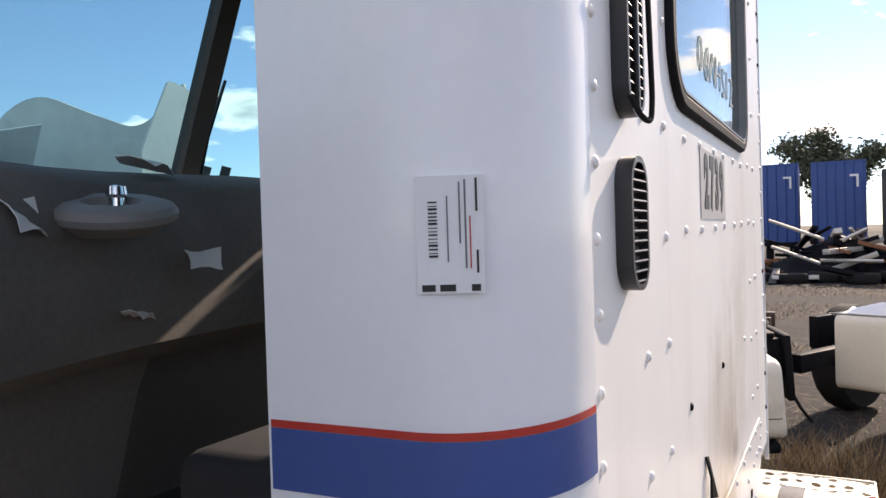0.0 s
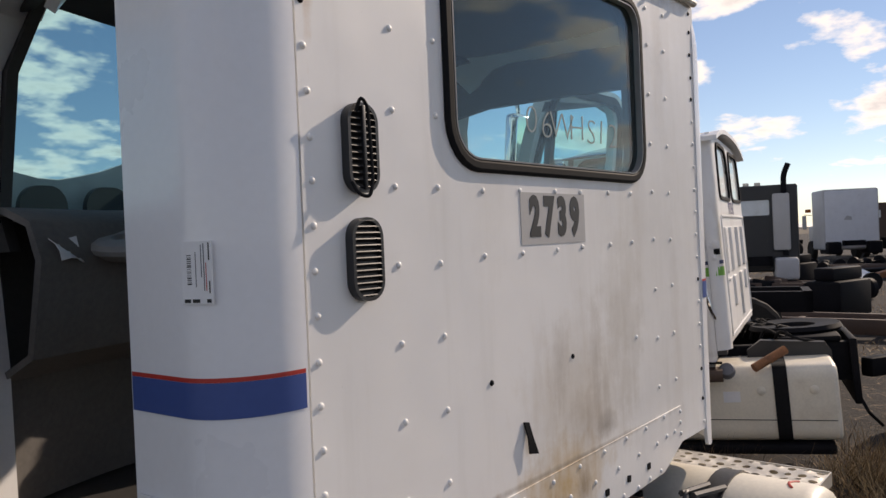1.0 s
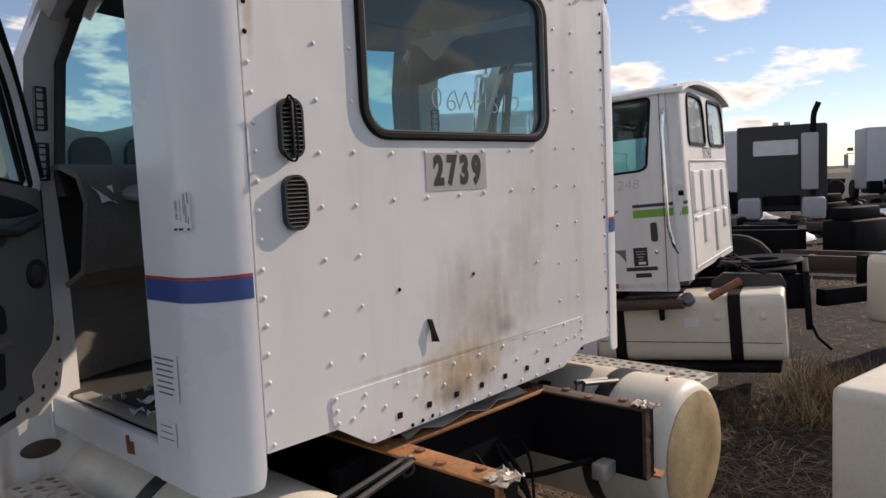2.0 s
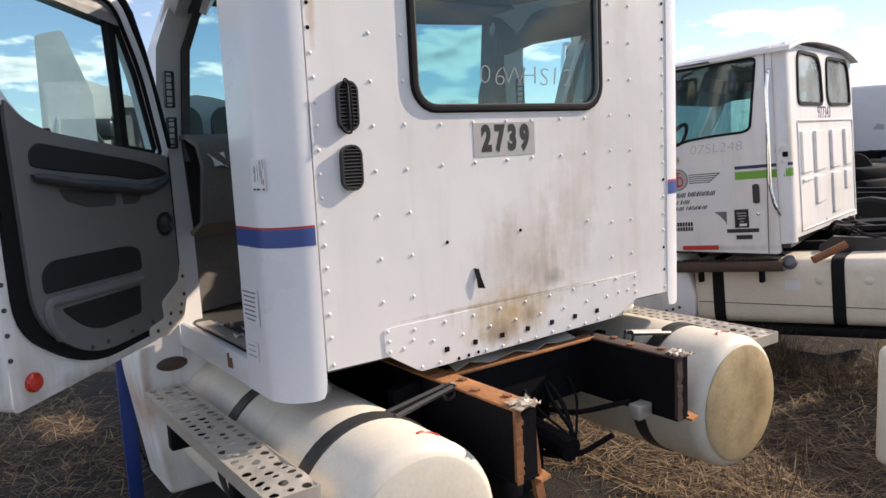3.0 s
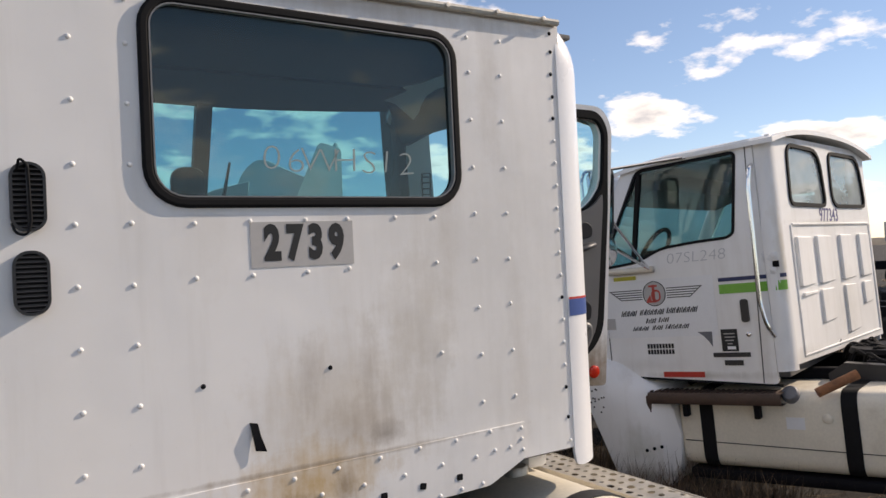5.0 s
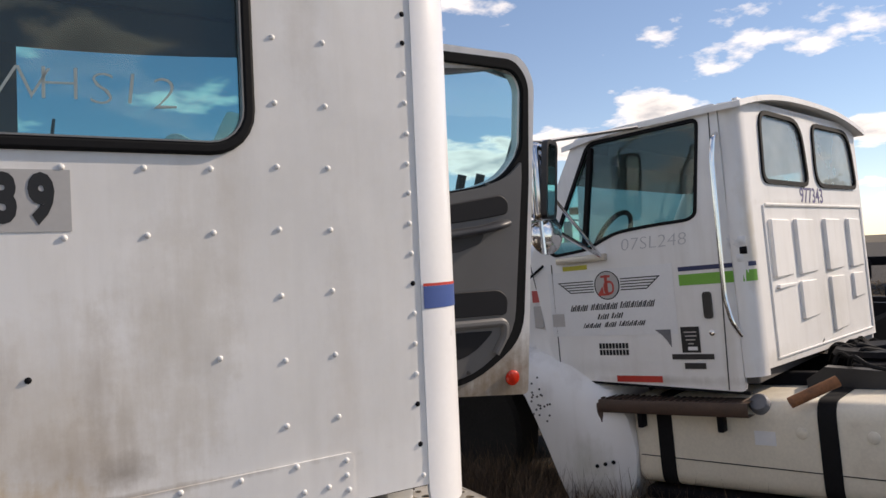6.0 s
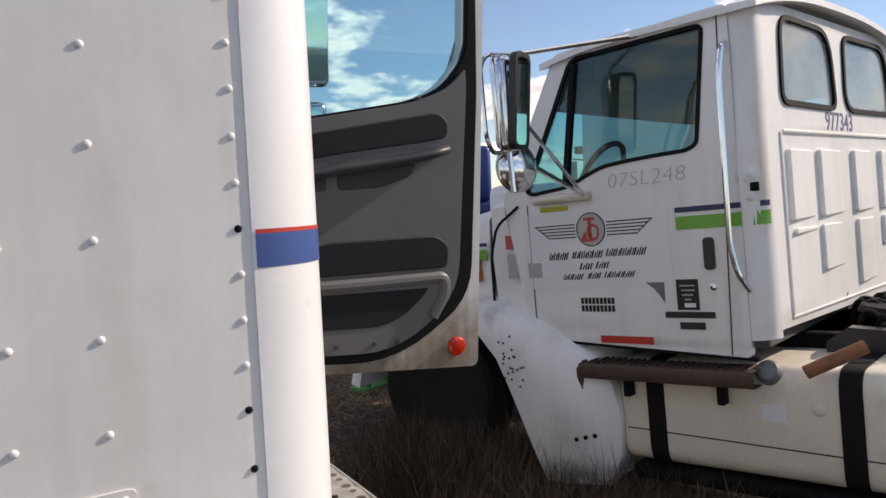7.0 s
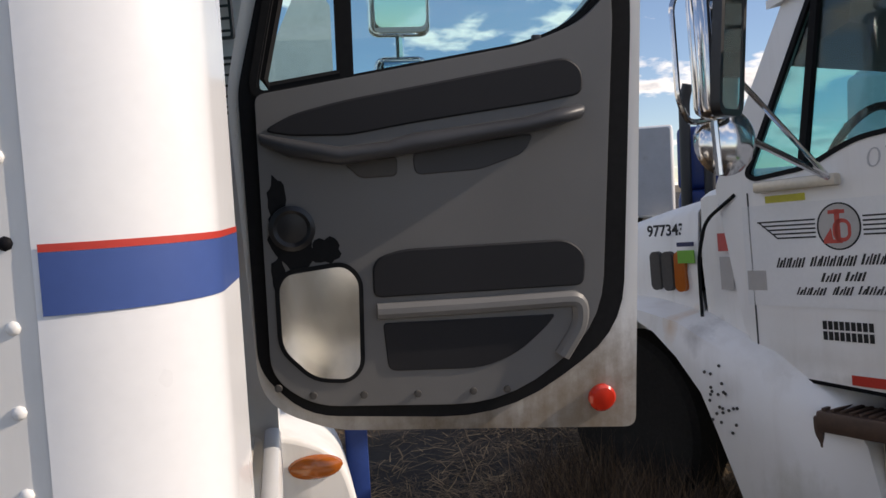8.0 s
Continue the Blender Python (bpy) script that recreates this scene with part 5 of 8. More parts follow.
FLANK = round_poly([(3.02, 1.75), (3.08, 2.68), (3.20, 2.54), (3.36, 2.42), (3.62, 2.52), (3.98, 2.68), (4.25, 2.54), (4.40, 1.80), (4.35, 1.00), (3.70, 0.85), (3.30, 1.25)], [0.05, 0.03, 0.1, 0.14, 0.14, 0.14, 0.14, 0.1, 0.1, 0.1, 0.2], 4)
for x_rear, x_front in ((2.30, 1.97), (-0.28, -0.05)):
    bm = bmesh.new()
    bm_prism(bm, FLANK, "x", 0.0, 0.018)
    bmesh.ops.triangulate(bm, faces=[f for f in bm.faces if len(f.verts) > 4])
    for v in bm.verts:
        f = (v.co.y - 3.05) / 1.0
        v.co.x += x_rear + (x_front - x_rear) * f + 0.05 * math.sin(v.co.z * 3)
    flank = part("fender_flank", bm, M_FIBRE, hood, "pale upturned fender with wheel arch", smooth=60)
    bm = bmesh.new()
    ym, xm = 3.86, x_rear + (x_front - x_rear) * 0.8
    inw = -1 if x_rear > 1 else 1
    bm_box(bm, min(xm, xm + inw * 0.3), max(xm, xm + inw * 0.3), 3.70, 3.84, 1.98, 2.14, 0.04, seg=3)
    bm_tube(bm, [(xm + inw * 0.15, 3.70, 2.05), (xm + inw * 0.2, 3.60, 1.92), (xm + inw * 0.28, 3.66, 1.72)], 0.015, 6)
    part("headlamp_housing", bm, M_PLASTIC_K, hood, "black headlamp back with loose wiring")
for sgn, outline in ((1, [(2.00, 2.25), (2.20, 2.66), (2.37, 2.62), (2.36, 1.70), (2.00, 1.70)]), (-1, [(-0.06, 2.25), (-0.20, 2.66), (-0.36, 2.62), (-0.38, 1.70), (-0.06, 1.70)])):
    bm = bmesh.new()
    bm_prism(bm, round_poly(outline, 0.03, 3), "y", 3.045, 3.062)
    part("fender_end", bm, M_FIBRE, hood, "pale pointed fender end plate")
for xc in (0.33, 0.73, 1.10, 1.50):
    bm = bmesh.new()
    bm_prism(bm, round_poly([(xc - 0.15, 1.70), (xc + 0.15, 1.70), (xc + 0.14, 2.14), (xc + 0.08, 2.22), (xc - 0.08, 2.22), (xc - 0.14, 2.14)], 0.08, 4), "y", 3.74, 3.80)
    part("lamp_recess", bm, M_CHARCOAL, hood, "dark hollow under the hood")
# hinge bar on which the hood tilts, carried by the rails' front ends
bm = bmesh.new()
bm_tube(bm, [(0.05, 3.98, 0.86), (1.78, 3.98, 0.86)], 0.045, 12)
part("hood_hinge_bar", bm, M_DARKSTEEL, cab, "dark hinge bar under the tilted hood")
# engine block behind the cowl
bm = bmesh.new()
bm_box(bm, 0.55, 1.28, 1.75, 2.75, 0.75, 1.45, 0.06)
bm_box(bm, 0.70, 1.10, 1.80, 2.70, 1.45, 1.62, 0.05)
part("engine", bm, M_DARKSTEEL, cab, "grimy engine block")
bm = bmesh.new()
bm_box(bm, -0.10, 1.93, 1.42, 1.60, 1.02, 1.90, 0.02)
part("firewall", bm, M_INSIDE, cab, "dark firewall")

# ---- inside the white day cab ----
def seat(x, y, top, label):
    root = new("cab_seat")
    root.parent = cab
    root.matrix_basis = pose(x, y, 1.07)
    root["label"] = label
    bm = bmesh.new()
    bm_box(bm, -0.24, 0.24, -0.05, 0.40, 0.16, 0.30, 0.05, seg=3)
    part("seat_cushion", bm, M_SEAT, root)
    bm = bmesh.new()
    bm_box(bm, -0.23, 0.23, -0.16, -0.03, 0.34, top - 1.07, 0.05, seg=3)
    part("seat_back", bm, M_SEAT, root)
    bm = bmesh.new()
    bm_box(bm, -0.16, 0.16, -0.04, 0.30, 0.0, 0.22, 0.02)
    part("seat_base", bm, M_INSIDE, root)


bm = bmesh.new()
bm_box(bm, 0.525, 0.625, 0.26, 0.36, 1.90, 2.085, 0.035, seg=3)
bm_box(bm, 0.55, 0.60, 0.29, 0.33, 1.40, 1.91, 0.008)
part("belt_pillar", bm, M_BLACK, cab, "black padded seat belt pillar")
seat(0.42, 0.46, 1.46, "dark grey cloth driver seat")
seat(1.42, 0.46, 1.58, "dark grey cloth passenger seat")
M_COVER = surface("grey_cover_plastic", (0.24, 0.24, 0.235), 0.55, var=0.1, bump=0.1)
# doghouse dome with a chrome knob, loose papers
bm = bmesh.new()
bm_lathe(bm, [(0.08, -0.025), (0.118, 0.0), (0.121, 0.013), (0.112, 0.026), (0.085, 0.034), (0.055, 0.032), (0.048, 0.018), (0.0, 0.016)], "z", (0, 0, 0), 32)
part("grey_cover", bm, M_COVER, cab, "flat grey plastic cover with a sunken middle", m=pose(0.195, 1.00, 1.80, 10, -8, 0))
bm = bmesh.new()
bm_lathe(bm, [(0.018, 0.0), (0.015, 0.03), (0.020, 0.036), (0.018, 0.052), (0.0, 0.056)], "z", (0.21, 1.005, 1.808), 14)
part("gear_knob", bm, M_CHROME, cab, "chrome knob")
bm = bmesh.new()
bm_box(bm, 1.00, 1.80, 1.02, 1.16, 1.50, 1.76, 0.02)
for k in range(3):
    bm_box(bm, 1.16, 1.28, 1.008, 1.02, 1.56 + 0.06 * k, 1.575 + 0.06 * k, 0.003)
part("glove_box", bm, M_PLASTIC_K, cab, "black glove box with slots")


def papers(x, y, z, w, h, tilt, turn, label):
    bm = bmesh.new()
    rows = [[(w * (i / 4 - 0.5), h * (j / 3 - 0.5), 0.012 * math.sin(i * 1.1 + j)) for j in range(4)] for i in range(5)]
    bm_loft(bm, rows)
    ob = finish("paper_sheet", bm, M_PAPER, 60, 0.002)
    ob.matrix_world = pose(x, y, z, tilt, 0, turn)
    return tagged(ob, label, "paper")


papers(0.50, 1.075, 1.71, 0.09, 0.05, 62, -12, "small white paper slip tucked on the dashboard")
papers(0.0, 0.965, 1.80, 0.09, 0.07, 55, 25, "small white tag hanging at the dashboard edge")
papers(0.52, 1.28, 1.945, 0.15, 0.10, 14, 30, "crumpled white paper lying on the dashboard")
papers(0.341, 1.11, 1.60, 0.11, 0.05, 20, 35, "creased white paper stuck in the dashboard ledge")
papers(1.30, 0.62, 1.462, 0.30, 0.18, 6, -20, "sheet of brown-white card lying on the passenger seat")
# litter on the floor by the sill
for k in range(26):
    papers(random.uniform(-0.10, 0.25), random.uniform(0.30, 0.95), 1.074 + random.uniform(0.002, 0.014), random.uniform(0.015, 0.06), random.uniform(0.01, 0.04), random.uniform(-12, 12), random.uniform(0, 180), "scrap of pale litter lying on the cab floor")
# grilles on the front pillars
for s in (-1, 1):
    for z, h in ((2.12, 0.16), (1.93, 0.14)):
        root = new("defrost_grille")
        root.parent = cab
        root.matrix_basis = pose(0.915 + s * 1.045, 1.185 - 0.02 * (z - 1.93) / 0.2, z, 4, 0, -s * 20)
        root["label"] = "black side defroster grille"
        bm = bmesh.new()
        bm_ring(bm, rrect(0, 0, 0.05, h, 0.008), rrect(0, 0, 0.036, h - 0.014, 0.005), "y", -0.012, 0.0)
        part("grille_frame", bm, M_PLASTIC_K, root)
        for k in range(5):
            bm = bmesh.new()
            bm_box(bm, -0.02, 0.02, -0.008, -0.002, -h / 2 + h * (k + 0.7) / 5.4 - 0.003, -h / 2 + h * (k + 0.7) / 5.4 + 0.003)
            part("grille_slat", bm, M_PLASTIC_K, root)

# outside mirrors carried on the open doors
def door_mirror(root, sx):
    arm = new("outside_mirror")
    arm.parent = root
    arm["label"] = "tall outside mirror with a small convex mirror below"
    bm = bmesh.new()
    bm_box(bm, min(sx * 0.30, sx * 0.46), max(sx * 0.30, sx * 0.46), 0.30, 0.37, 2.04, 2.42, 0.025, seg=3)
    part("mirror_head", bm, M_CHROME, arm)
    bm = bmesh.new()
    bm_prism(bm, rrect(sx * 0.38, 2.23, 0.13, 0.34, 0.02), "y", 0.292, 0.298)
    part("mirror_glass", bm, M_MIRROR, arm)
    bm = bmesh.new()
    bm_box(bm, min(sx * 0.31, sx * 0.45), max(sx * 0.31, sx * 0.45), 0.30, 0.36, 1.86, 1.99, 0.025, seg=3)
    part("convex_head", bm, M_CHROME, arm)
    bm = bmesh.new()
    bm_tube(bm, arc_path([(sx * 0.06, 0.06, 2.46), (sx * 0.2, 0.34, 2.48), (sx * 0.38, 0.34, 2.48), (sx * 0.38, 0.345, 1.80), (sx * 0.1, 0.08, 1.74)], 0.05), 0.012, 8)
    part("mirror_arm", bm, M_CHROME, arm)


door_mirror(door_right, 1)

# ---- the second white truck: x across, y forward from its back wall ----
T2 = pose(4.342, 0.697, -0.007, -3.5, 0, 17.5)
mate = thing("flat_back_truck", "white old truck with striped door and dented cab corner", "truck", T2)
BACK_TURN = pose(0, 0, 0, 0, 0, -4.5)  # the back wall is not square to the cab side
WINL = round_poly([(0.305, 2.02), (1.00, 2.015), (0.955, 2.42), (0.335, 2.43)], [0.07, 0.08, 0.16, 0.10], 5)
WINR = round_poly([(1.135, 2.015), (1.93, 2.02), (1.87, 2.42), (1.16, 2.42)], [0.14, 0.08, 0.16, 0.08], 5)
# back wall in three sheets round the two windows
bm = bmesh.new()
bm_ring(bm, rrect(0.575, 2.205, 0.99, 0.55, 0.002), WINL, "y", 0.0, 0.03)
bm_ring(bm, rrect(1.545, 2.205, 0.95, 0.55, 0.002), WINR, "y", 0.0, 0.03)
bm_prism(bm, [(0.08, 1.93), (0.10, 1.60), (0.10, 0.985), (2.02, 0.975), (2.02, 1.93)], "y", 0.0, 0.03)
part("back_wall", bm, M_REAR2, mate, "white cab back wall with pressed ribs", m=BACK_TURN)
for win in (WINL, WINR):
    bm = bmesh.new()
    bm_ring(bm, inset(win, -0.010), inset(win, 0.016), "y", -0.012, 0.02)
    fr = part("back_window", bm, M_BLACK, mate, "small rubber-framed rear window", m=BACK_TURN)
    bm = bmesh.new()
    bm_prism(bm, inset(win, 0.012), "y", 0.004, 0.008)
    g = part("pane", bm, M_SKYPANE, fr)
    g.visible_shadow = False
# pressed panels in two rows under a ledge: each stands proud along one edge and fades into the wall along the other
def pressed(name, x0, x1, z0, z1, proud):
    bm = bmesh.new()
    poly = round_poly([(x0, z0), (x1, z0 + 0.006), (x1, z1), (x0, z1 + 0.004)], 0.015, 3)
    bm_prism(bm, poly, "y", -proud, 0.004)
    for v in bm.verts:
        if v.co.y < 0:
            f = min(1.0, max(0.0, (v.co.x - x0 - 0.02) / (x1 - x0)))
            v.co.y = -proud * (1 - 0.8 * f)
    o = part(name, bm, M_REAR2, mate, m=BACK_TURN)
    bv = o.modifiers.new("round", "BEVEL"); bv.width, bv.segments, bv.angle_limit = 0.005, 2, radians(50)


for x0, x1 in ((0.315, 0.62), (0.69, 1.02), (1.18, 1.50), (1.63, 1.93)):
    pressed("pressed_panel", x0, x1, 1.470, 1.800, 0.022)
for x0, x1, z0 in ((0.345, 0.64, 1.405), (0.68, 0.97, 1.20), (1.19, 1.48, 1.08), (1.63, 1.88, 1.26)):
    pressed("pressed_rib", x0, x1, z0, 1.425, 0.018)
bm = bmesh.new()
bm_box(bm, 0.285, 1.95, -0.012, 0.004, 1.878, 1.896, 0.006)
part("ledge", bm, M_REAR2, mate, m=BACK_TURN)
for x, z0 in ((0.255, 1.03), (1.955, 1.02)):
    bm = bmesh.new()
    bm_box(bm, x, x + 0.016, -0.010, 0.004, z0, 1.886, 0.006)
    part("frame_rib", bm, M_REAR2, mate, m=BACK_TURN)
bm = bmesh.new()
bm_box(bm, 0.255, 1.97, -0.009, 0.004, 1.018, 1.030, 0.004)
part("frame_rib", bm, M_REAR2, mate, m=BACK_TURN)
# rounded, slightly flared corner between the side and the back
bm = bmesh.new()
rows = []
for z, flare in ((0.955, 0.0), (1.30, 0.0), (1.62, -0.004), (1.80, -0.012), (1.95, 0.006), (2.10, 0.012), (2.30, 0.012), (2.455, 0.010)):
    rows.append([(flare + 0.11 * (1 - math.sin(a)), 0.082 - 0.095 * math.cos(a) - 0.006 * (1 - math.sin(a)), z) for a in (math.pi / 2 * k / 8 for k in range(9))])
bm_loft(bm, rows)
part("cab_corner", bm, M_REAR2, mate, "white rounded cab corner, dented and yellowed", thick=0.006, offset=1.0)
# side skin with door window
SIDE = [(0.085, 0.875), (1.20, 0.93), (1.30, 1.10), (1.40, 1.70), (0.985, 2.43), (0.085, 2.46)]
DWIN = round_poly([(0.262, 1.862), (0.31, 1.838), (0.55, 1.832), (0.76, 1.815), (0.86, 1.778), (0.96, 1.733), (1.20, 1.712), (1.238, 1.735), (0.905, 2.362), (0.86, 2.385), (0.196, 2.394)], [0.03, 0.03, 0.1, 0.1, 0.05, 0.06, 0.02, 0.02, 0.04, 0.02, 0.04], 4)
def side_skin(x0, x1):
    bm = bmesh.new()
    bm_ring(bm, round_poly(SIDE, 0.03, 3), DWIN, "x", x0, x1)
    return bm


part("cab_side", side_skin(-0.0, 0.04), M_SIDE2, mate, "white cab side with door")
part("cab_side", side_skin(1.98, 2.02), M_WHITE2, mate)
bm = bmesh.new()
bm_box(bm, 1.98, 2.02, -0.14, 0.09, 0.90, 2.46)
part("cab_side", bm, M_WHITE2, mate)
bm = bmesh.new()
bm_prism(bm, inset(DWIN, -0.004), "x", 0.016, 0.020)
g = part("door_glass", bm, M_GLASS2, mate, "dusty green tinted door glass")
g.visible_shadow = False
bm = bmesh.new()
bm_prism(bm, inset(DWIN, -0.004), "x", 1.978, 1.982)
g = part("door_glass", bm, M_SCREEN, mate)
g.visible_shadow = False
# roof: a crowned sheet with its own underside
bm = bmesh.new()
rows = []
for i in range(11):
    y = -0.055 + 1.12 * i / 10
    drop = 0.05 * max(0, (i - 6) / 4) ** 2
    top = [(-0.03 + 2.10 * j / 20, y - 0.0787 * 2.1 * j / 20 * (1 - i / 10), 2.440 + 0.105 * (1 - abs(j / 10 - 1) ** 2.6) - drop) for j in range(21)]
    rows.append(top + [(x, yy, z - 0.032) for x, yy, z in reversed(top)])
made = bm_loft(bm, rows, True)
bm.faces.new(made[0][::-1]); bm.faces.new(made[-1])
part("roof", bm, M_REAR2, mate, "white crowned cab roof")
# floor, dash, windscreen
bm = bmesh.new()
bm_box(bm, 0.03, 1.97, 0.02, 1.25, 0.92, 0.97)
part("cab_floor", bm, M_INSIDE, mate)
bm = bmesh.new()
bm_box(bm, 0.04, 1.96, 1.05, 1.45, 1.2, 1.72, 0.05)
part("dashboard", bm, M_INSIDE, mate)
bm = bmesh.new()
bm_loft(bm, [[(0.04 + 1.92 * j / 12, 1.38 + 0.10 * math.sin(math.pi * j / 12), 1.69) for j in range(13)], [(0.05 + 1.90 * j / 12, 1.02 + 0.08 * math.sin(math.pi * j / 12), 2.42) for j in range(13)]])
g = part("windscreen", bm, M_SCREEN, mate, thick=0.004)
g.visible_shadow = False
# fuel tank
bm = bmesh.new()
prof = round_poly([(0.03, 0.31), (0.03, 0.83), (0.62, 0.83), (0.62, 0.31)], 0.10, 5)
bm_prism(bm, prof, "y", -0.65, 0.78)
tank2 = part("fuel_tank", bm, M_CREAM, mate, "yellowed rectangular fuel tank with black straps")
bv = tank2.modifiers.new("round", "BEVEL"); bv.width, bv.segments, bv.angle_limit = 0.03, 3, radians(50)

# ---- second truck: seals, door, hood, fender, running gear ----
bm = bmesh.new()
bm_ring(bm, [(y, z) for y, z in inset(DWIN, -0.008)], inset(DWIN, 0.011), "x", -0.005, 0.012)
part("window_seal", bm, M_BLACK, mate, "black rubber door window seal")
bm = bmesh.new()
bm_loft(bm, [[(dx, 0.99 + dy - 0.107 * k, 1.735 + 0.62 * k) for dx, dy in ((-0.004, -0.014), (-0.004, 0.014), (0.03, 0.014), (0.03, -0.014))] for k in (0, 0.5, 1.0)], True)
part("vent_divider", bm, M_BLACK, mate)
# door shut lines
bm = bmesh.new()
bm_prism(bm, [(0.170, 0.885), (0.176, 0.885), (0.132, 2.44), (0.126, 2.44)], "x", -0.0025, 0.003)
part("door_gap", bm, M_INSIDE, mate)
bm = bmesh.new()
bm_box(bm, -0.0025, 0.003, 1.235, 1.241, 0.95, 1.66)
part("door_gap", bm, M_INSIDE, mate)
bm = bmesh.new()
bm_prism(bm, [(0.06, 0.862), (1.20, 0.915), (1.20, 0.930), (0.06, 0.875)], "x", -0.003, 0.03)
part("sill_shadow_strip", bm, M_DARKSTEEL, mate)


def skin(name, mat_, y0, y1, z0, z1, label="", off=-0.0015):
    bm = bmesh.new()
    bm_box(bm, off - 0.001, off, min(y0, y1), max(y0, y1), z0, z1)
    return part(name, bm, mat_, mate, label)


skin("navy_stripe", M_NAVY, 0.085, 0.395, 1.553, 1.578)
skin("green_stripe", M_GREEN, 0.085, 0.395, 1.472, 1.534)
for z0, z1, mt in ((1.553, 1.578, M_NAVY), (1.472, 1.534, M_GREEN)):
    bm = bmesh.new()
    bm_loft(bm, [[(0.11 * (1 - math.sin(a)) - 0.0015, 0.082 - 0.097 * math.cos(a) - 0.006 * (1 - math.sin(a)), z) for a in (math.pi / 2 * (0.18 + 0.82 * k / 8) for k in range(9))] for z in (z0, z1)])
    part("corner_stripe", bm, mt, mate)
plate = skin("door_poster", M_PAPER, 0.43, 1.27, 1.20, 1.605, "white paper panel with winged emblem and lettering bars")


def bar(y0, y1, z0, z1, mt=None, lean=0.0):
    bm = bmesh.new()
    bm_prism(bm, [(y0, z0), (y1, z0), (y1 - lean, z1), (y0 - lean, z1)], "x", -0.0042, -0.0026)
    part("print_bar", bm, mt or M_INK, plate)


# winged round emblem
bm = bmesh.new()
bm_ring(bm, rrect(0.854, 1.505, 0.170, 0.176, 0.085, 8), rrect(0.854, 1.505, 0.158, 0.164, 0.079, 8), "x", -0.0042, -0.0026)
part("emblem_ring", bm, M_INK, plate)
bm = bmesh.new()
bm_prism(bm, rrect(0.854, 1.505, 0.156, 0.162, 0.078, 8), "x", -0.0036, -0.0024)
part("emblem_disc", bm, M_PLATE, plate)
M_EMBLEM = surface("red_emblem_ink", (0.55, 0.08, 0.06), 0.5, var=0.1, bump=0.0)
bm = bmesh.new()
bm_box(bm, -0.0046, -0.0037, 0.848, 0.868, 1.455, 1.568, 0.0)
bm_box(bm, -0.0046, -0.0037, 0.828, 0.892, 1.552, 1.566)
bm_box(bm, -0.0046, -0.0037, 0.842, 0.915, 1.443, 1.457)
bm_prism(bm, [(0.915, 1.457), (0.878, 1.457), (0.884, 1.500)], "x", -0.0046, -0.0037)
bm_ring(bm, rrect(0.842, 1.490, 0.070, 0.086, 0.033, 5), rrect(0.838, 1.490, 0.038, 0.056, 0.017, 5), "x", -0.0046, -0.0037)
part("emblem_mark", bm, M_EMBLEM, plate)
for k in range(5):
    z = 1.536 - 0.0165 * k
    tip = 0.345 - 0.022 * k
    bar(0.946, 0.854 + tip, z - 0.003, z + 0.003)
    bar(0.854 - tip, 0.762, z - 0.003 + 0.002, z + 0.003 + 0.002)
for s_ in (-1, 1):
    bm = bmesh.new()
    bm_prism(bm, [(0.854 + s_ * 0.345, 1.539), (0.854 + s_ * 0.337, 1.539), (0.854 + s_ * 0.249, 1.467), (0.854 + s_ * 0.257, 1.467)][::s_], "x", -0.0042, -0.0026)
    part("print_bar", bm, M_INK, plate)
for y0, y1, z0, z1 in ((1.010, 1.132, 1.355, 1.393), (0.805, 0.985, 1.359, 1.397), (0.565, 0.785, 1.364, 1.402), (0.870, 0.945, 1.300, 1.333), (0.775, 0.850, 1.304, 1.337), (0.930, 1.052, 1.249, 1.278), (0.825, 0.905, 1.252, 1.283), (0.636, 0.805, 1.256, 1.286)):
    n = max(3, int((y1 - y0) / 0.0128))
    for i in range(n):
        a, b = y0 + (y1 - y0) * i / n, y0 + (y1 - y0) * (i + (0.52, 0.66, 0.44)[i % 3]) / n
        bar(a, b, z0 - 0.001, z1 - (0.0, 0.004, 0.0, 0.010)[i % 4], lean=0.014)
for row_, z in enumerate((1.120, 1.080)):
    for i in range(9):
        y0 = 0.752 + 0.0222 * i
        bm = bmesh.new()
        bm_box(bm, -0.003, -0.001, y0, y0 + 0.016, z, z + 0.032)
        part("permit_bar", bm, M_INK, mate)
skin("black_notice", M_INK, 0.308, 0.416, 1.092, 1.238, "black notice plate with pale bars", -0.003)
for k, (a, b) in enumerate(((0.325, 0.398), (0.325, 0.392), (0.335, 0.39), (0.345, 0.378))):
    skin("notice_bar", M_PLATE, a, b, 1.205 - 0.022 * k, 1.211 - 0.022 * k, off=-0.0045)
skin("notice_letters", M_PAPER, 0.325, 0.380, 1.105, 1.125, off=-0.0045)
skin("long_plate", M_CHARCOAL, 0.236, 0.480, 1.054, 1.084, "dark narrow name plate", -0.004)
skin("short_plate", M_CHARCOAL, 0.287, 0.41, 1.000, 1.034, "", -0.004)
skin("red_reflector", M_RED, 0.553, 0.845, 0.920, 0.957, "red reflective strip", -0.003)
skin("yellow_tag", surface("yellow_tag_film", (0.55, 0.50, 0.05), 0.5, bump=0.0), 0.98, 1.155, 1.612, 1.640, "", -0.002)
skin("small_notice", M_PLATE, 1.175, 1.264, 1.262, 1.342, "", -0.002)
bm = bmesh.new()
bm_prism(bm, [(0.475, 1.226), (0.572, 1.226), (0.53, 1.195), (0.50, 1.16), (0.478, 1.123)], "x", -0.003, -0.0015)
part("torn_corner", bm, M_GREYINK, mate, "torn grey decal corner")
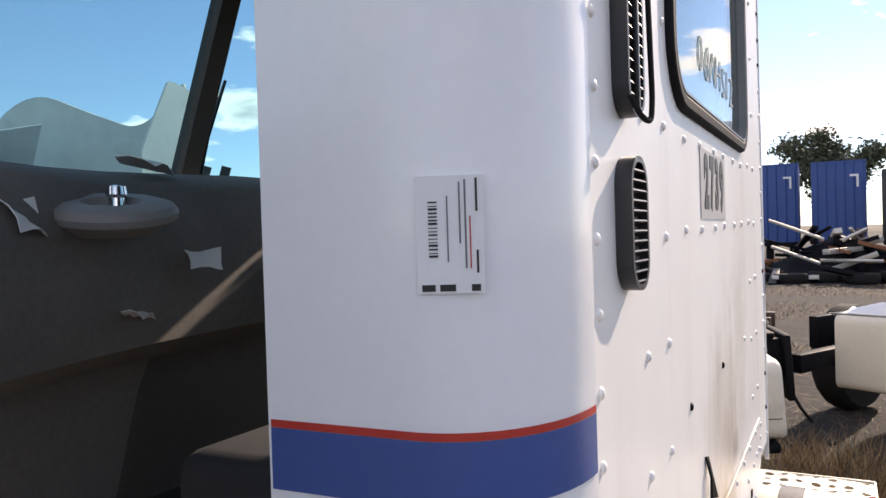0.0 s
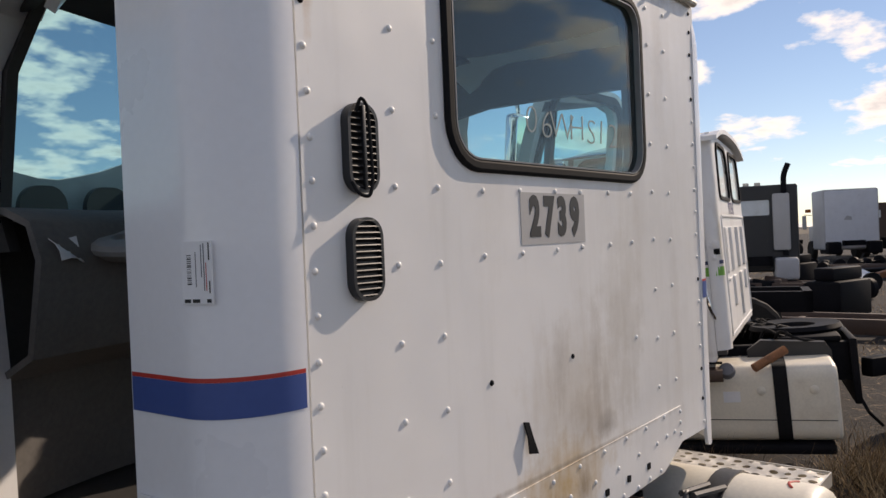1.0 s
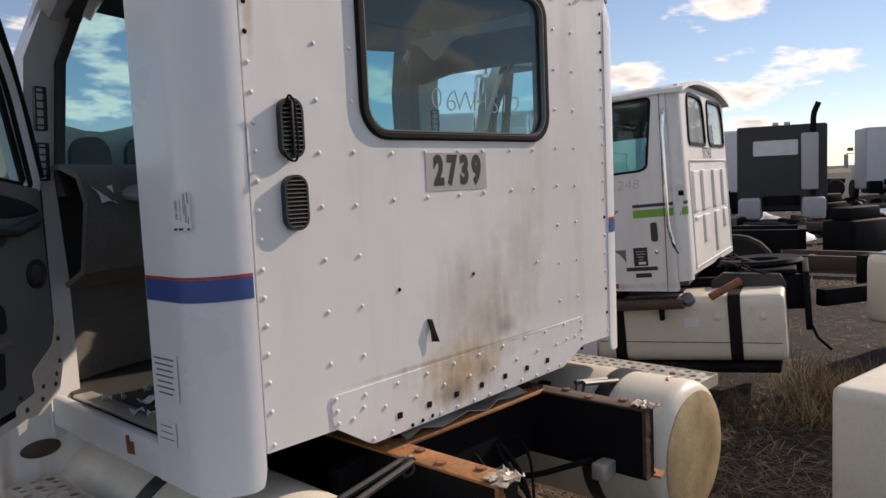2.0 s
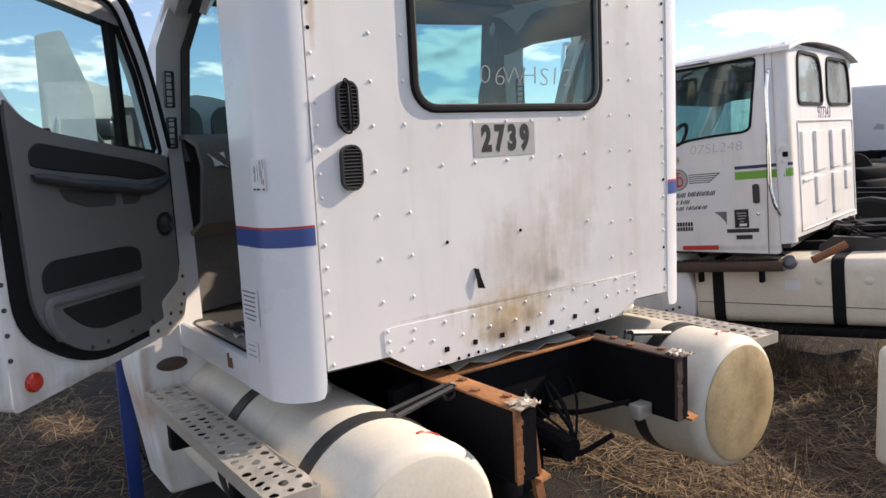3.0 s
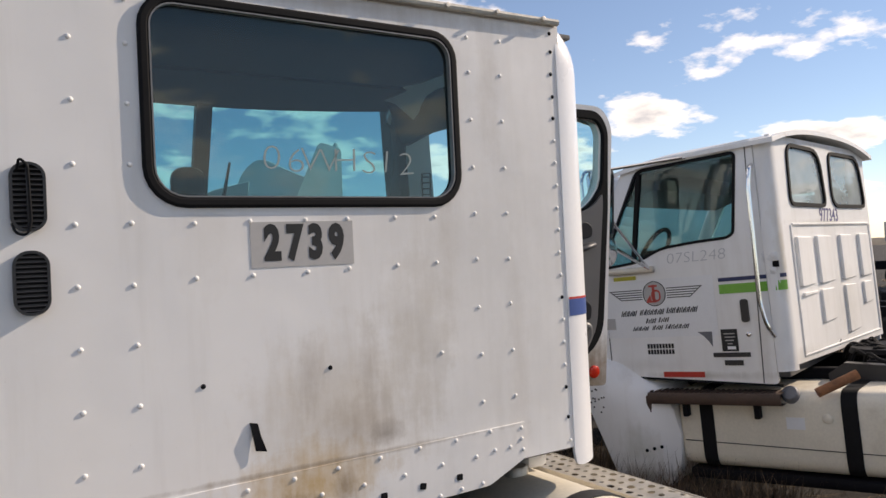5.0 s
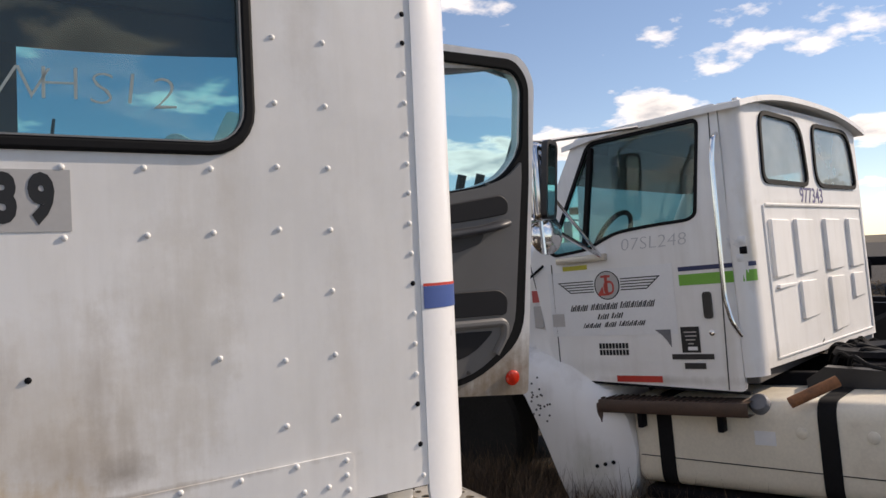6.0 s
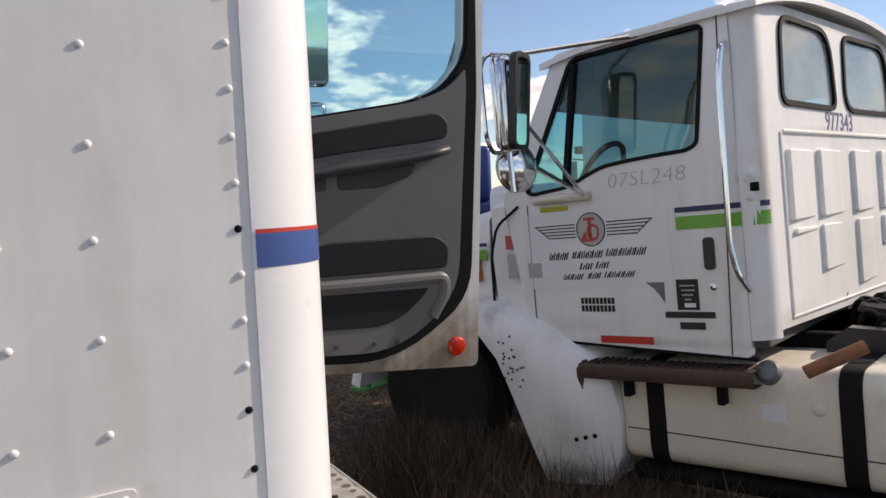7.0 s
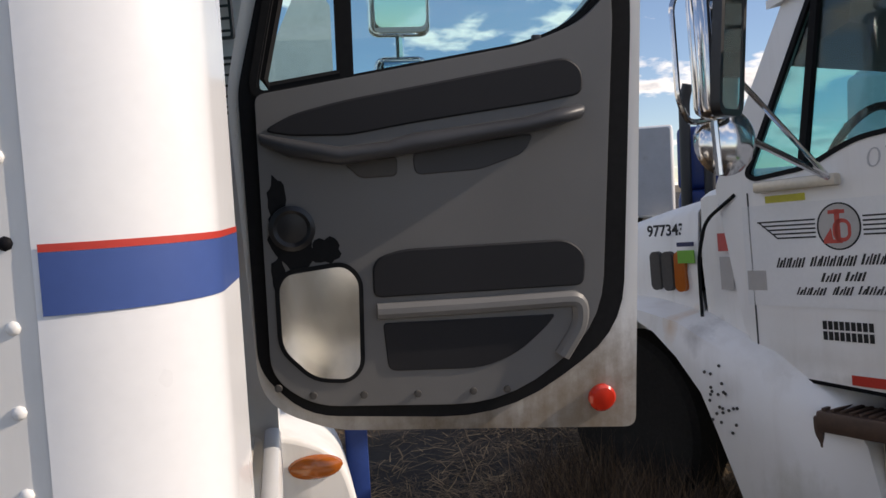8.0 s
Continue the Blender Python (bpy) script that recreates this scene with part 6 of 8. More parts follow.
text_mesh("marker_writing", "07SL248", 0.105, M_FAINT, mate, pose(-0.0025, 0.535, 1.735, 90, 0, -90), squeeze=1.15, bold=-0.0022, shear=0.12, label="faint grease marker writing on the door")
text_mesh("unit_number", "977343", 0.135, surface("faded_navy_digits", (0.10, 0.09, 0.22), 0.6, bump=0.0), mate, BACK_TURN @ pose(1.045, -0.0012, 1.948, 90, 0, 0), squeeze=1.0, bold=0.001, label="faded navy unit number")
# door handle, lock, grab bar
bm = bmesh.new()
bm_prism(bm, rrect(0.243, 1.355, 0.05, 0.15, 0.018), "x", -0.012, 0.004)
part("door_handle", bm, M_PLASTIC_K, mate, "black recessed door handle")
bm = bmesh.new()
bm_lathe(bm, [(0.016, 0.0), (0.016, -0.005), (0.010, -0.008), (0.0, -0.008)], "x", (0, 0.235, 1.20), 12)
part("door_lock", bm, M_CHROME, mate)
bm = bmesh.new()
bm_tube(bm, arc_path([(0.0, 0.10, 2.29), (-0.05, 0.10, 2.27), (-0.06, 0.115, 2.15), (-0.06, 0.125, 1.40), (-0.055, 0.10, 1.26), (0.0, 0.075, 1.18)], 0.04), 0.013, 8)
part("grab_bar", bm, M_CHROME, mate, "long chrome grab bar")
# dent behind the grab bar
for dy, dz, sc in ((0.075, 1.70, 0.07), (0.03, 1.69, 0.055), (0.06, 1.68, 0.05), (-0.0 + 0.02, 1.64, 0.04), (0.045, 1.60, 0.045)):
    bm = bmesh.new()
    bm_loft(bm, [[(0.004 - 0.012 * math.sin(math.pi * i / 5) * math.sin(math.pi * j / 5) * (1 if (i + j) % 2 else 0.3), dy + sc * (i / 5 - 0.5), dz + sc * (j / 5 - 0.5)) for j in range(6)] for i in range(6)])
    part("dent_crease", bm, M_DARKSTEEL if sc < 0.045 else M_WHITE2, mate, thick=0.001)
# cowl, hood side and fender
bm = bmesh.new()
rows = []
for y, x0, zb, zt in ((1.20, 0.0, 0.95, 1.67), (1.35, 0.02, 0.98, 1.70), (1.50, 0.05, 1.02, 1.70), (1.56, 0.07, 1.05, 1.69)):
    rows.append([(x0 + 0.02, y, zb), (x0, y, (zb + zt) / 2), (x0 + 0.02, y, zt - 0.03), (x0 + 0.08, y, zt), (1.0, y, zt + 0.04), (1.92 - x0, y, zt), (2.0 - x0, y, (zb + zt) / 2)])
bm_loft(bm, rows)
part("cowl", bm, M_SIDE2, mate, "white cowl panel", thick=0.006)
bm = bmesh.new()
rows = []
for y, x0, zb, zt in ((1.59, 0.09, 1.00, 1.66), (1.9, 0.16, 1.00, 1.62), (2.3, 0.26, 0.98, 1.56), (2.7, 0.36, 0.90, 1.44), (2.95, 0.46, 0.70, 1.25), (3.05, 0.55, 0.45, 0.90)):
    rows.append([(x0, y, zb), (x0 - 0.02, y, (zb + zt) / 2), (x0 + 0.01, y, zt - 0.06), (x0 + 0.08, y, zt), (1.0, y, zt + 0.05), (1.92 - x0, y, zt), (2.0 - x0, y, (zb + zt) / 2), (2.0 - x0, y, zb)])
bm_loft(bm, rows)
hood2 = part("hood", bm, M_SIDE2, mate, "white sloping hood with side vents", thick=0.012)
for k in range(3):
    bm = bmesh.new()
    bm_prism(bm, rrect(1.70 + 0.10 * k, 1.33, 0.065, 0.19, 0.03), "x", 0.07 + 0.023 * k, 0.10 + 0.023 * k)
    part("hood_vent" if k else "turn_lamp", bm, M_INSIDE if k else M_AMBER, hood2, "" if k else "amber side turn lamp")
text_mesh("unit_number", "977343", 0.075, M_INK, hood2, pose(0.104, 1.80, 1.525, 90, 0, -77), squeeze=0.9, bold=0.002)
bm = bmesh.new()
bm_box(bm, 0.064, 0.068, 1.60, 1.70, 1.448, 1.468)
part("navy_stripe", bm, M_NAVY, hood2)
bm = bmesh.new()
bm_box(bm, 0.064, 0.068, 1.60, 1.70, 1.37, 1.43)
part("green_stripe", bm, M_GREEN, hood2)
# fender: an arch round the wheel with a long tail behind it
bm = bmesh.new()
WY, WZ = 2.02, 0.48
rows = [(1.21, 0.16), (1.265, 0.32), (1.32, 0.50), (1.38, 0.67), (1.45, 0.83), (1.58, 0.97), (1.72, 1.07), (1.88, 1.13), (2.10, 1.13), (2.32, 1.07), (2.50, 0.93), (2.64, 0.74), (2.70, 0.55)]
outer = [(0.86, 0.18), (0.775, 0.36), (0.755, 0.54), (0.79, 0.72), (0.90, 0.87), (1.14, 1.03), (1.50, 1.15), (1.88, 1.19), (2.12, 1.19), (2.36, 1.13), (2.58, 1.0), (2.76, 0.80), (2.85, 0.58)]
sec = []
for i, ((iy, iz), (oy, oz)) in enumerate(zip(rows, outer)):
    flare = 0.06 * math.sin(math.pi * min(1, i / 8))
    sec.append([(0.40, oy, oz + 0.01), (0.20, oy + 0.01, oz), (0.03 - flare * 0.5, oy + 0.02, oz - 0.02), (-0.05 - flare, (oy * 0.6 + iy * 0.4), (oz * 0.6 + iz * 0.4)), (-0.06 - flare, iy, iz), (-0.03 - flare, iy + 0.01, iz), (0.30, iy, iz + 0.03)])
bm_loft(bm, sec)
fender = part("front_fender", bm, M_SIDE2, mate, "white plastic front fender, dirty and drilled with holes", thick=0.008, offset=0)
for k in range(22):
    bm = bmesh.new()
    yy, zz = 1.345 + random.gauss(0, 0.035), 0.80 + random.gauss(0, 0.07)
    bm_lathe(bm, [(0.007, 0.0), (0.007, -0.004), (0.0, -0.0045)], "x", (-0.121, yy + 0.22 * (zz - 0.8), zz), 7)
    part("drill_hole", bm, M_INSIDE, fender)
for k in range(3):
    bm = bmesh.new()
    bm_lathe(bm, [(0.012, 0.0), (0.012, -0.008), (0.0, -0.010)], "x", (-0.085, 0.990 - 0.056 * k, 0.420 + 0.016 * k), 8)
    part("fender_bolt", bm, M_DARKSTEEL, fender)
# hood tether and latch at the cowl joint
bm = bmesh.new()
bm_tube(bm, arc_path([(0.0, 1.30, 1.66), (-0.03, 1.44, 1.56), (-0.02, 1.50, 1.40), (0.02, 1.54, 1.15), (-0.02, 1.50, 1.02)], 0.05), 0.008, 7)
bm_tube(bm, arc_path([(-0.02, 1.52, 1.02), (-0.08, 1.35, 0.98), (-0.03, 1.05, 0.90)], 0.05), 0.005, 6)
part("hood_cable", bm, M_BLACK, mate, "black hanging hood cable")
bm = bmesh.new()
bm_box(bm, -0.06, 0.05, 1.42, 1.54, 0.98, 1.08, 0.03)
part("hood_latch", bm, M_BLACK, mate, "black rubber hood latch")
skin("red_sticker", surface("red_white_sticker", (0.55, 0.10, 0.09), 0.5, bump=0.0), 1.355, 1.415, 1.425, 1.502, "", 0.010)
skin("pale_sticker", M_PLATE, 1.345, 1.41, 1.26, 1.40, "", 0.008)
# wheel
w2 = new("front_wheel")
w2.parent = mate
w2.matrix_basis = pose(0.17, WY + 0.08, 0.56)
bm = bmesh.new()
bm_lathe(bm, [(0.29, -0.12), (0.40, -0.135), (0.43, -0.13), (0.455, -0.10), (0.46, 0.0), (0.455, 0.10), (0.43, 0.13), (0.40, 0.135), (0.29, 0.12)], "x", (0, 0, 0), 36)
part("tyre", bm, M_TYRE, w2, "dark worn front tyre")
bm = bmesh.new()
bm_lathe(bm, [(0.29, -0.11), (0.26, -0.02), (0.15, -0.05), (0.08, -0.10), (0.0, -0.11)], "x", (0, 0, 0), 24)
part("rim", bm, M_DARKSTEEL, w2)
copy_thing(w2, pose(1.83, WY + 0.08, 0.56))
# tank dressing: straps, cap, seam, plug, sticker, brown pipe and running board
for y in (-0.297, 0.583):
    bm = bmesh.new()
    bm_ring(bm, inset(round_poly([(0.03, 0.31), (0.03, 0.83), (0.62, 0.83), (0.62, 0.31)], 0.10, 5), -0.007), inset(round_poly([(0.03, 0.31), (0.03, 0.83), (0.62, 0.83), (0.62, 0.31)], 0.10, 5), -0.001), "y", y - 0.045, y + 0.045)
    part("tank_strap", bm, M_BLACK, tank2, "black tank strap")
bm = bmesh.new()
bm_prism(bm, [(-0.62, 0.455), (0.75, 0.482), (0.75, 0.487), (-0.62, 0.460)], "x", 0.0275, 0.032)
part("tank_seam", bm, M_DARKSTEEL, tank2)
bm = bmesh.new()
bm_lathe(bm, [(0.055, 0.0), (0.055, -0.045), (0.045, -0.06), (0.0, -0.062)], "x", (0, 0, 0), 20)
part("filler_cap", bm, M_GREYINK, tank2, "dark grey filler cap", m=pose(0.070, 0.035, 0.790, 0, 35, 0))
for y in (-0.17, -0.50):
    bm = bmesh.new()
    bm_lathe(bm, [(0.03, 0.0), (0.03, -0.008), (0.018, -0.014), (0.0, -0.014)], "x", (0.031, y, 0.665), 14)
    part("tank_plug", bm, M_CREAM, tank2)
bm = bmesh.new()
bm_box(bm, 0.0275, 0.031, -0.035, 0.075, 0.590, 0.665)
part("torn_sticker", bm, M_PAPER, tank2, "torn white sticker")
bm = bmesh.new()
bm_tube(bm, [(-0.02, -0.14, 0.83), (0.10, -0.35, 0.93)], 0.030, 14)
part("copper_pipe", bm, M_RUST, mate, "loose rusty brown pipe end")
bm = bmesh.new()
bm_loft(bm, [[(a, y, z + b) for a, b in ((-0.075, 0.030), (-0.07, 0.038), (0.10, 0.038), (0.10, -0.038), (-0.07, -0.038), (-0.075, -0.030))] for y, z in ((0.06, 0.790), (0.08, 0.790), (0.40, 0.786), (0.95, 0.782))], True)
bm_box(bm, -0.07, 0.05, 0.935, 0.972, 0.675, 0.800, 0.01)
part("running_board", bm, M_BROWN, mate, "rusty brown running board")
for k in range(24):
    bm = bmesh.new()
    yk = 0.05 + 0.036 * k
    bm_box(bm, -0.055, 0.08, yk + 0.05, yk + 0.064, 0.820, 0.831, 0.002)
    part("tread_rib", bm, M_BROWN, mate)
for y in (0.69, 0.215):
    bm = bmesh.new()
    bm_box(bm, -0.035, 0.03, y, y + 0.036, 0.655, 0.76, 0.008)
    part("board_bracket", bm, M_DARKSTEEL, mate)
bm = bmesh.new()
bm_box(bm, 0.02, 0.60, -0.60, 0.74, 0.23, 0.30, 0.02)
part("tank_cradle", bm, M_DARKSTEEL, mate, "dark tank cradle")
# frame, fifth wheel, spring stack behind the cab
for x in (0.57, 1.36):
    bm = bmesh.new()
    bm_box(bm, x, x + 0.08, -0.78, 2.8, 0.62, 0.90, 0.006)
    part("frame_rail", bm, M_DARKSTEEL, mate, "dark grimy frame rail")
bm = bmesh.new()
bm_prism(bm, [(-0.66, 0.86), (-0.62, 0.92), (-0.20, 0.95), (-0.10, 0.88), (-0.10, 0.80), (-0.66, 0.80)], "x", 0.45, 0.53)
part("side_plate", bm, M_CHARCOAL, mate, "dark grey side plate")
bm = bmesh.new()
bm_box(bm, 0.55, 1.45, -0.74, -0.30, 0.90, 0.95, 0.02)
bm_lathe(bm, [(0.32, 0.95), (0.34, 0.97), (0.32, 1.0), (0.15, 0.99), (0.14, 0.96)], "z", (1.0, -0.46, 0), 28)
part("fifth_wheel", bm, M_DARKSTEEL, mate, "greasy fifth wheel plate")
bm = bmesh.new()
bm_box(bm, 0.50, 1.50, -0.83, -0.78, 0.46, 0.93, 0.01)
part("frame_end_plate", bm, M_DARKSTEEL, mate, "dark plate closing the frame's end")
bm = bmesh.new()
bm_tube(bm, [(0.55, -0.80, 0.55), (0.50, -0.86, 0.40), (0.62, -0.95, 0.28)], 0.012, 7)
part("hanging_hose", bm, M_BLACK, mate, "hanging black hose")
for k in range(14):
    bm = bmesh.new()
    y0, x0 = random.uniform(-0.30, -0.05), random.uniform(0.5, 1.4)
    bm_tube(bm, arc_path([(x0, y0, 0.90), (x0 + random.uniform(-0.1, 0.1), y0 - 0.05, 1.02), (x0 + random.uniform(-0.2, 0.2), y0 - 0.15, 0.96), (x0 + random.uniform(-0.2, 0.2), y0 - 0.3, 0.91)], 0.06), 0.012, 6)
    part("air_line", bm, M_BLACK, mate, "tangled air line")
bm = bmesh.new()
bm_tube(bm, [(1.0, -0.05, 0.97), (0.95, -0.06, 1.03), (1.03, -0.06, 1.07)], 0.02, 8)
bm_tube(bm, [(0.92, -0.06, 1.00), (1.08, -0.06, 1.01)], 0.012, 8)
part("air_coupling", bm, M_CHROME, mate, "metal air coupling")
# mirror with tripod arms, convex mirror
mir = new("outside_mirror")
mir.parent = mate
mir["label"] = "chrome backed tall mirror on tripod arms with round mirror below"
MIRROR_TURN = pose(-0.50, 0.95, -0.04, 0, 0, 12)
bm = bmesh.new()
bm_box(bm, -0.085, 0.085, -0.05, 0.05, 1.95, 2.40, 0.045, m=MIRROR_TURN, seg=3)
part("mirror_head", bm, M_CHROME, mir)
bm = bmesh.new()
bm_prism(bm, rrect(0, 2.175, 0.13, 0.40, 0.03), "y", -0.060, -0.053)
for v in bm.verts:
    v.co = MIRROR_TURN @ Vector((v.co.x, v.co.y - 0.11 * (v.co.z - 2.0), v.co.z))
part("mirror_glass", bm, M_MIRROR, mir)
bm = bmesh.new()
bm_ring(bm, rrect(0, 2.175, 0.168, 0.445, 0.045), rrect(0, 2.175, 0.13, 0.40, 0.03), "y", -0.064, -0.03)
for v in bm.verts:
    v.co = MIRROR_TURN @ Vector((v.co.x, v.co.y - 0.11 * (v.co.z - 2.0), v.co.z))
part("mirror_bezel", bm, M_PLASTIC_K, mir)
bm = bmesh.new()
bm_tube(bm, arc_path([(0.02, 0.50, 2.42), (-0.42, 0.93, 2.37), (-0.60, 0.97, 2.36), (-0.64, 0.98, 2.30), (-0.64, 0.98, 1.98), (-0.60, 0.98, 1.90), (-0.47, 0.97, 1.92)], 0.04), 0.011, 8)
bm_tube(bm, [(-0.45, 0.97, 2.14), (-0.02, 0.87, 1.69)], 0.010, 8)
bm_tube(bm, [(-0.45, 0.98, 1.90), (-0.02, 0.85, 1.675)], 0.013, 8)
bm_tube(bm, [(-0.49, 0.97, 1.96), (-0.48, 0.97, 1.72)], 0.016, 8)
part("mirror_arm", bm, M_CHROME, mir)
bm = bmesh.new()
bm_box(bm, -0.045, 0.0, 0.83, 1.18, 1.655, 1.700, 0.01)
part("arm_foot", bm, M_ALU, mir)
bm = bmesh.new()
bm_lathe(bm, [(0.0, -0.030), (0.06, -0.024), (0.105, -0.010), (0.122, 0.008), (0.095, 0.045), (0.0, 0.07)], "y", (0, 0, 0), 28)
for v in bm.verts:
    v.co = pose(-0.43, 0.97, 1.838, 0, 0, -18) @ v.co
part("round_mirror", bm, M_CHROME, mir)
# steering wheel and seats
sw = new("steering_wheel")
sw.parent = mate
sw.matrix_basis = pose(0.48, 1.04, 1.80, -58, 0, 0)
bm = bmesh.new()
bm_tube(bm, [(0.20 * math.cos(a), 0.20 * math.sin(a), 0) for a in (2 * math.pi * k / 28 for k in range(29))], 0.017, 8, cap=False)
bm_box(bm, -0.195, 0.195, -0.02, 0.02, -0.012, 0.006)
part("rim", bm, M_BLACK, sw)
for x in (0.48, 1.45):
    bm = bmesh.new()
    bm_box(bm, x - 0.24, x + 0.24, 0.18, 0.30, 1.3, 1.78 if x < 1 else 1.74, 0.05, seg=3)
    bm_box(bm, x - 0.24, x + 0.24, 0.2, 0.7, 1.25, 1.40, 0.05, seg=3)
    part("cab_seat", bm, M_SEAT, mate)
bm = bmesh.new()
bm_box(bm, 0.06, 1.94, 0.05, 1.0, 2.36, 2.44, 0.02)
bm_box(bm, 1.90, 1.955, 0.05, 1.05, 2.20, 2.38, 0.02)
part("headliner", bm, M_INSIDE, mate)
bm = bmesh.new()
bm_loft(bm, [[(x, 0.78, 2.36), (x, 0.80, 2.24), (x, 1.06, 2.16), (x, 1.15, 2.17), (x, 1.03, 2.37)] for x in (0.06, 1.94)], True)
bm.faces.ensure_lookup_table()
part("visor_band", bm, M_INSIDE, mate, "dark folded sun visors")
bm = bmesh.new()
bm_box(bm, 0.50, 1.50, 1.60, 2.85, 0.62, 1.30, 0.05)
part("engine", bm, M_DARKSTEEL, mate)

# ---- loose tank beside the walk ----
spare = thing("spare_fuel_tank", "cream rectangular truck fuel tank set on timber blocks", "fuel tank", pose(2.07, -0.87, 0, 0, 0, -8))
bm = bmesh.new()
bm_prism(bm, round_poly([(0.0, 0.38), (0.0, 0.90), (0.58, 0.90), (0.58, 0.38)], 0.05, 4), "y", -1.35, 0.0)
body = part("tank_body", bm, M_CREAM, spare)
bv = body.modifiers.new("round", "BEVEL"); bv.width, bv.segments, bv.angle_limit = 0.03, 3, radians(50)
for y in (-1.15, -0.35):
    bm = bmesh.new()
    bm_box(bm, 0.02, 0.56, y, y + 0.16, -0.05, 0.38, 0.01)
    part("timber_block", bm, M_WOOD, spare, "weathered timber block")

# ---- far trucks ----
# opaque pale colour stands in for daylight seen through the far windows
M_PALEPANE = surface("daylight_pale_pane", (0.62, 0.66, 0.68), 0.15, var=0.1, bump=0.0, dirt=(0.4, 0.4, 0.4), dirt_amount=0.4)
def far_truck(name, label, m, cab_mat, wide, high, deep, back_mat, window, stack, sleeper, low_mat, rear=True):
    root = thing(name, label, "truck", m, "trucks in the yard")
    z0 = 1.0 if rear else 0.55
    bm = bmesh.new()
    bm_box(bm, -wide / 2, wide / 2, 0, deep, z0, high, 0.10 if sleeper else 0.06, seg=3)
    part("cab", bm, cab_mat, root)
    bm = bmesh.new()
    if window:
        bm_ring(bm, rrect(0, (z0 + high) / 2, wide - 0.1, high - z0 - 0.1, 0.06), rrect(-0.15, high - 0.62, wide * 0.5, 0.42, 0.04), "y", -0.02, 0.0)
    else:
        bm_prism(bm, rrect(0, (z0 + high) / 2, wide - 0.14, high - z0 - 0.16, 0.10), "y", -0.02, 0.0)
    part("back_wall", bm, back_mat, root)
    if window:
        bm = bmesh.new()
        bm_prism(bm, rrect(-0.15, high - 0.62, wide * 0.5, 0.42, 0.04), "y", -0.008, -0.004)
        part("back_window", bm, M_PALEPANE, root, "back window painted pale for the daylight seen through it")
    bm = bmesh.new()
    bm_box(bm, -wide * 0.42, wide * 0.42, deep, deep + 1.5, 0.7, 1.75, 0.12, seg=3)
    part("hood", bm, cab_mat, root)
    bm = bmesh.new()
    back_end = -2.4 if rear else -0.5
    bm_box(bm, -0.45, -0.35, back_end, deep + 1.2, 0.75, 1.0)
    bm_box(bm, 0.35, 0.45, back_end, deep + 1.2, 0.75, 1.0)
    bm_box(bm, -0.45, 0.45, back_end, back_end + 0.1, 0.75, 1.0)
    part("frame", bm, M_DARKSTEEL, root)
    for x in (-wide / 2 + 0.05, wide / 2 - 0.65):
        bm = bmesh.new()
        bm_box(bm, x, x + 0.6, -0.5, 1.0, 0.35, 0.95, 0.08, seg=3)
        part("fuel_tank", bm, low_mat, root)
    for x in (-wide / 2 + 0.2, wide / 2 - 0.2):
        for y in ((deep + 0.8, -1.6) if rear else (deep + 0.8,)):
            bm = bmesh.new()
            bm_lathe(bm, [(0.25, -0.13), (0.46, -0.14), (0.50, -0.09), (0.50, 0.09), (0.46, 0.14), (0.25, 0.13)], "x", (x, y, 0.48), 20)
            part("wheel", bm, M_TYRE, root)
    if stack:
        bm = bmesh.new()
        bm_tube(bm, arc_path([(wide / 2 - 0.35, -0.12, 1.0), (wide / 2 - 0.35, -0.12, high + 0.25), (wide / 2 - 0.22, -0.12, high + 0.55)], 0.15), 0.075, 10)
        part("exhaust_stack", bm, M_DARKSTEEL, root, "bent exhaust stack")
        bm = bmesh.new()
        bm_box(bm, wide / 2 - 0.65, wide / 2 - 0.22, -0.22, -0.02, 1.15, high - 0.25, 0.05)
        part("stack_guard", bm, M_PLATE, root, "pale stack heat guard")
        for x in (-0.15, 0.15):
            bm = bmesh.new()
            bm_box(bm, x - 0.08, x + 0.08, 0.3, 0.5, high, high + 0.10, 0.02)
            part("roof_lamp", bm, M_ALU, root)
    if sleeper:
        bm = bmesh.new()
        bm_prism(bm, [(-0.35, high - 1.50), (0.02, high - 1.52), (0.0, high - 1.36), (-0.2, high - 1.30)], "y", -0.03, -0.015)
        part("worn_patch", bm, M_PLATE, root)
        bm = bmesh.new()
        bm_tube(bm, [(-wide / 2, deep, 2.3), (-wide / 2 - 0.35, deep + 0.1, 2.35)], 0.02, 6)
        bm_box(bm, -wide / 2 - 0.45, -wide / 2 - 0.25, deep, deep + 0.1, 1.6, 2.3, 0.02)
        part("side_mirror", bm, M_PLATE, root)
        bm = bmesh.new()
        bm_box(bm, -wide / 2 - 0.30, -wide / 2 - 0.05, deep - 0.1, deep + 0.1, 2.45, 2.62, 0.02)
        part("marker_lamp", bm, M_AMBER, root)
    return root


M_PALECAB = surface("weathered_pale_paint", (0.74, 0.74, 0.75), 0.5, var=0.06, bump=0.05, dirt=(0.4, 0.36, 0.3), dirt_amount=0.35)
M_GREYCAB = surface("weathered_grey_paint", (0.42, 0.42, 0.43), 0.5, var=0.1, bump=0.05, dirt=(0.25, 0.22, 0.18), dirt_amount=0.4)
far_truck("dark_bobtail_truck", "black truck with pale stack guard and bent exhaust", pose(20.65, 5.57, 0, 0, 0, -72), M_CHARCOAL, 2.3, 2.95, 1.4, M_CHARCOAL, True, True, False, M_GREYCAB, False)
far_truck("grey_sleeper_truck", "weathered grey sleeper truck without trailer", pose(39.7, 6.8, 0, 0, 0, -62), M_GREYCAB, 2.5, 3.5, 2.0, M_PALECAB, False, False, True, M_DARKSTEEL, False)
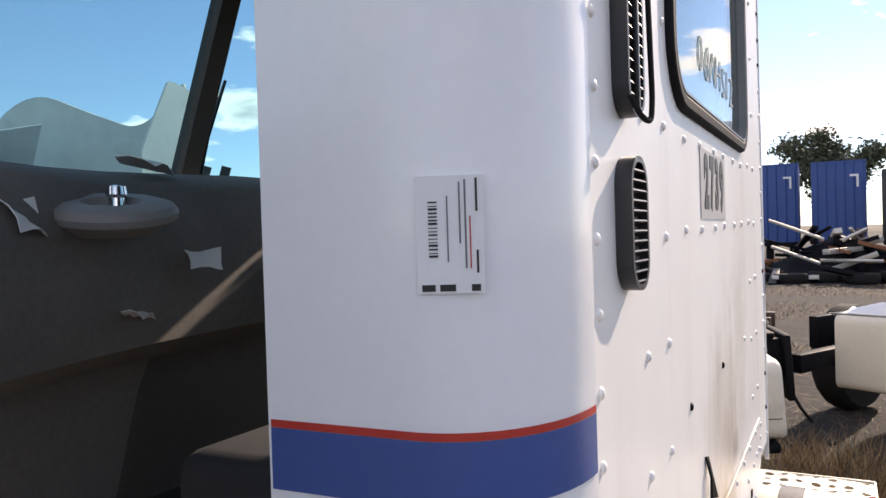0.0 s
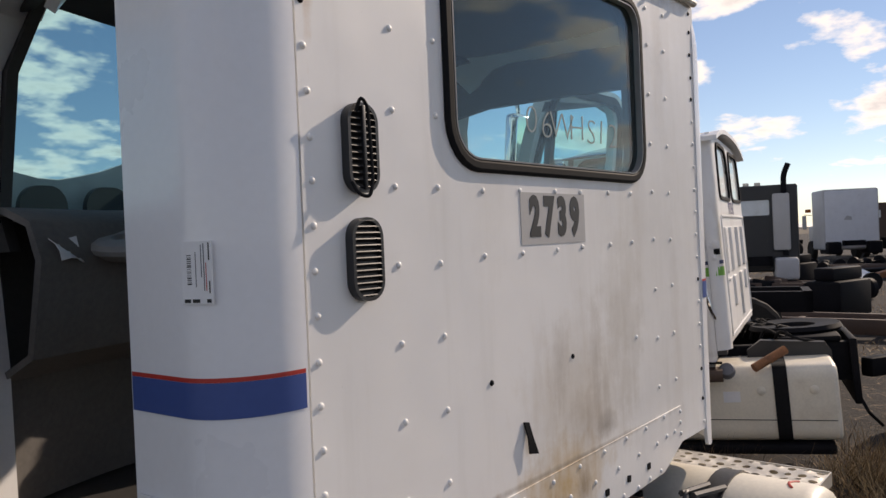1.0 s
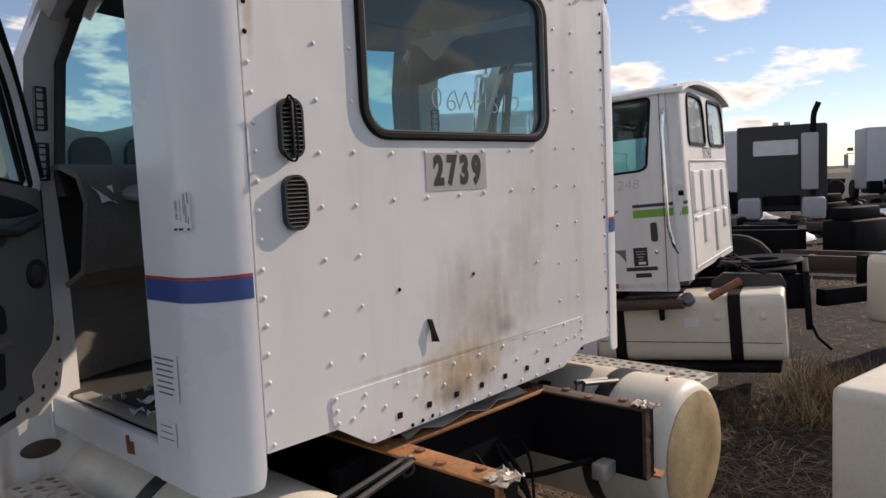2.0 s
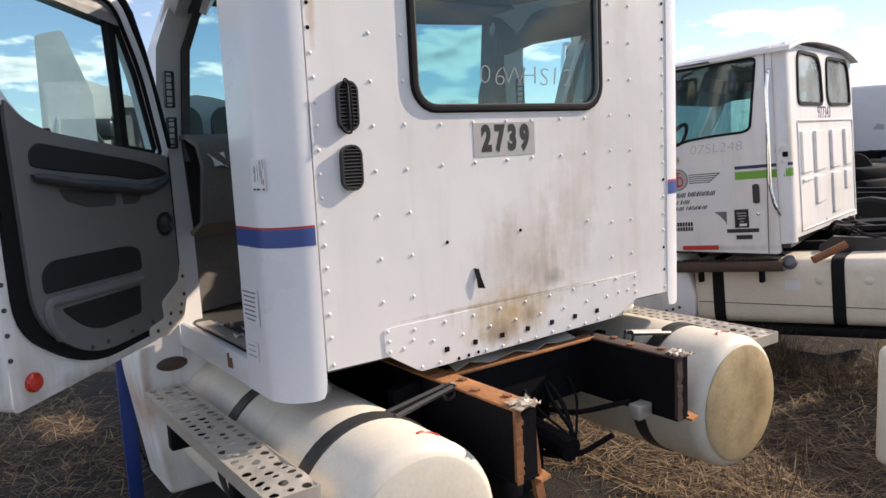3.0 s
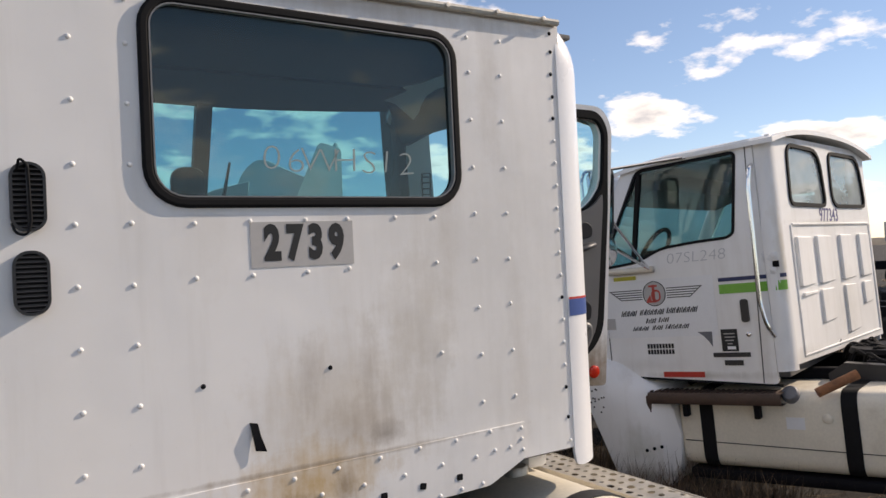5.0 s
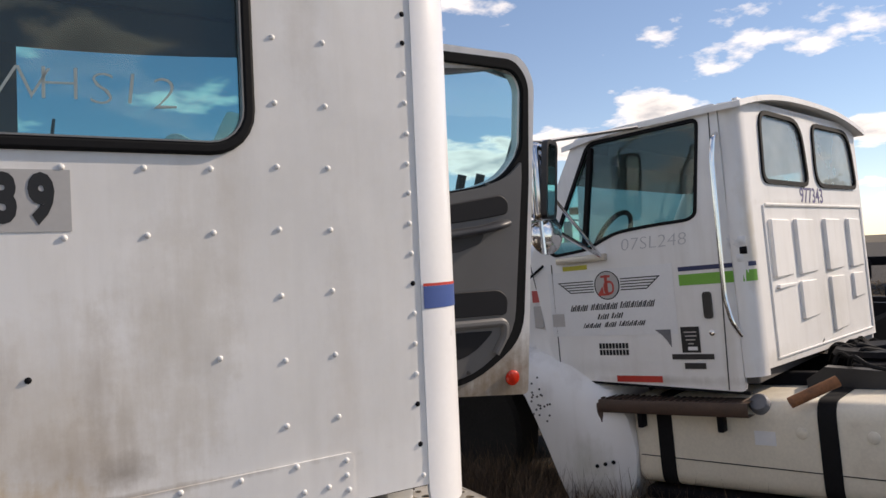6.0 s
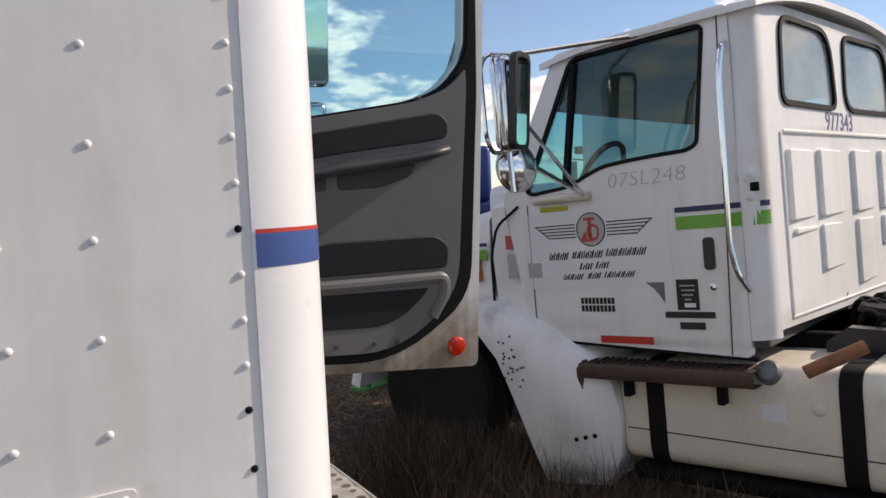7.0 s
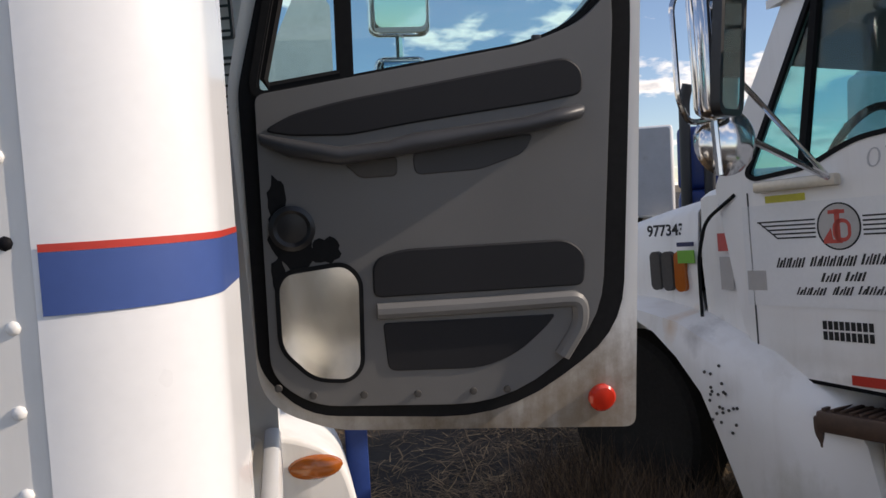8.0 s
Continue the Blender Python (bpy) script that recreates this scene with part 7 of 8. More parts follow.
far_truck("dark_sleeper_truck", "dark sleeper truck with white cab behind", pose(24.0, 11.5, 0, 0, 0, 30), M_WHITE2, 2.4, 3.2, 2.0, M_CHARCOAL, False, False, True, M_DARKSTEEL)
blue = thing("blue_yard_truck", "dark blue low truck with twin tall exhaust stacks", "truck", pose(7.95, 7.35, 0, 0, 0, -30), "trucks in the yard")
bm = bmesh.new()
bm_box(bm, -1.1, 1.1, 0.0, 2.6, 0.55, 1.55, 0.12, seg=3)
part("body", bm, M_BLUEPAINT, blue)
bm = bmesh.new()
bm_box(bm, -1.1, -0.45, 0.05, 0.75, 1.55, 2.35, 0.08, seg=3)
part("stack_box", bm, M_BLUEPAINT, blue)
for x_ in (-1.0, -0.72):
    bm = bmesh.new()
    bm_tube(bm, arc_path([(x_, -0.10, 1.0), (x_, -0.10, 2.65), (x_ + 0.05, -0.14, 2.85)], 0.1), 0.07, 12)
    part("tail_pipe", bm, M_CHARCOAL, blue)
for x_ in (-0.95, 0.95):
    bm = bmesh.new()
    bm_lathe(bm, [(0.25, -0.13), (0.46, -0.14), (0.50, -0.09), (0.50, 0.09), (0.46, 0.14), (0.25, 0.13)], "x", (x_, 1.6, 0.48), 20)
    part("wheel", bm, M_TYRE, blue)
far_truck("white_row_truck", "white day cab truck parked next in the row", pose(8.5, 3.7, 0, 0, 0, 17), M_WHITE2, 2.1, 2.5, 1.7, M_WHITE2, True, False, False, M_CREAM)
far_truck("white_sleeper_truck", "white sleeper truck standing far across the yard", pose(26.3, 9.8, 0, 0, 0, -64), M_PALECAB, 2.1, 3.2, 2.0, M_PALECAB, False, False, True, M_DARKSTEEL, False)
far_truck("pale_sleeper_truck", "pale sleeper truck parked beyond the row", pose(12.3, 9.2, 0, 0, 0, -45), M_PALECAB, 2.4, 3.35, 1.9, M_PALECAB, False, False, True, M_DARKSTEEL)
far_truck("white_yard_truck", "white truck with riveted square cab", pose(-2.6, 24.0, 0, 0, 0, 25), M_WHITE2, 2.3, 2.9, 1.6, M_WHITE2, True, False, False, M_CREAM)
far_truck("pale_yard_truck", "pale cab-behind truck among the weeds", pose(8.6, 13.2, 0, 0, 0, -30), M_WHITE2, 2.3, 2.8, 1.6, M_GREYCAB, True, False, False, M_CREAM)
far_truck("tan_yard_truck", "dusty tan truck far across the yard", pose(44.0, 12.5, 0, 0, 0, 40), M_CREAM, 2.4, 3.0, 1.6, M_CREAM, True, False, False, M_DARKSTEEL)
far_truck("rusty_yard_truck", "rusty brown truck far across the yard", pose(46.0, 7.0, 0, 0, 0, -60), M_BROWN, 2.4, 2.9, 1.6, M_BROWN, True, False, False, M_DARKSTEEL)
# the fourth truck of the row: white cab, tank and jutting bumper beam
row4 = thing("row_end_truck", "white truck at the row's end with cream tank", "truck", pose(5.62, -0.16, 0, 0, 0, -28))
bm = bmesh.new()
bm_prism(bm, round_poly([(0.0, 0.50), (0.0, 1.06), (0.6, 1.06), (0.6, 0.50)], 0.07, 4), "y", -1.4, 0.0)
part("fuel_tank", bm, M_CREAM, row4)
bm = bmesh.new()
bm_box(bm, 2.34, 4.30, -0.95, 0.60, 1.02, 2.92, 0.08, seg=3)
row_cab = part("cab", bm, M_WHITE2, row4)
bm = bmesh.new()
bm_ring(bm, rrect(0.09, 2.42, 0.94, 0.60, 0.08), rrect(0.09, 2.42, 0.88, 0.54, 0.06), "x", 2.328, 2.345)
part("window_seal", bm, M_BLACK, row_cab)
bm = bmesh.new()
bm_prism(bm, rrect(0.09, 2.42, 0.88, 0.54, 0.06), "x", 2.333, 2.338)
part("window_pane", bm, M_PALEPANE, row_cab)
bm = bmesh.new()
bm_loft(bm, [[(0.05 + 0.09 * i, -0.55 + 0.16 * j + 0.03 * math.sin(i * 2 + j), 1.06 + 0.09 * math.sin(i * 0.9) * math.sin(j * 0.8 + 0.4) + 0.012) for j in range(5)] for i in range(5)])
part("rag", bm, M_PAPER, row4, "crumpled white rag", thick=0.004)
bm = bmesh.new()
bm_box(bm, -0.42, 0.30, 0.02, 0.12, 0.66, 0.80, 0.015)
part("bumper_beam", bm, M_DARKSTEEL, row4, "dark jutting bumper beam")
for y in (-0.55, 0.30):
    bm = bmesh.new()
    bm_box(bm, 0.30, 5.6, y, y + 0.08, 0.74, 1.0, 0.01)
    part("frame_rail", bm, M_DARKSTEEL, row4)
bm = bmesh.new()
bm_box(bm, 4.25, 5.7, -0.75, 0.80, 0.90, 1.75, 0.10, seg=3)
part("hood", bm, M_WHITE2, row4)
for x in (1.6, 5.0):
    for y in (-0.80, 0.72):
        bm = bmesh.new()
        bm_lathe(bm, [(0.25, -0.13), (0.46, -0.14), (0.50, -0.09), (0.50, 0.09), (0.46, 0.14), (0.25, 0.13)], "y", (x, y, 0.48), 20)
        part("wheel", bm, M_TYRE, row4)

# ---- containers, scrap and the tree beyond ----
def container(x, y, turn, length, tall, label):
    root = thing("box_trailer", label, "trailer", pose(x, y, 0, 0, 0, turn), "blue trailers")
    bm = bmesh.new()
    pts = []
    n = int(length / 0.28)
    for i in range(n):
        a = i * length / n
        pts += [(a, 0.0), (a + 0.08, 0.0), (a + 0.12, 0.035), (a + 0.22, 0.035)]
    pts.append((length, 0.0))
    bm_prism(bm, [(-q, p) for p, q in pts] + [(6.0, length), (6.0, 0.0)], "z", 1.1, tall)
    part("trailer_wall", bm, M_CONTAINER, root)
    bm = bmesh.new()
    bm_box(bm, -0.04, 6.0, -0.02, length + 0.02, tall, tall + 0.06)
    part("trailer_roof", bm, M_CONTAINER, root)
    bm = bmesh.new()
    bm_box(bm, -0.05, 6.0, -0.02, length + 0.02, 0.95, 1.1)
    part("trailer_frame", bm, M_DARKSTEEL, root)
    for yy in (0.25, length - 0.25):
        bm = bmesh.new()
        bm_lathe(bm, [(0.25, -0.13), (0.46, -0.14), (0.50, -0.09), (0.50, 0.09), (0.46, 0.14), (0.25, 0.13)], "y", (1.2, yy, 0.50), 18)
        bm_box(bm, 0.9, 1.5, yy - 0.05, yy + 0.05, 0.5, 0.98)
        part("trailer_wheel", bm, M_TYRE, root)
    bm = bmesh.new()
    bm_box(bm, -0.06, -0.052, 0.25, 0.55, tall - 0.55, tall - 0.47)
    bm_box(bm, -0.06, -0.052, 0.25, 0.33, tall - 0.95, tall - 0.55)
    part("corner_mark", bm, M_PAPER, root)


container(31.5, -1.05, 2, 1.85, 4.1, "dull blue box trailer with corrugated end")
container(32.5, 1.30, 2, 1.4, 4.2, "dark blue box trailer with corrugated end")
far_truck("brown_yard_truck", "rusty brown truck between the blue trailers", pose(30.5, -2.6, 0, 0, 0, 88), M_CHARCOAL, 2.2, 3.6, 1.6, M_BROWN, True, False, False, M_GREYCAB)
random.seed(11)
for k in range(70):
    bm = bmesh.new()
    L = random.uniform(0.6, 3.2)
    w_ = random.uniform(0.04, 0.14)
    bm_box(bm, -L / 2, L / 2, -w_, w_, -w_ * 0.7, w_ * 0.7, 0.01)
    ob = finish("scrap_beam", bm, random.choice((M_DARKSTEEL, M_DARKSTEEL, M_CHARCOAL, M_ALU, M_RUST, M_BROWN)), 40)
    px_, py_ = random.gauss(0, 1.3), random.gauss(0, 1.7)
    hill = 1.55 * math.exp(-(px_ / 1.7) ** 2 - (py_ / 2.6) ** 2)
    ob.matrix_world = pose(27.0 + px_, -0.1 + py_, 0.08 + hill * random.uniform(0.35, 1.0), random.uniform(-15, 15), random.uniform(-22, 22), random.uniform(0, 180))
    tagged(ob, "scrap steel frame beam lying in the heap", "scrap", "scrap heap")
bm = bmesh.new()
bm_loft(bm, [[(24.6 + 4.8 * i / 14, -3.6 + 7.0 * j / 18, -0.05 + 1.30 * math.exp(-((i - 7) / 3.6) ** 2 - ((j - 9) / 5.5) ** 2) + 0.22 * noise.noise((i * 0.9, j * 0.9, 3.0))) for j in range(19)] for i in range(15)])
tagged(finish("scrap_mound", bm, M_DARKSTEEL, 30), "dark heap of crushed scrap on the dirt", "scrap", kind="stuff")
for x0, y0, z0, x1, y1, z1 in ((26.0, 1.9, 1.95, 25.6, 0.3, 1.30), (25.4, 1.8, 1.1, 25.2, 0.4, 0.55), (25.3, 0.4, 0.65, 25.3, -1.3, 0.60), (25.6, -0.2, 1.25, 25.6, -0.9, 1.6)):
    bm = bmesh.new()
    bm_tube(bm, [(x0, y0, z0), (x1, y1, z1)], 0.055, 8)
    tagged(finish("scrap_beam", bm, M_ALU, 40), "long pale metal tube lying on the heap", "scrap", "scrap heap")
for k in range(6):
    bm = bmesh.new()
    bm_lathe(bm, [(0.25, -0.13), (0.46, -0.14), (0.50, -0.09), (0.50, 0.09), (0.46, 0.14), (0.25, 0.13)], "z", (0, 0, 0.0), 20)
    ob = finish("scrap_tyre", bm, M_TYRE, 40)
    ob.matrix_world = pose(24.6 + 0.5 * (k % 2), -2.6 + 0.95 * k, 0.14, 6 * (k % 2), 0, 0)
    tagged(ob, "worn truck tyre lying in the scrap heap", "tyre", "scrap heap")
# low dark junk round the black truck
random.seed(23)
for k in range(34):
    bm = bmesh.new()
    L, w_ = random.uniform(0.2, 0.8), random.uniform(0.05, 0.2)
    bm_box(bm, -L / 2, L / 2, -w_, w_, 0.0, random.uniform(0.1, 0.5), 0.03)
    ob = finish("junk_block", bm, random.choice((M_DARKSTEEL, M_CHARCOAL, M_DARKSTEEL, M_BROWN)), 40)
    u, v = random.uniform(-1.9, 1.9), random.uniform(0.1, 1.2)
    ob.matrix_world = pose(20.6 - 0.94 * v + 0.34 * u - 0.3, 6.0 - 0.34 * v - 0.94 * u, -0.03, random.uniform(-8, 8), random.uniform(-8, 8), random.uniform(0, 180))
    tagged(ob, "greasy truck part lying on the dirt", "junk", "junk by the black truck")
# brown crop-coloured rise and low bush line along the horizon
bm = bmesh.new()
rows = []
for i in range(121):
    a = 2 * math.pi * i / 120
    r = 190 + 30 * noise.noise((math.cos(a) * 3, math.sin(a) * 3, 1.0))
    h = 1.6 + 1.6 * noise.noise((math.cos(a) * 9, math.sin(a) * 9, 2.0))
    rows.append([(r * math.cos(a), r * math.sin(a), -0.3), ((r + 8) * math.cos(a), (r + 8) * math.sin(a), max(0.4, h)), ((r + 60) * math.cos(a), (r + 60) * math.sin(a), -0.4)])
bm_loft(bm, rows)
rise = finish("far_rise", bm, surface("far_brown_field", (0.17, 0.14, 0.10), 0.95, var=0.3, scale=0.06, fine=0.6, bump=0.0), 80)
tagged(rise, "low brown rise and scrub along the horizon", "field", kind="stuff")


def yard_part(x, y, turn, kind_):
    rnd = random.Random(int(x * 31 + y * 17))
    bm = bmesh.new()
    if kind_ == "axle":
        bm_tube(bm, [(-0.9, 0, 0.26), (0.9, 0, 0.26)], 0.07, 10)
        bm_lathe(bm, [(0.05, -0.16), (0.17, -0.10), (0.20, 0.0), (0.17, 0.10), (0.05, 0.16)], "y", (0, 0, 0.26), 14)
        for e in (-0.85, 0.85):
            bm_lathe(bm, [(0.10, -0.06), (0.25, -0.06), (0.25, 0.06), (0.10, 0.06)], "x", (e, 0, 0.26), 18)
        words, mt = "greasy drive axle lying on the dirt", M_DARKSTEEL
    elif kind_ == "chassis":
        for e in (-0.42, 0.42):
            bm_box(bm, e - 0.04, e + 0.04, -1.8, 1.8, 0.10, 0.34, 0.01)
        for y_ in (-1.5, -0.2, 1.2):
            bm_box(bm, -0.40, 0.40, y_ - 0.05, y_ + 0.05, 0.14, 0.28, 0.01)
        words, mt = "stripped truck frame lying on the dirt", M_BROWN
    elif kind_ == "engine":
        bm_box(bm, -0.35, 0.35, -0.6, 0.6, 0.0, 0.7, 0.06)
        bm_box(bm, -0.2, 0.2, -0.55, 0.55, 0.7, 0.95, 0.04)
        bm_lathe(bm, [(0.0, -0.72), (0.2, -0.72), (0.22, -0.6), (0.0, -0.58)], "y", (0, 0, 0.35), 16)
        words, mt = "grimy pulled engine standing on the dirt", M_DARKSTEEL
    else:
        rows_ = [[(-0.6 + 0.2 * i, -0.4 + 0.2 * j, 0.10 + 0.22 * math.sin(i * 0.6) * math.cos(j * 0.5) + rnd.uniform(0, 0.10)) for j in range(5)] for i in range(7)]
        bm_loft(bm, rows_)
        words, mt = "crumpled pale body panel lying on the dirt", M_PALECAB
    ob = finish("junk_" + kind_, bm, mt, 40, 0.02 if kind_ == "sheet" else 0.0)
    ob.matrix_world = pose(x, y, ground_height(x, y), 0, 0, turn)
    tagged(ob, words, "scrap", "scrap across the yard")


for k, (x, y) in enumerate(((12.5, 2.6), (14.0, 3.6), (15.5, 2.4), (17.0, 4.2), (18.5, 3.0), (20.0, 4.6), (22.0, 3.4), (23.5, 5.2), (25.5, 4.0), (27.0, 5.8), (29.5, 4.6), (31.5, 6.2), (16.0, 5.6), (24.0, 7.4), (33.0, 5.0))):
    yard_part(x, y, 37 * k % 180, ("chassis", "axle", "engine", "sheet", "axle")[k % 5])


def tree(name, x, y, height, spread, seed, label):
    rnd = random.Random(seed)
    root = thing(name, label, "tree", pose(x, y, 0))
    bm = bmesh.new()
    limbs = []
    bm_tube(bm, [(0, 0, -0.1), (0.1, 0.05, height * 0.2), (0.0, 0.1, height * 0.42), (0.15, 0.0, height * 0.6)], [0.22, 0.18, 0.14, 0.07], 9)
    for k in range(9):
        a, z = rnd.uniform(0, 6.28), height * rnd.uniform(0.28, 0.55)
        tip = Vector((math.cos(a) * spread * rnd.uniform(0.5, 0.95), math.sin(a) * spread * rnd.uniform(0.5, 0.95), height * rnd.uniform(0.6, 0.95)))
        mid = Vector((tip.x * 0.45, tip.y * 0.45, (z + tip.z) / 2 - 0.1))
        bm_tube(bm, [(0.05, 0.05, z), mid, tip], [0.08, 0.05, 0.02], 6)
        limbs += [mid, tip, (mid + tip) / 2]
    part("trunk", bm, M_BARK, root)
    verts, faces = [], []
    for c in limbs:
        for j in range(420):
            p = c + Vector((rnd.gauss(0, 0.34), rnd.gauss(0, 0.34), rnd.gauss(0, 0.24))) * spread * 0.42
            s = rnd.uniform(0.07, 0.17)
            u, v = Vector((rnd.gauss(0, 1), rnd.gauss(0, 1), rnd.gauss(0, 1))).normalized(), Vector((rnd.gauss(0, 1), rnd.gauss(0, 1), rnd.gauss(0, 1))).normalized()
            n = len(verts)
            verts += [p - u * s, p + v * s * 0.6, p + u * s, p - v * s * 0.6]
            faces.append((n, n + 1, n + 2, n + 3))
    me = bpy.data.meshes.new("crown")
    me.from_pydata([tuple(v) for v in verts], [], faces)
    me.materials.append(M_LEAF)
    cr = new("crown", me)
    cr.parent = root


tree("yard_tree", 42.0, 0.3, 7.0, 2.5, 3, "round dark leafy tree behind the containers")
tree("far_tree", -9.0, 60.0, 7.0, 3.5, 5, "far dull green tree")
# green stand seen under the open door
stand = thing("green_stand", "small green painted steel stand on the dirt", "stand", pose(4.2, 4.66, 0, 0, 0, 20))
bm = bmesh.new()
for sx in (-0.12, 0.12):
    bm_box(bm, sx - 0.02, sx + 0.02, -0.08, 0.08, -0.02, 0.30, 0.005)
bm_box(bm, -0.14, 0.14, -0.06, 0.06, 0.26, 0.30, 0.006)
bm_box(bm, -0.2, 0.2, -0.10, 0.10, -0.02, 0.02, 0.005)
part("stand_frame", bm, surface("green_machine_paint", (0.06, 0.25, 0.06), 0.5, dirt=(0.15, 0.12, 0.08), dirt_amount=0.4), stand)

# ---- straw and weeds ----
def straw_material(name, a, b, c):
    m, nd, ln, bs = nodes_of(name)
    geo = nd.new("ShaderNodeNewGeometry")
    col = ramp(nd, ln, geo.outputs["Random Per Island"], [(0.0, (*a, 1)), (0.5, (*b, 1)), (1.0, (*c, 1))])
    ln.new(col, bs.inputs["Base Color"])
    bs.inputs["Roughness"].default_value = 0.8
    return m


M_STRAW = straw_material("dry_straw", (0.05, 0.030, 0.017), (0.12, 0.078, 0.042), (0.40, 0.27, 0.14))
M_GOLD = straw_material("golden_grass_blade", (0.16, 0.09, 0.035), (0.36, 0.22, 0.09), (0.60, 0.44, 0.24))
M_WEED = straw_material("dry_weed", (0.030, 0.018, 0.012), (0.075, 0.047, 0.028), (0.24, 0.155, 0.085))


def blades(name, material, places, rng, label, category):
    """places: rows of x, y, length, width, rise (0 flat to 1 upright)."""
    n = len(places)
    x, y, ln_, wd, up = places.T
    a = rng.uniform(0, 2 * np.pi, n)
    el = up * np.pi / 2 * rng.uniform(0.55, 1.0, n) + rng.uniform(-0.02, 0.14, n)
    d = np.stack([np.cos(a) * np.cos(el), np.sin(a) * np.cos(el), np.sin(el)], 1)
    side = np.stack([-np.sin(a), np.cos(a), np.zeros(n)], 1)
    z0 = np.array([ground_height(px, py) for px, py in zip(x, y)]) + rng.uniform(0.0, 0.015, n)
    base = np.stack([x, y, z0], 1)
    bend = rng.normal(0, 0.15, (n, 3)) * ln_[:, None]
    bend[:, 2] = -np.abs(bend[:, 2]) * 0.5
    mid, tip = base + d * (ln_ * 0.55)[:, None] + bend * 0.25, base + d * ln_[:, None] + bend
    tip[:, 2] = np.maximum(tip[:, 2], z0 + 0.004)
    w = side * wd[:, None]
    verts = np.stack([base - w, base + w, mid + w * 0.8, mid - w * 0.8, tip], 1).reshape(-1, 3)
    k = np.arange(n) * 5
    quads = np.stack([k, k + 1, k + 2, k + 3], 1)
    tris = np.stack([k + 3, k + 2, k + 4], 1)
    me = bpy.data.meshes.new(name)
    me.from_pydata(verts.tolist(), [], quads.tolist() + tris.tolist())
    me.materials.append(material)
    return tagged(new(name, me), label, category, kind="stuff")


rng = np.random.default_rng(5)
# yard areas: x, y ranges and number of stalks
AREAS = [(-9, 12, -9, 13, 90000), (1.6, 4.6, -1.6, 2.6, 26000), (-0.2, 2.2, -1.4, 0.3, 9000), (-3.2, -0.2, 0.4, 6.0, 26000), (2.0, 4.4, 1.0, 6.5, 22000)]
px = np.concatenate([rng.uniform(a, b, k) for a, b, c, d, k in AREAS])
py = np.concatenate([rng.uniform(c, d, k) for a, b, c, d, k in AREAS])
keep = np.array([noise.noise((a * 0.9, b * 0.9, 7.0)) + 0.55 * noise.noise((a * 3, b * 3, 3.0)) for a, b in zip(px, py)]) > rng.uniform(-0.9, 0.5, len(px))
keep &= (((px - 0.95) / 0.85) ** 2 + (py - 0.20) ** 2 > 1.0) | (rng.uniform(0, 1, len(px)) < 0.10)
px, py = px[keep], py[keep]
n = len(px)
blades("straw", M_STRAW, np.stack([px, py, rng.uniform(0.05, 0.26, n), rng.uniform(0.0012, 0.0042, n), rng.choice([0.0, 0.06, 0.22], n, p=[0.5, 0.35, 0.15])], 1), rng, "loose dry straw scattered over the dirt", "straw")
# standing tufts round the trucks
spots_ = [(1.05, -0.75), (1.45, -0.62), (0.75, -0.30), (2.35, -0.30), (2.6, 0.3), (3.3, 2.0), (3.6, 2.6), (3.9, 2.3), (3.45, 3.0), (4.0, 1.7), (3.75, 1.45), (3.9, 1.0), (4.2, 0.3), (4.6, -0.15), (4.9, -0.2), (4.7, -0.35), (5.3, 0.2), (-1.2, 1.6), (-1.6, 2.6), (2.6, 2.2), (3.1, 1.4), (3.55, 1.9), (3.7, 2.15), (-0.6, 0.2), (5.6, -0.3), (5.1, -0.5)]
for k in range(70):
    spots_.append((3.62 + rng.normal(0, 0.26), 2.25 + rng.normal(0, 0.38)))
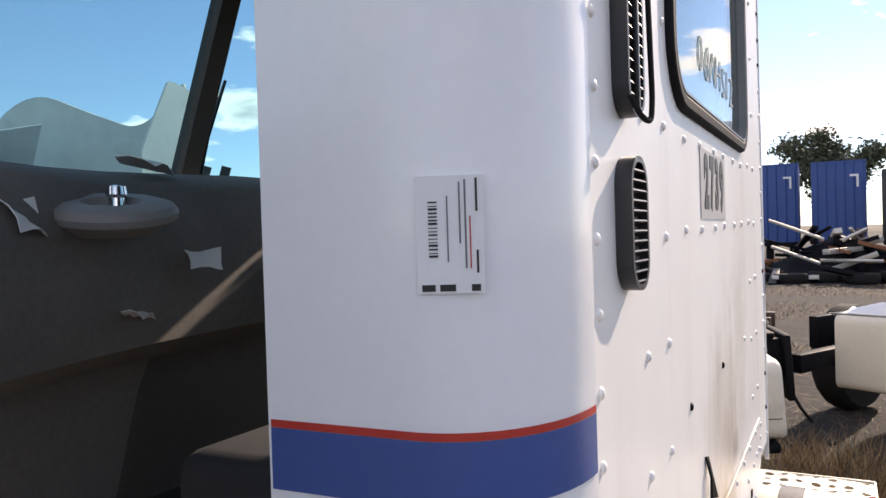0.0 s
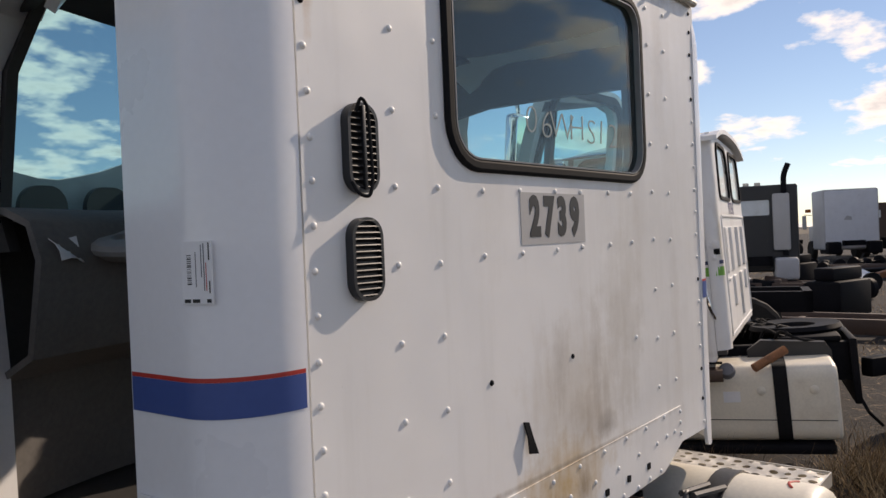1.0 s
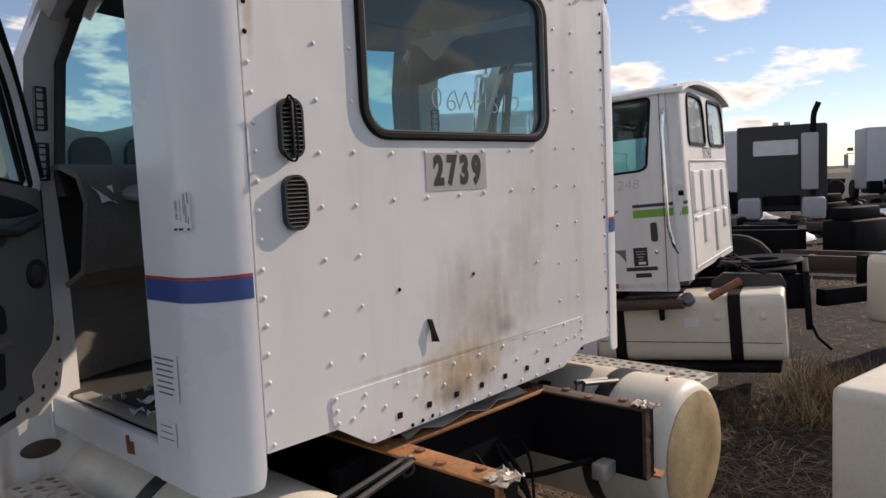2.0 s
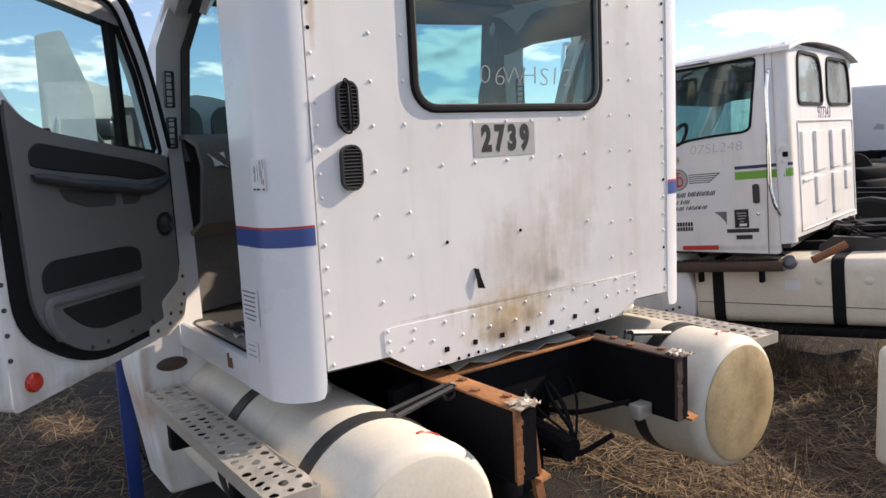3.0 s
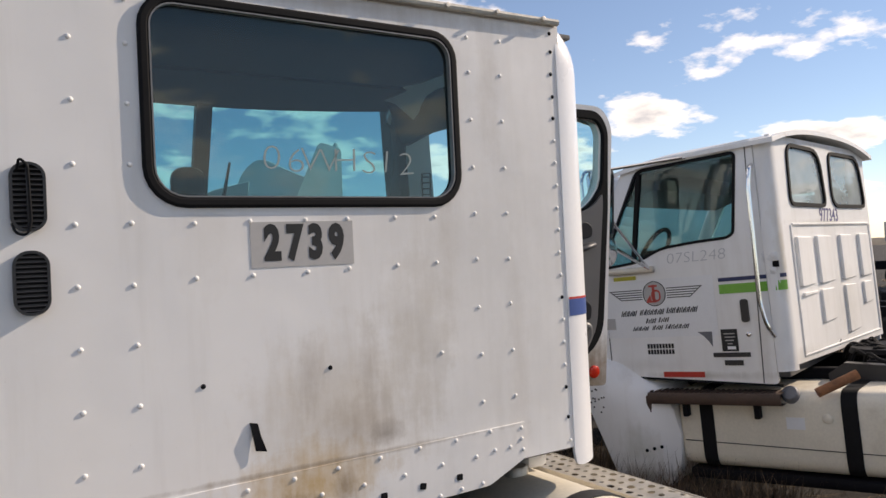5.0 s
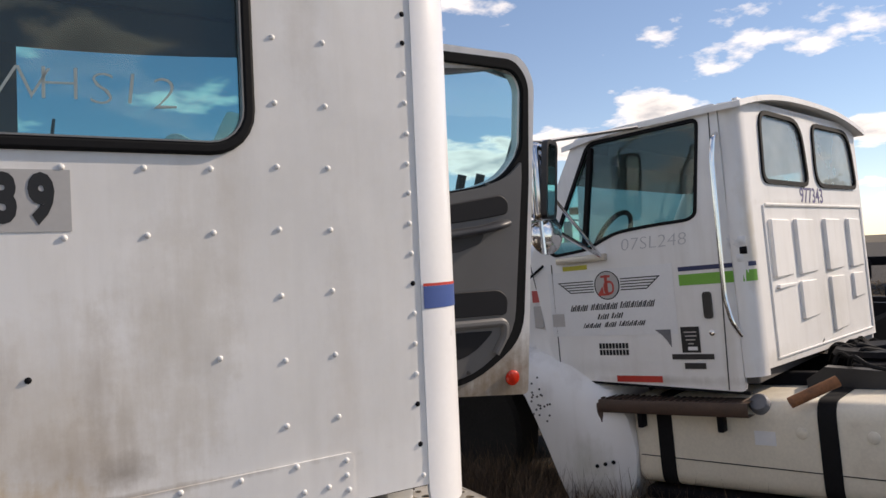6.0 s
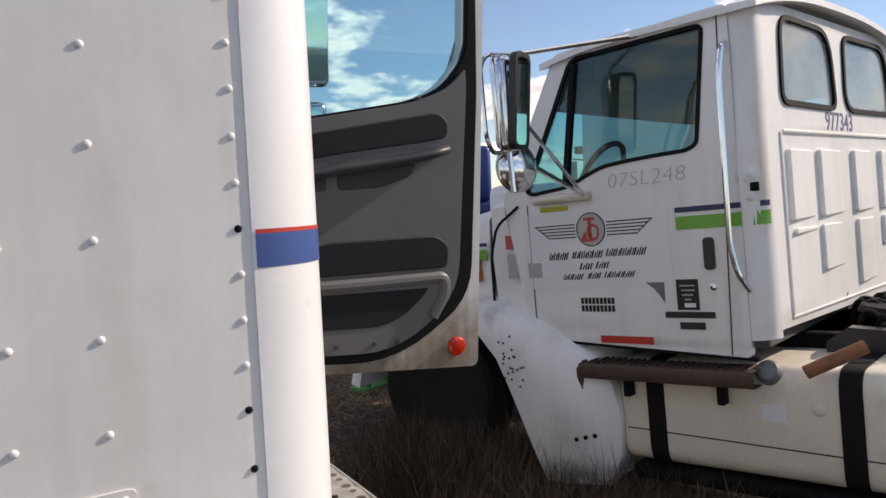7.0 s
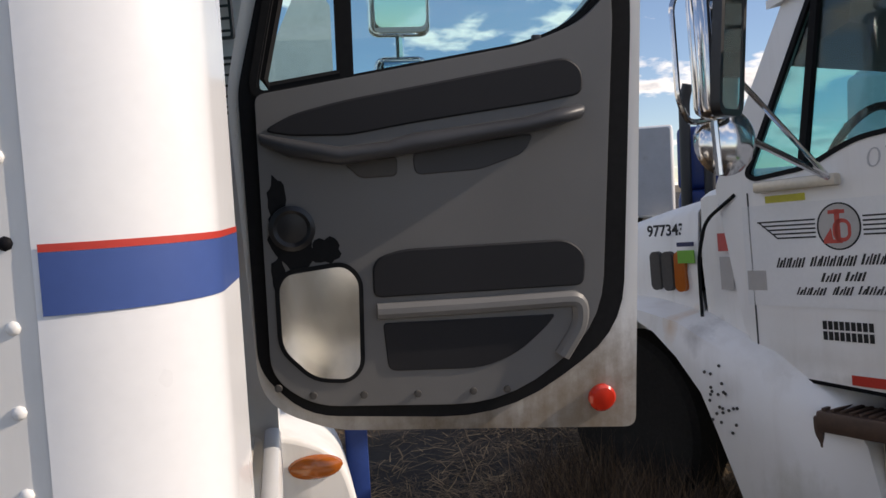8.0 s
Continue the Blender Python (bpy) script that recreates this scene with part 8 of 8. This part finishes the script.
for k in range(16):
    spots_.append((3.95 + rng.normal(0, 0.22), 0.95 + rng.normal(0, 0.3)))
rows = []
for cx, cy in spots_:
    m_ = rng.integers(90, 170)
    rows.append(np.stack([cx + rng.normal(0, 0.13, m_), cy + rng.normal(0, 0.13, m_), rng.uniform(0.12, 0.48, m_), rng.uniform(0.001, 0.0026, m_), rng.uniform(0.35, 0.95, m_)], 1))
blades("dry_weeds", M_WEED, np.concatenate(rows), rng, "dead brown weeds standing in tufts", "weeds")
gold = []
for cx, cy in ((4.75, -0.05), (4.85, -0.25), (5.0, 0.0), (4.95, -0.4), (5.15, -0.2), (4.7, -0.3), (5.3, 0.1), (4.6, -0.5), (4.9, 0.15), (4.3, -0.1), (4.45, -0.3)):
    m_ = 150
    gold.append(np.stack([cx + rng.normal(0, 0.12, m_), cy + rng.normal(0, 0.12, m_), rng.uniform(0.12, 0.45, m_), rng.uniform(0.001, 0.0028, m_), rng.uniform(0.3, 0.95, m_)], 1))
blades("golden_grass", M_GOLD, np.concatenate(gold), rng, "dry golden grass standing behind the tank", "grass")
n = 60000
far = np.stack([rng.uniform(7, 38, n), rng.uniform(-6, 16, n), rng.uniform(0.04, 0.16, n), rng.uniform(0.003, 0.007, n), rng.uniform(0.05, 0.7, n)], 1)
far = far[np.array([noise.noise((a * 0.35, b * 0.35, 9.0)) > 0.0 for a, b in far[:, :2]])]
blades("yard_weeds", M_GOLD, far, rng, "patches of dead grass across the yard", "weeds")
green = []
for cx, cy, m_ in ((1.28, -0.17, 34), (1.18, -0.26, 16), (1.40, -0.30, 12)):
    green.append(np.stack([cx + rng.normal(0, 0.03, m_), cy + rng.normal(0, 0.03, m_), rng.uniform(0.16, 0.40, m_), rng.uniform(0.003, 0.008, m_), rng.uniform(0.5, 0.95, m_)], 1))
blades("green_weed", straw_material("yellow_green_blade", (0.16, 0.15, 0.04), (0.28, 0.27, 0.07), (0.50, 0.42, 0.20)), np.concatenate(green), rng, "yellow-green weed tuft growing behind the rails", "weeds")
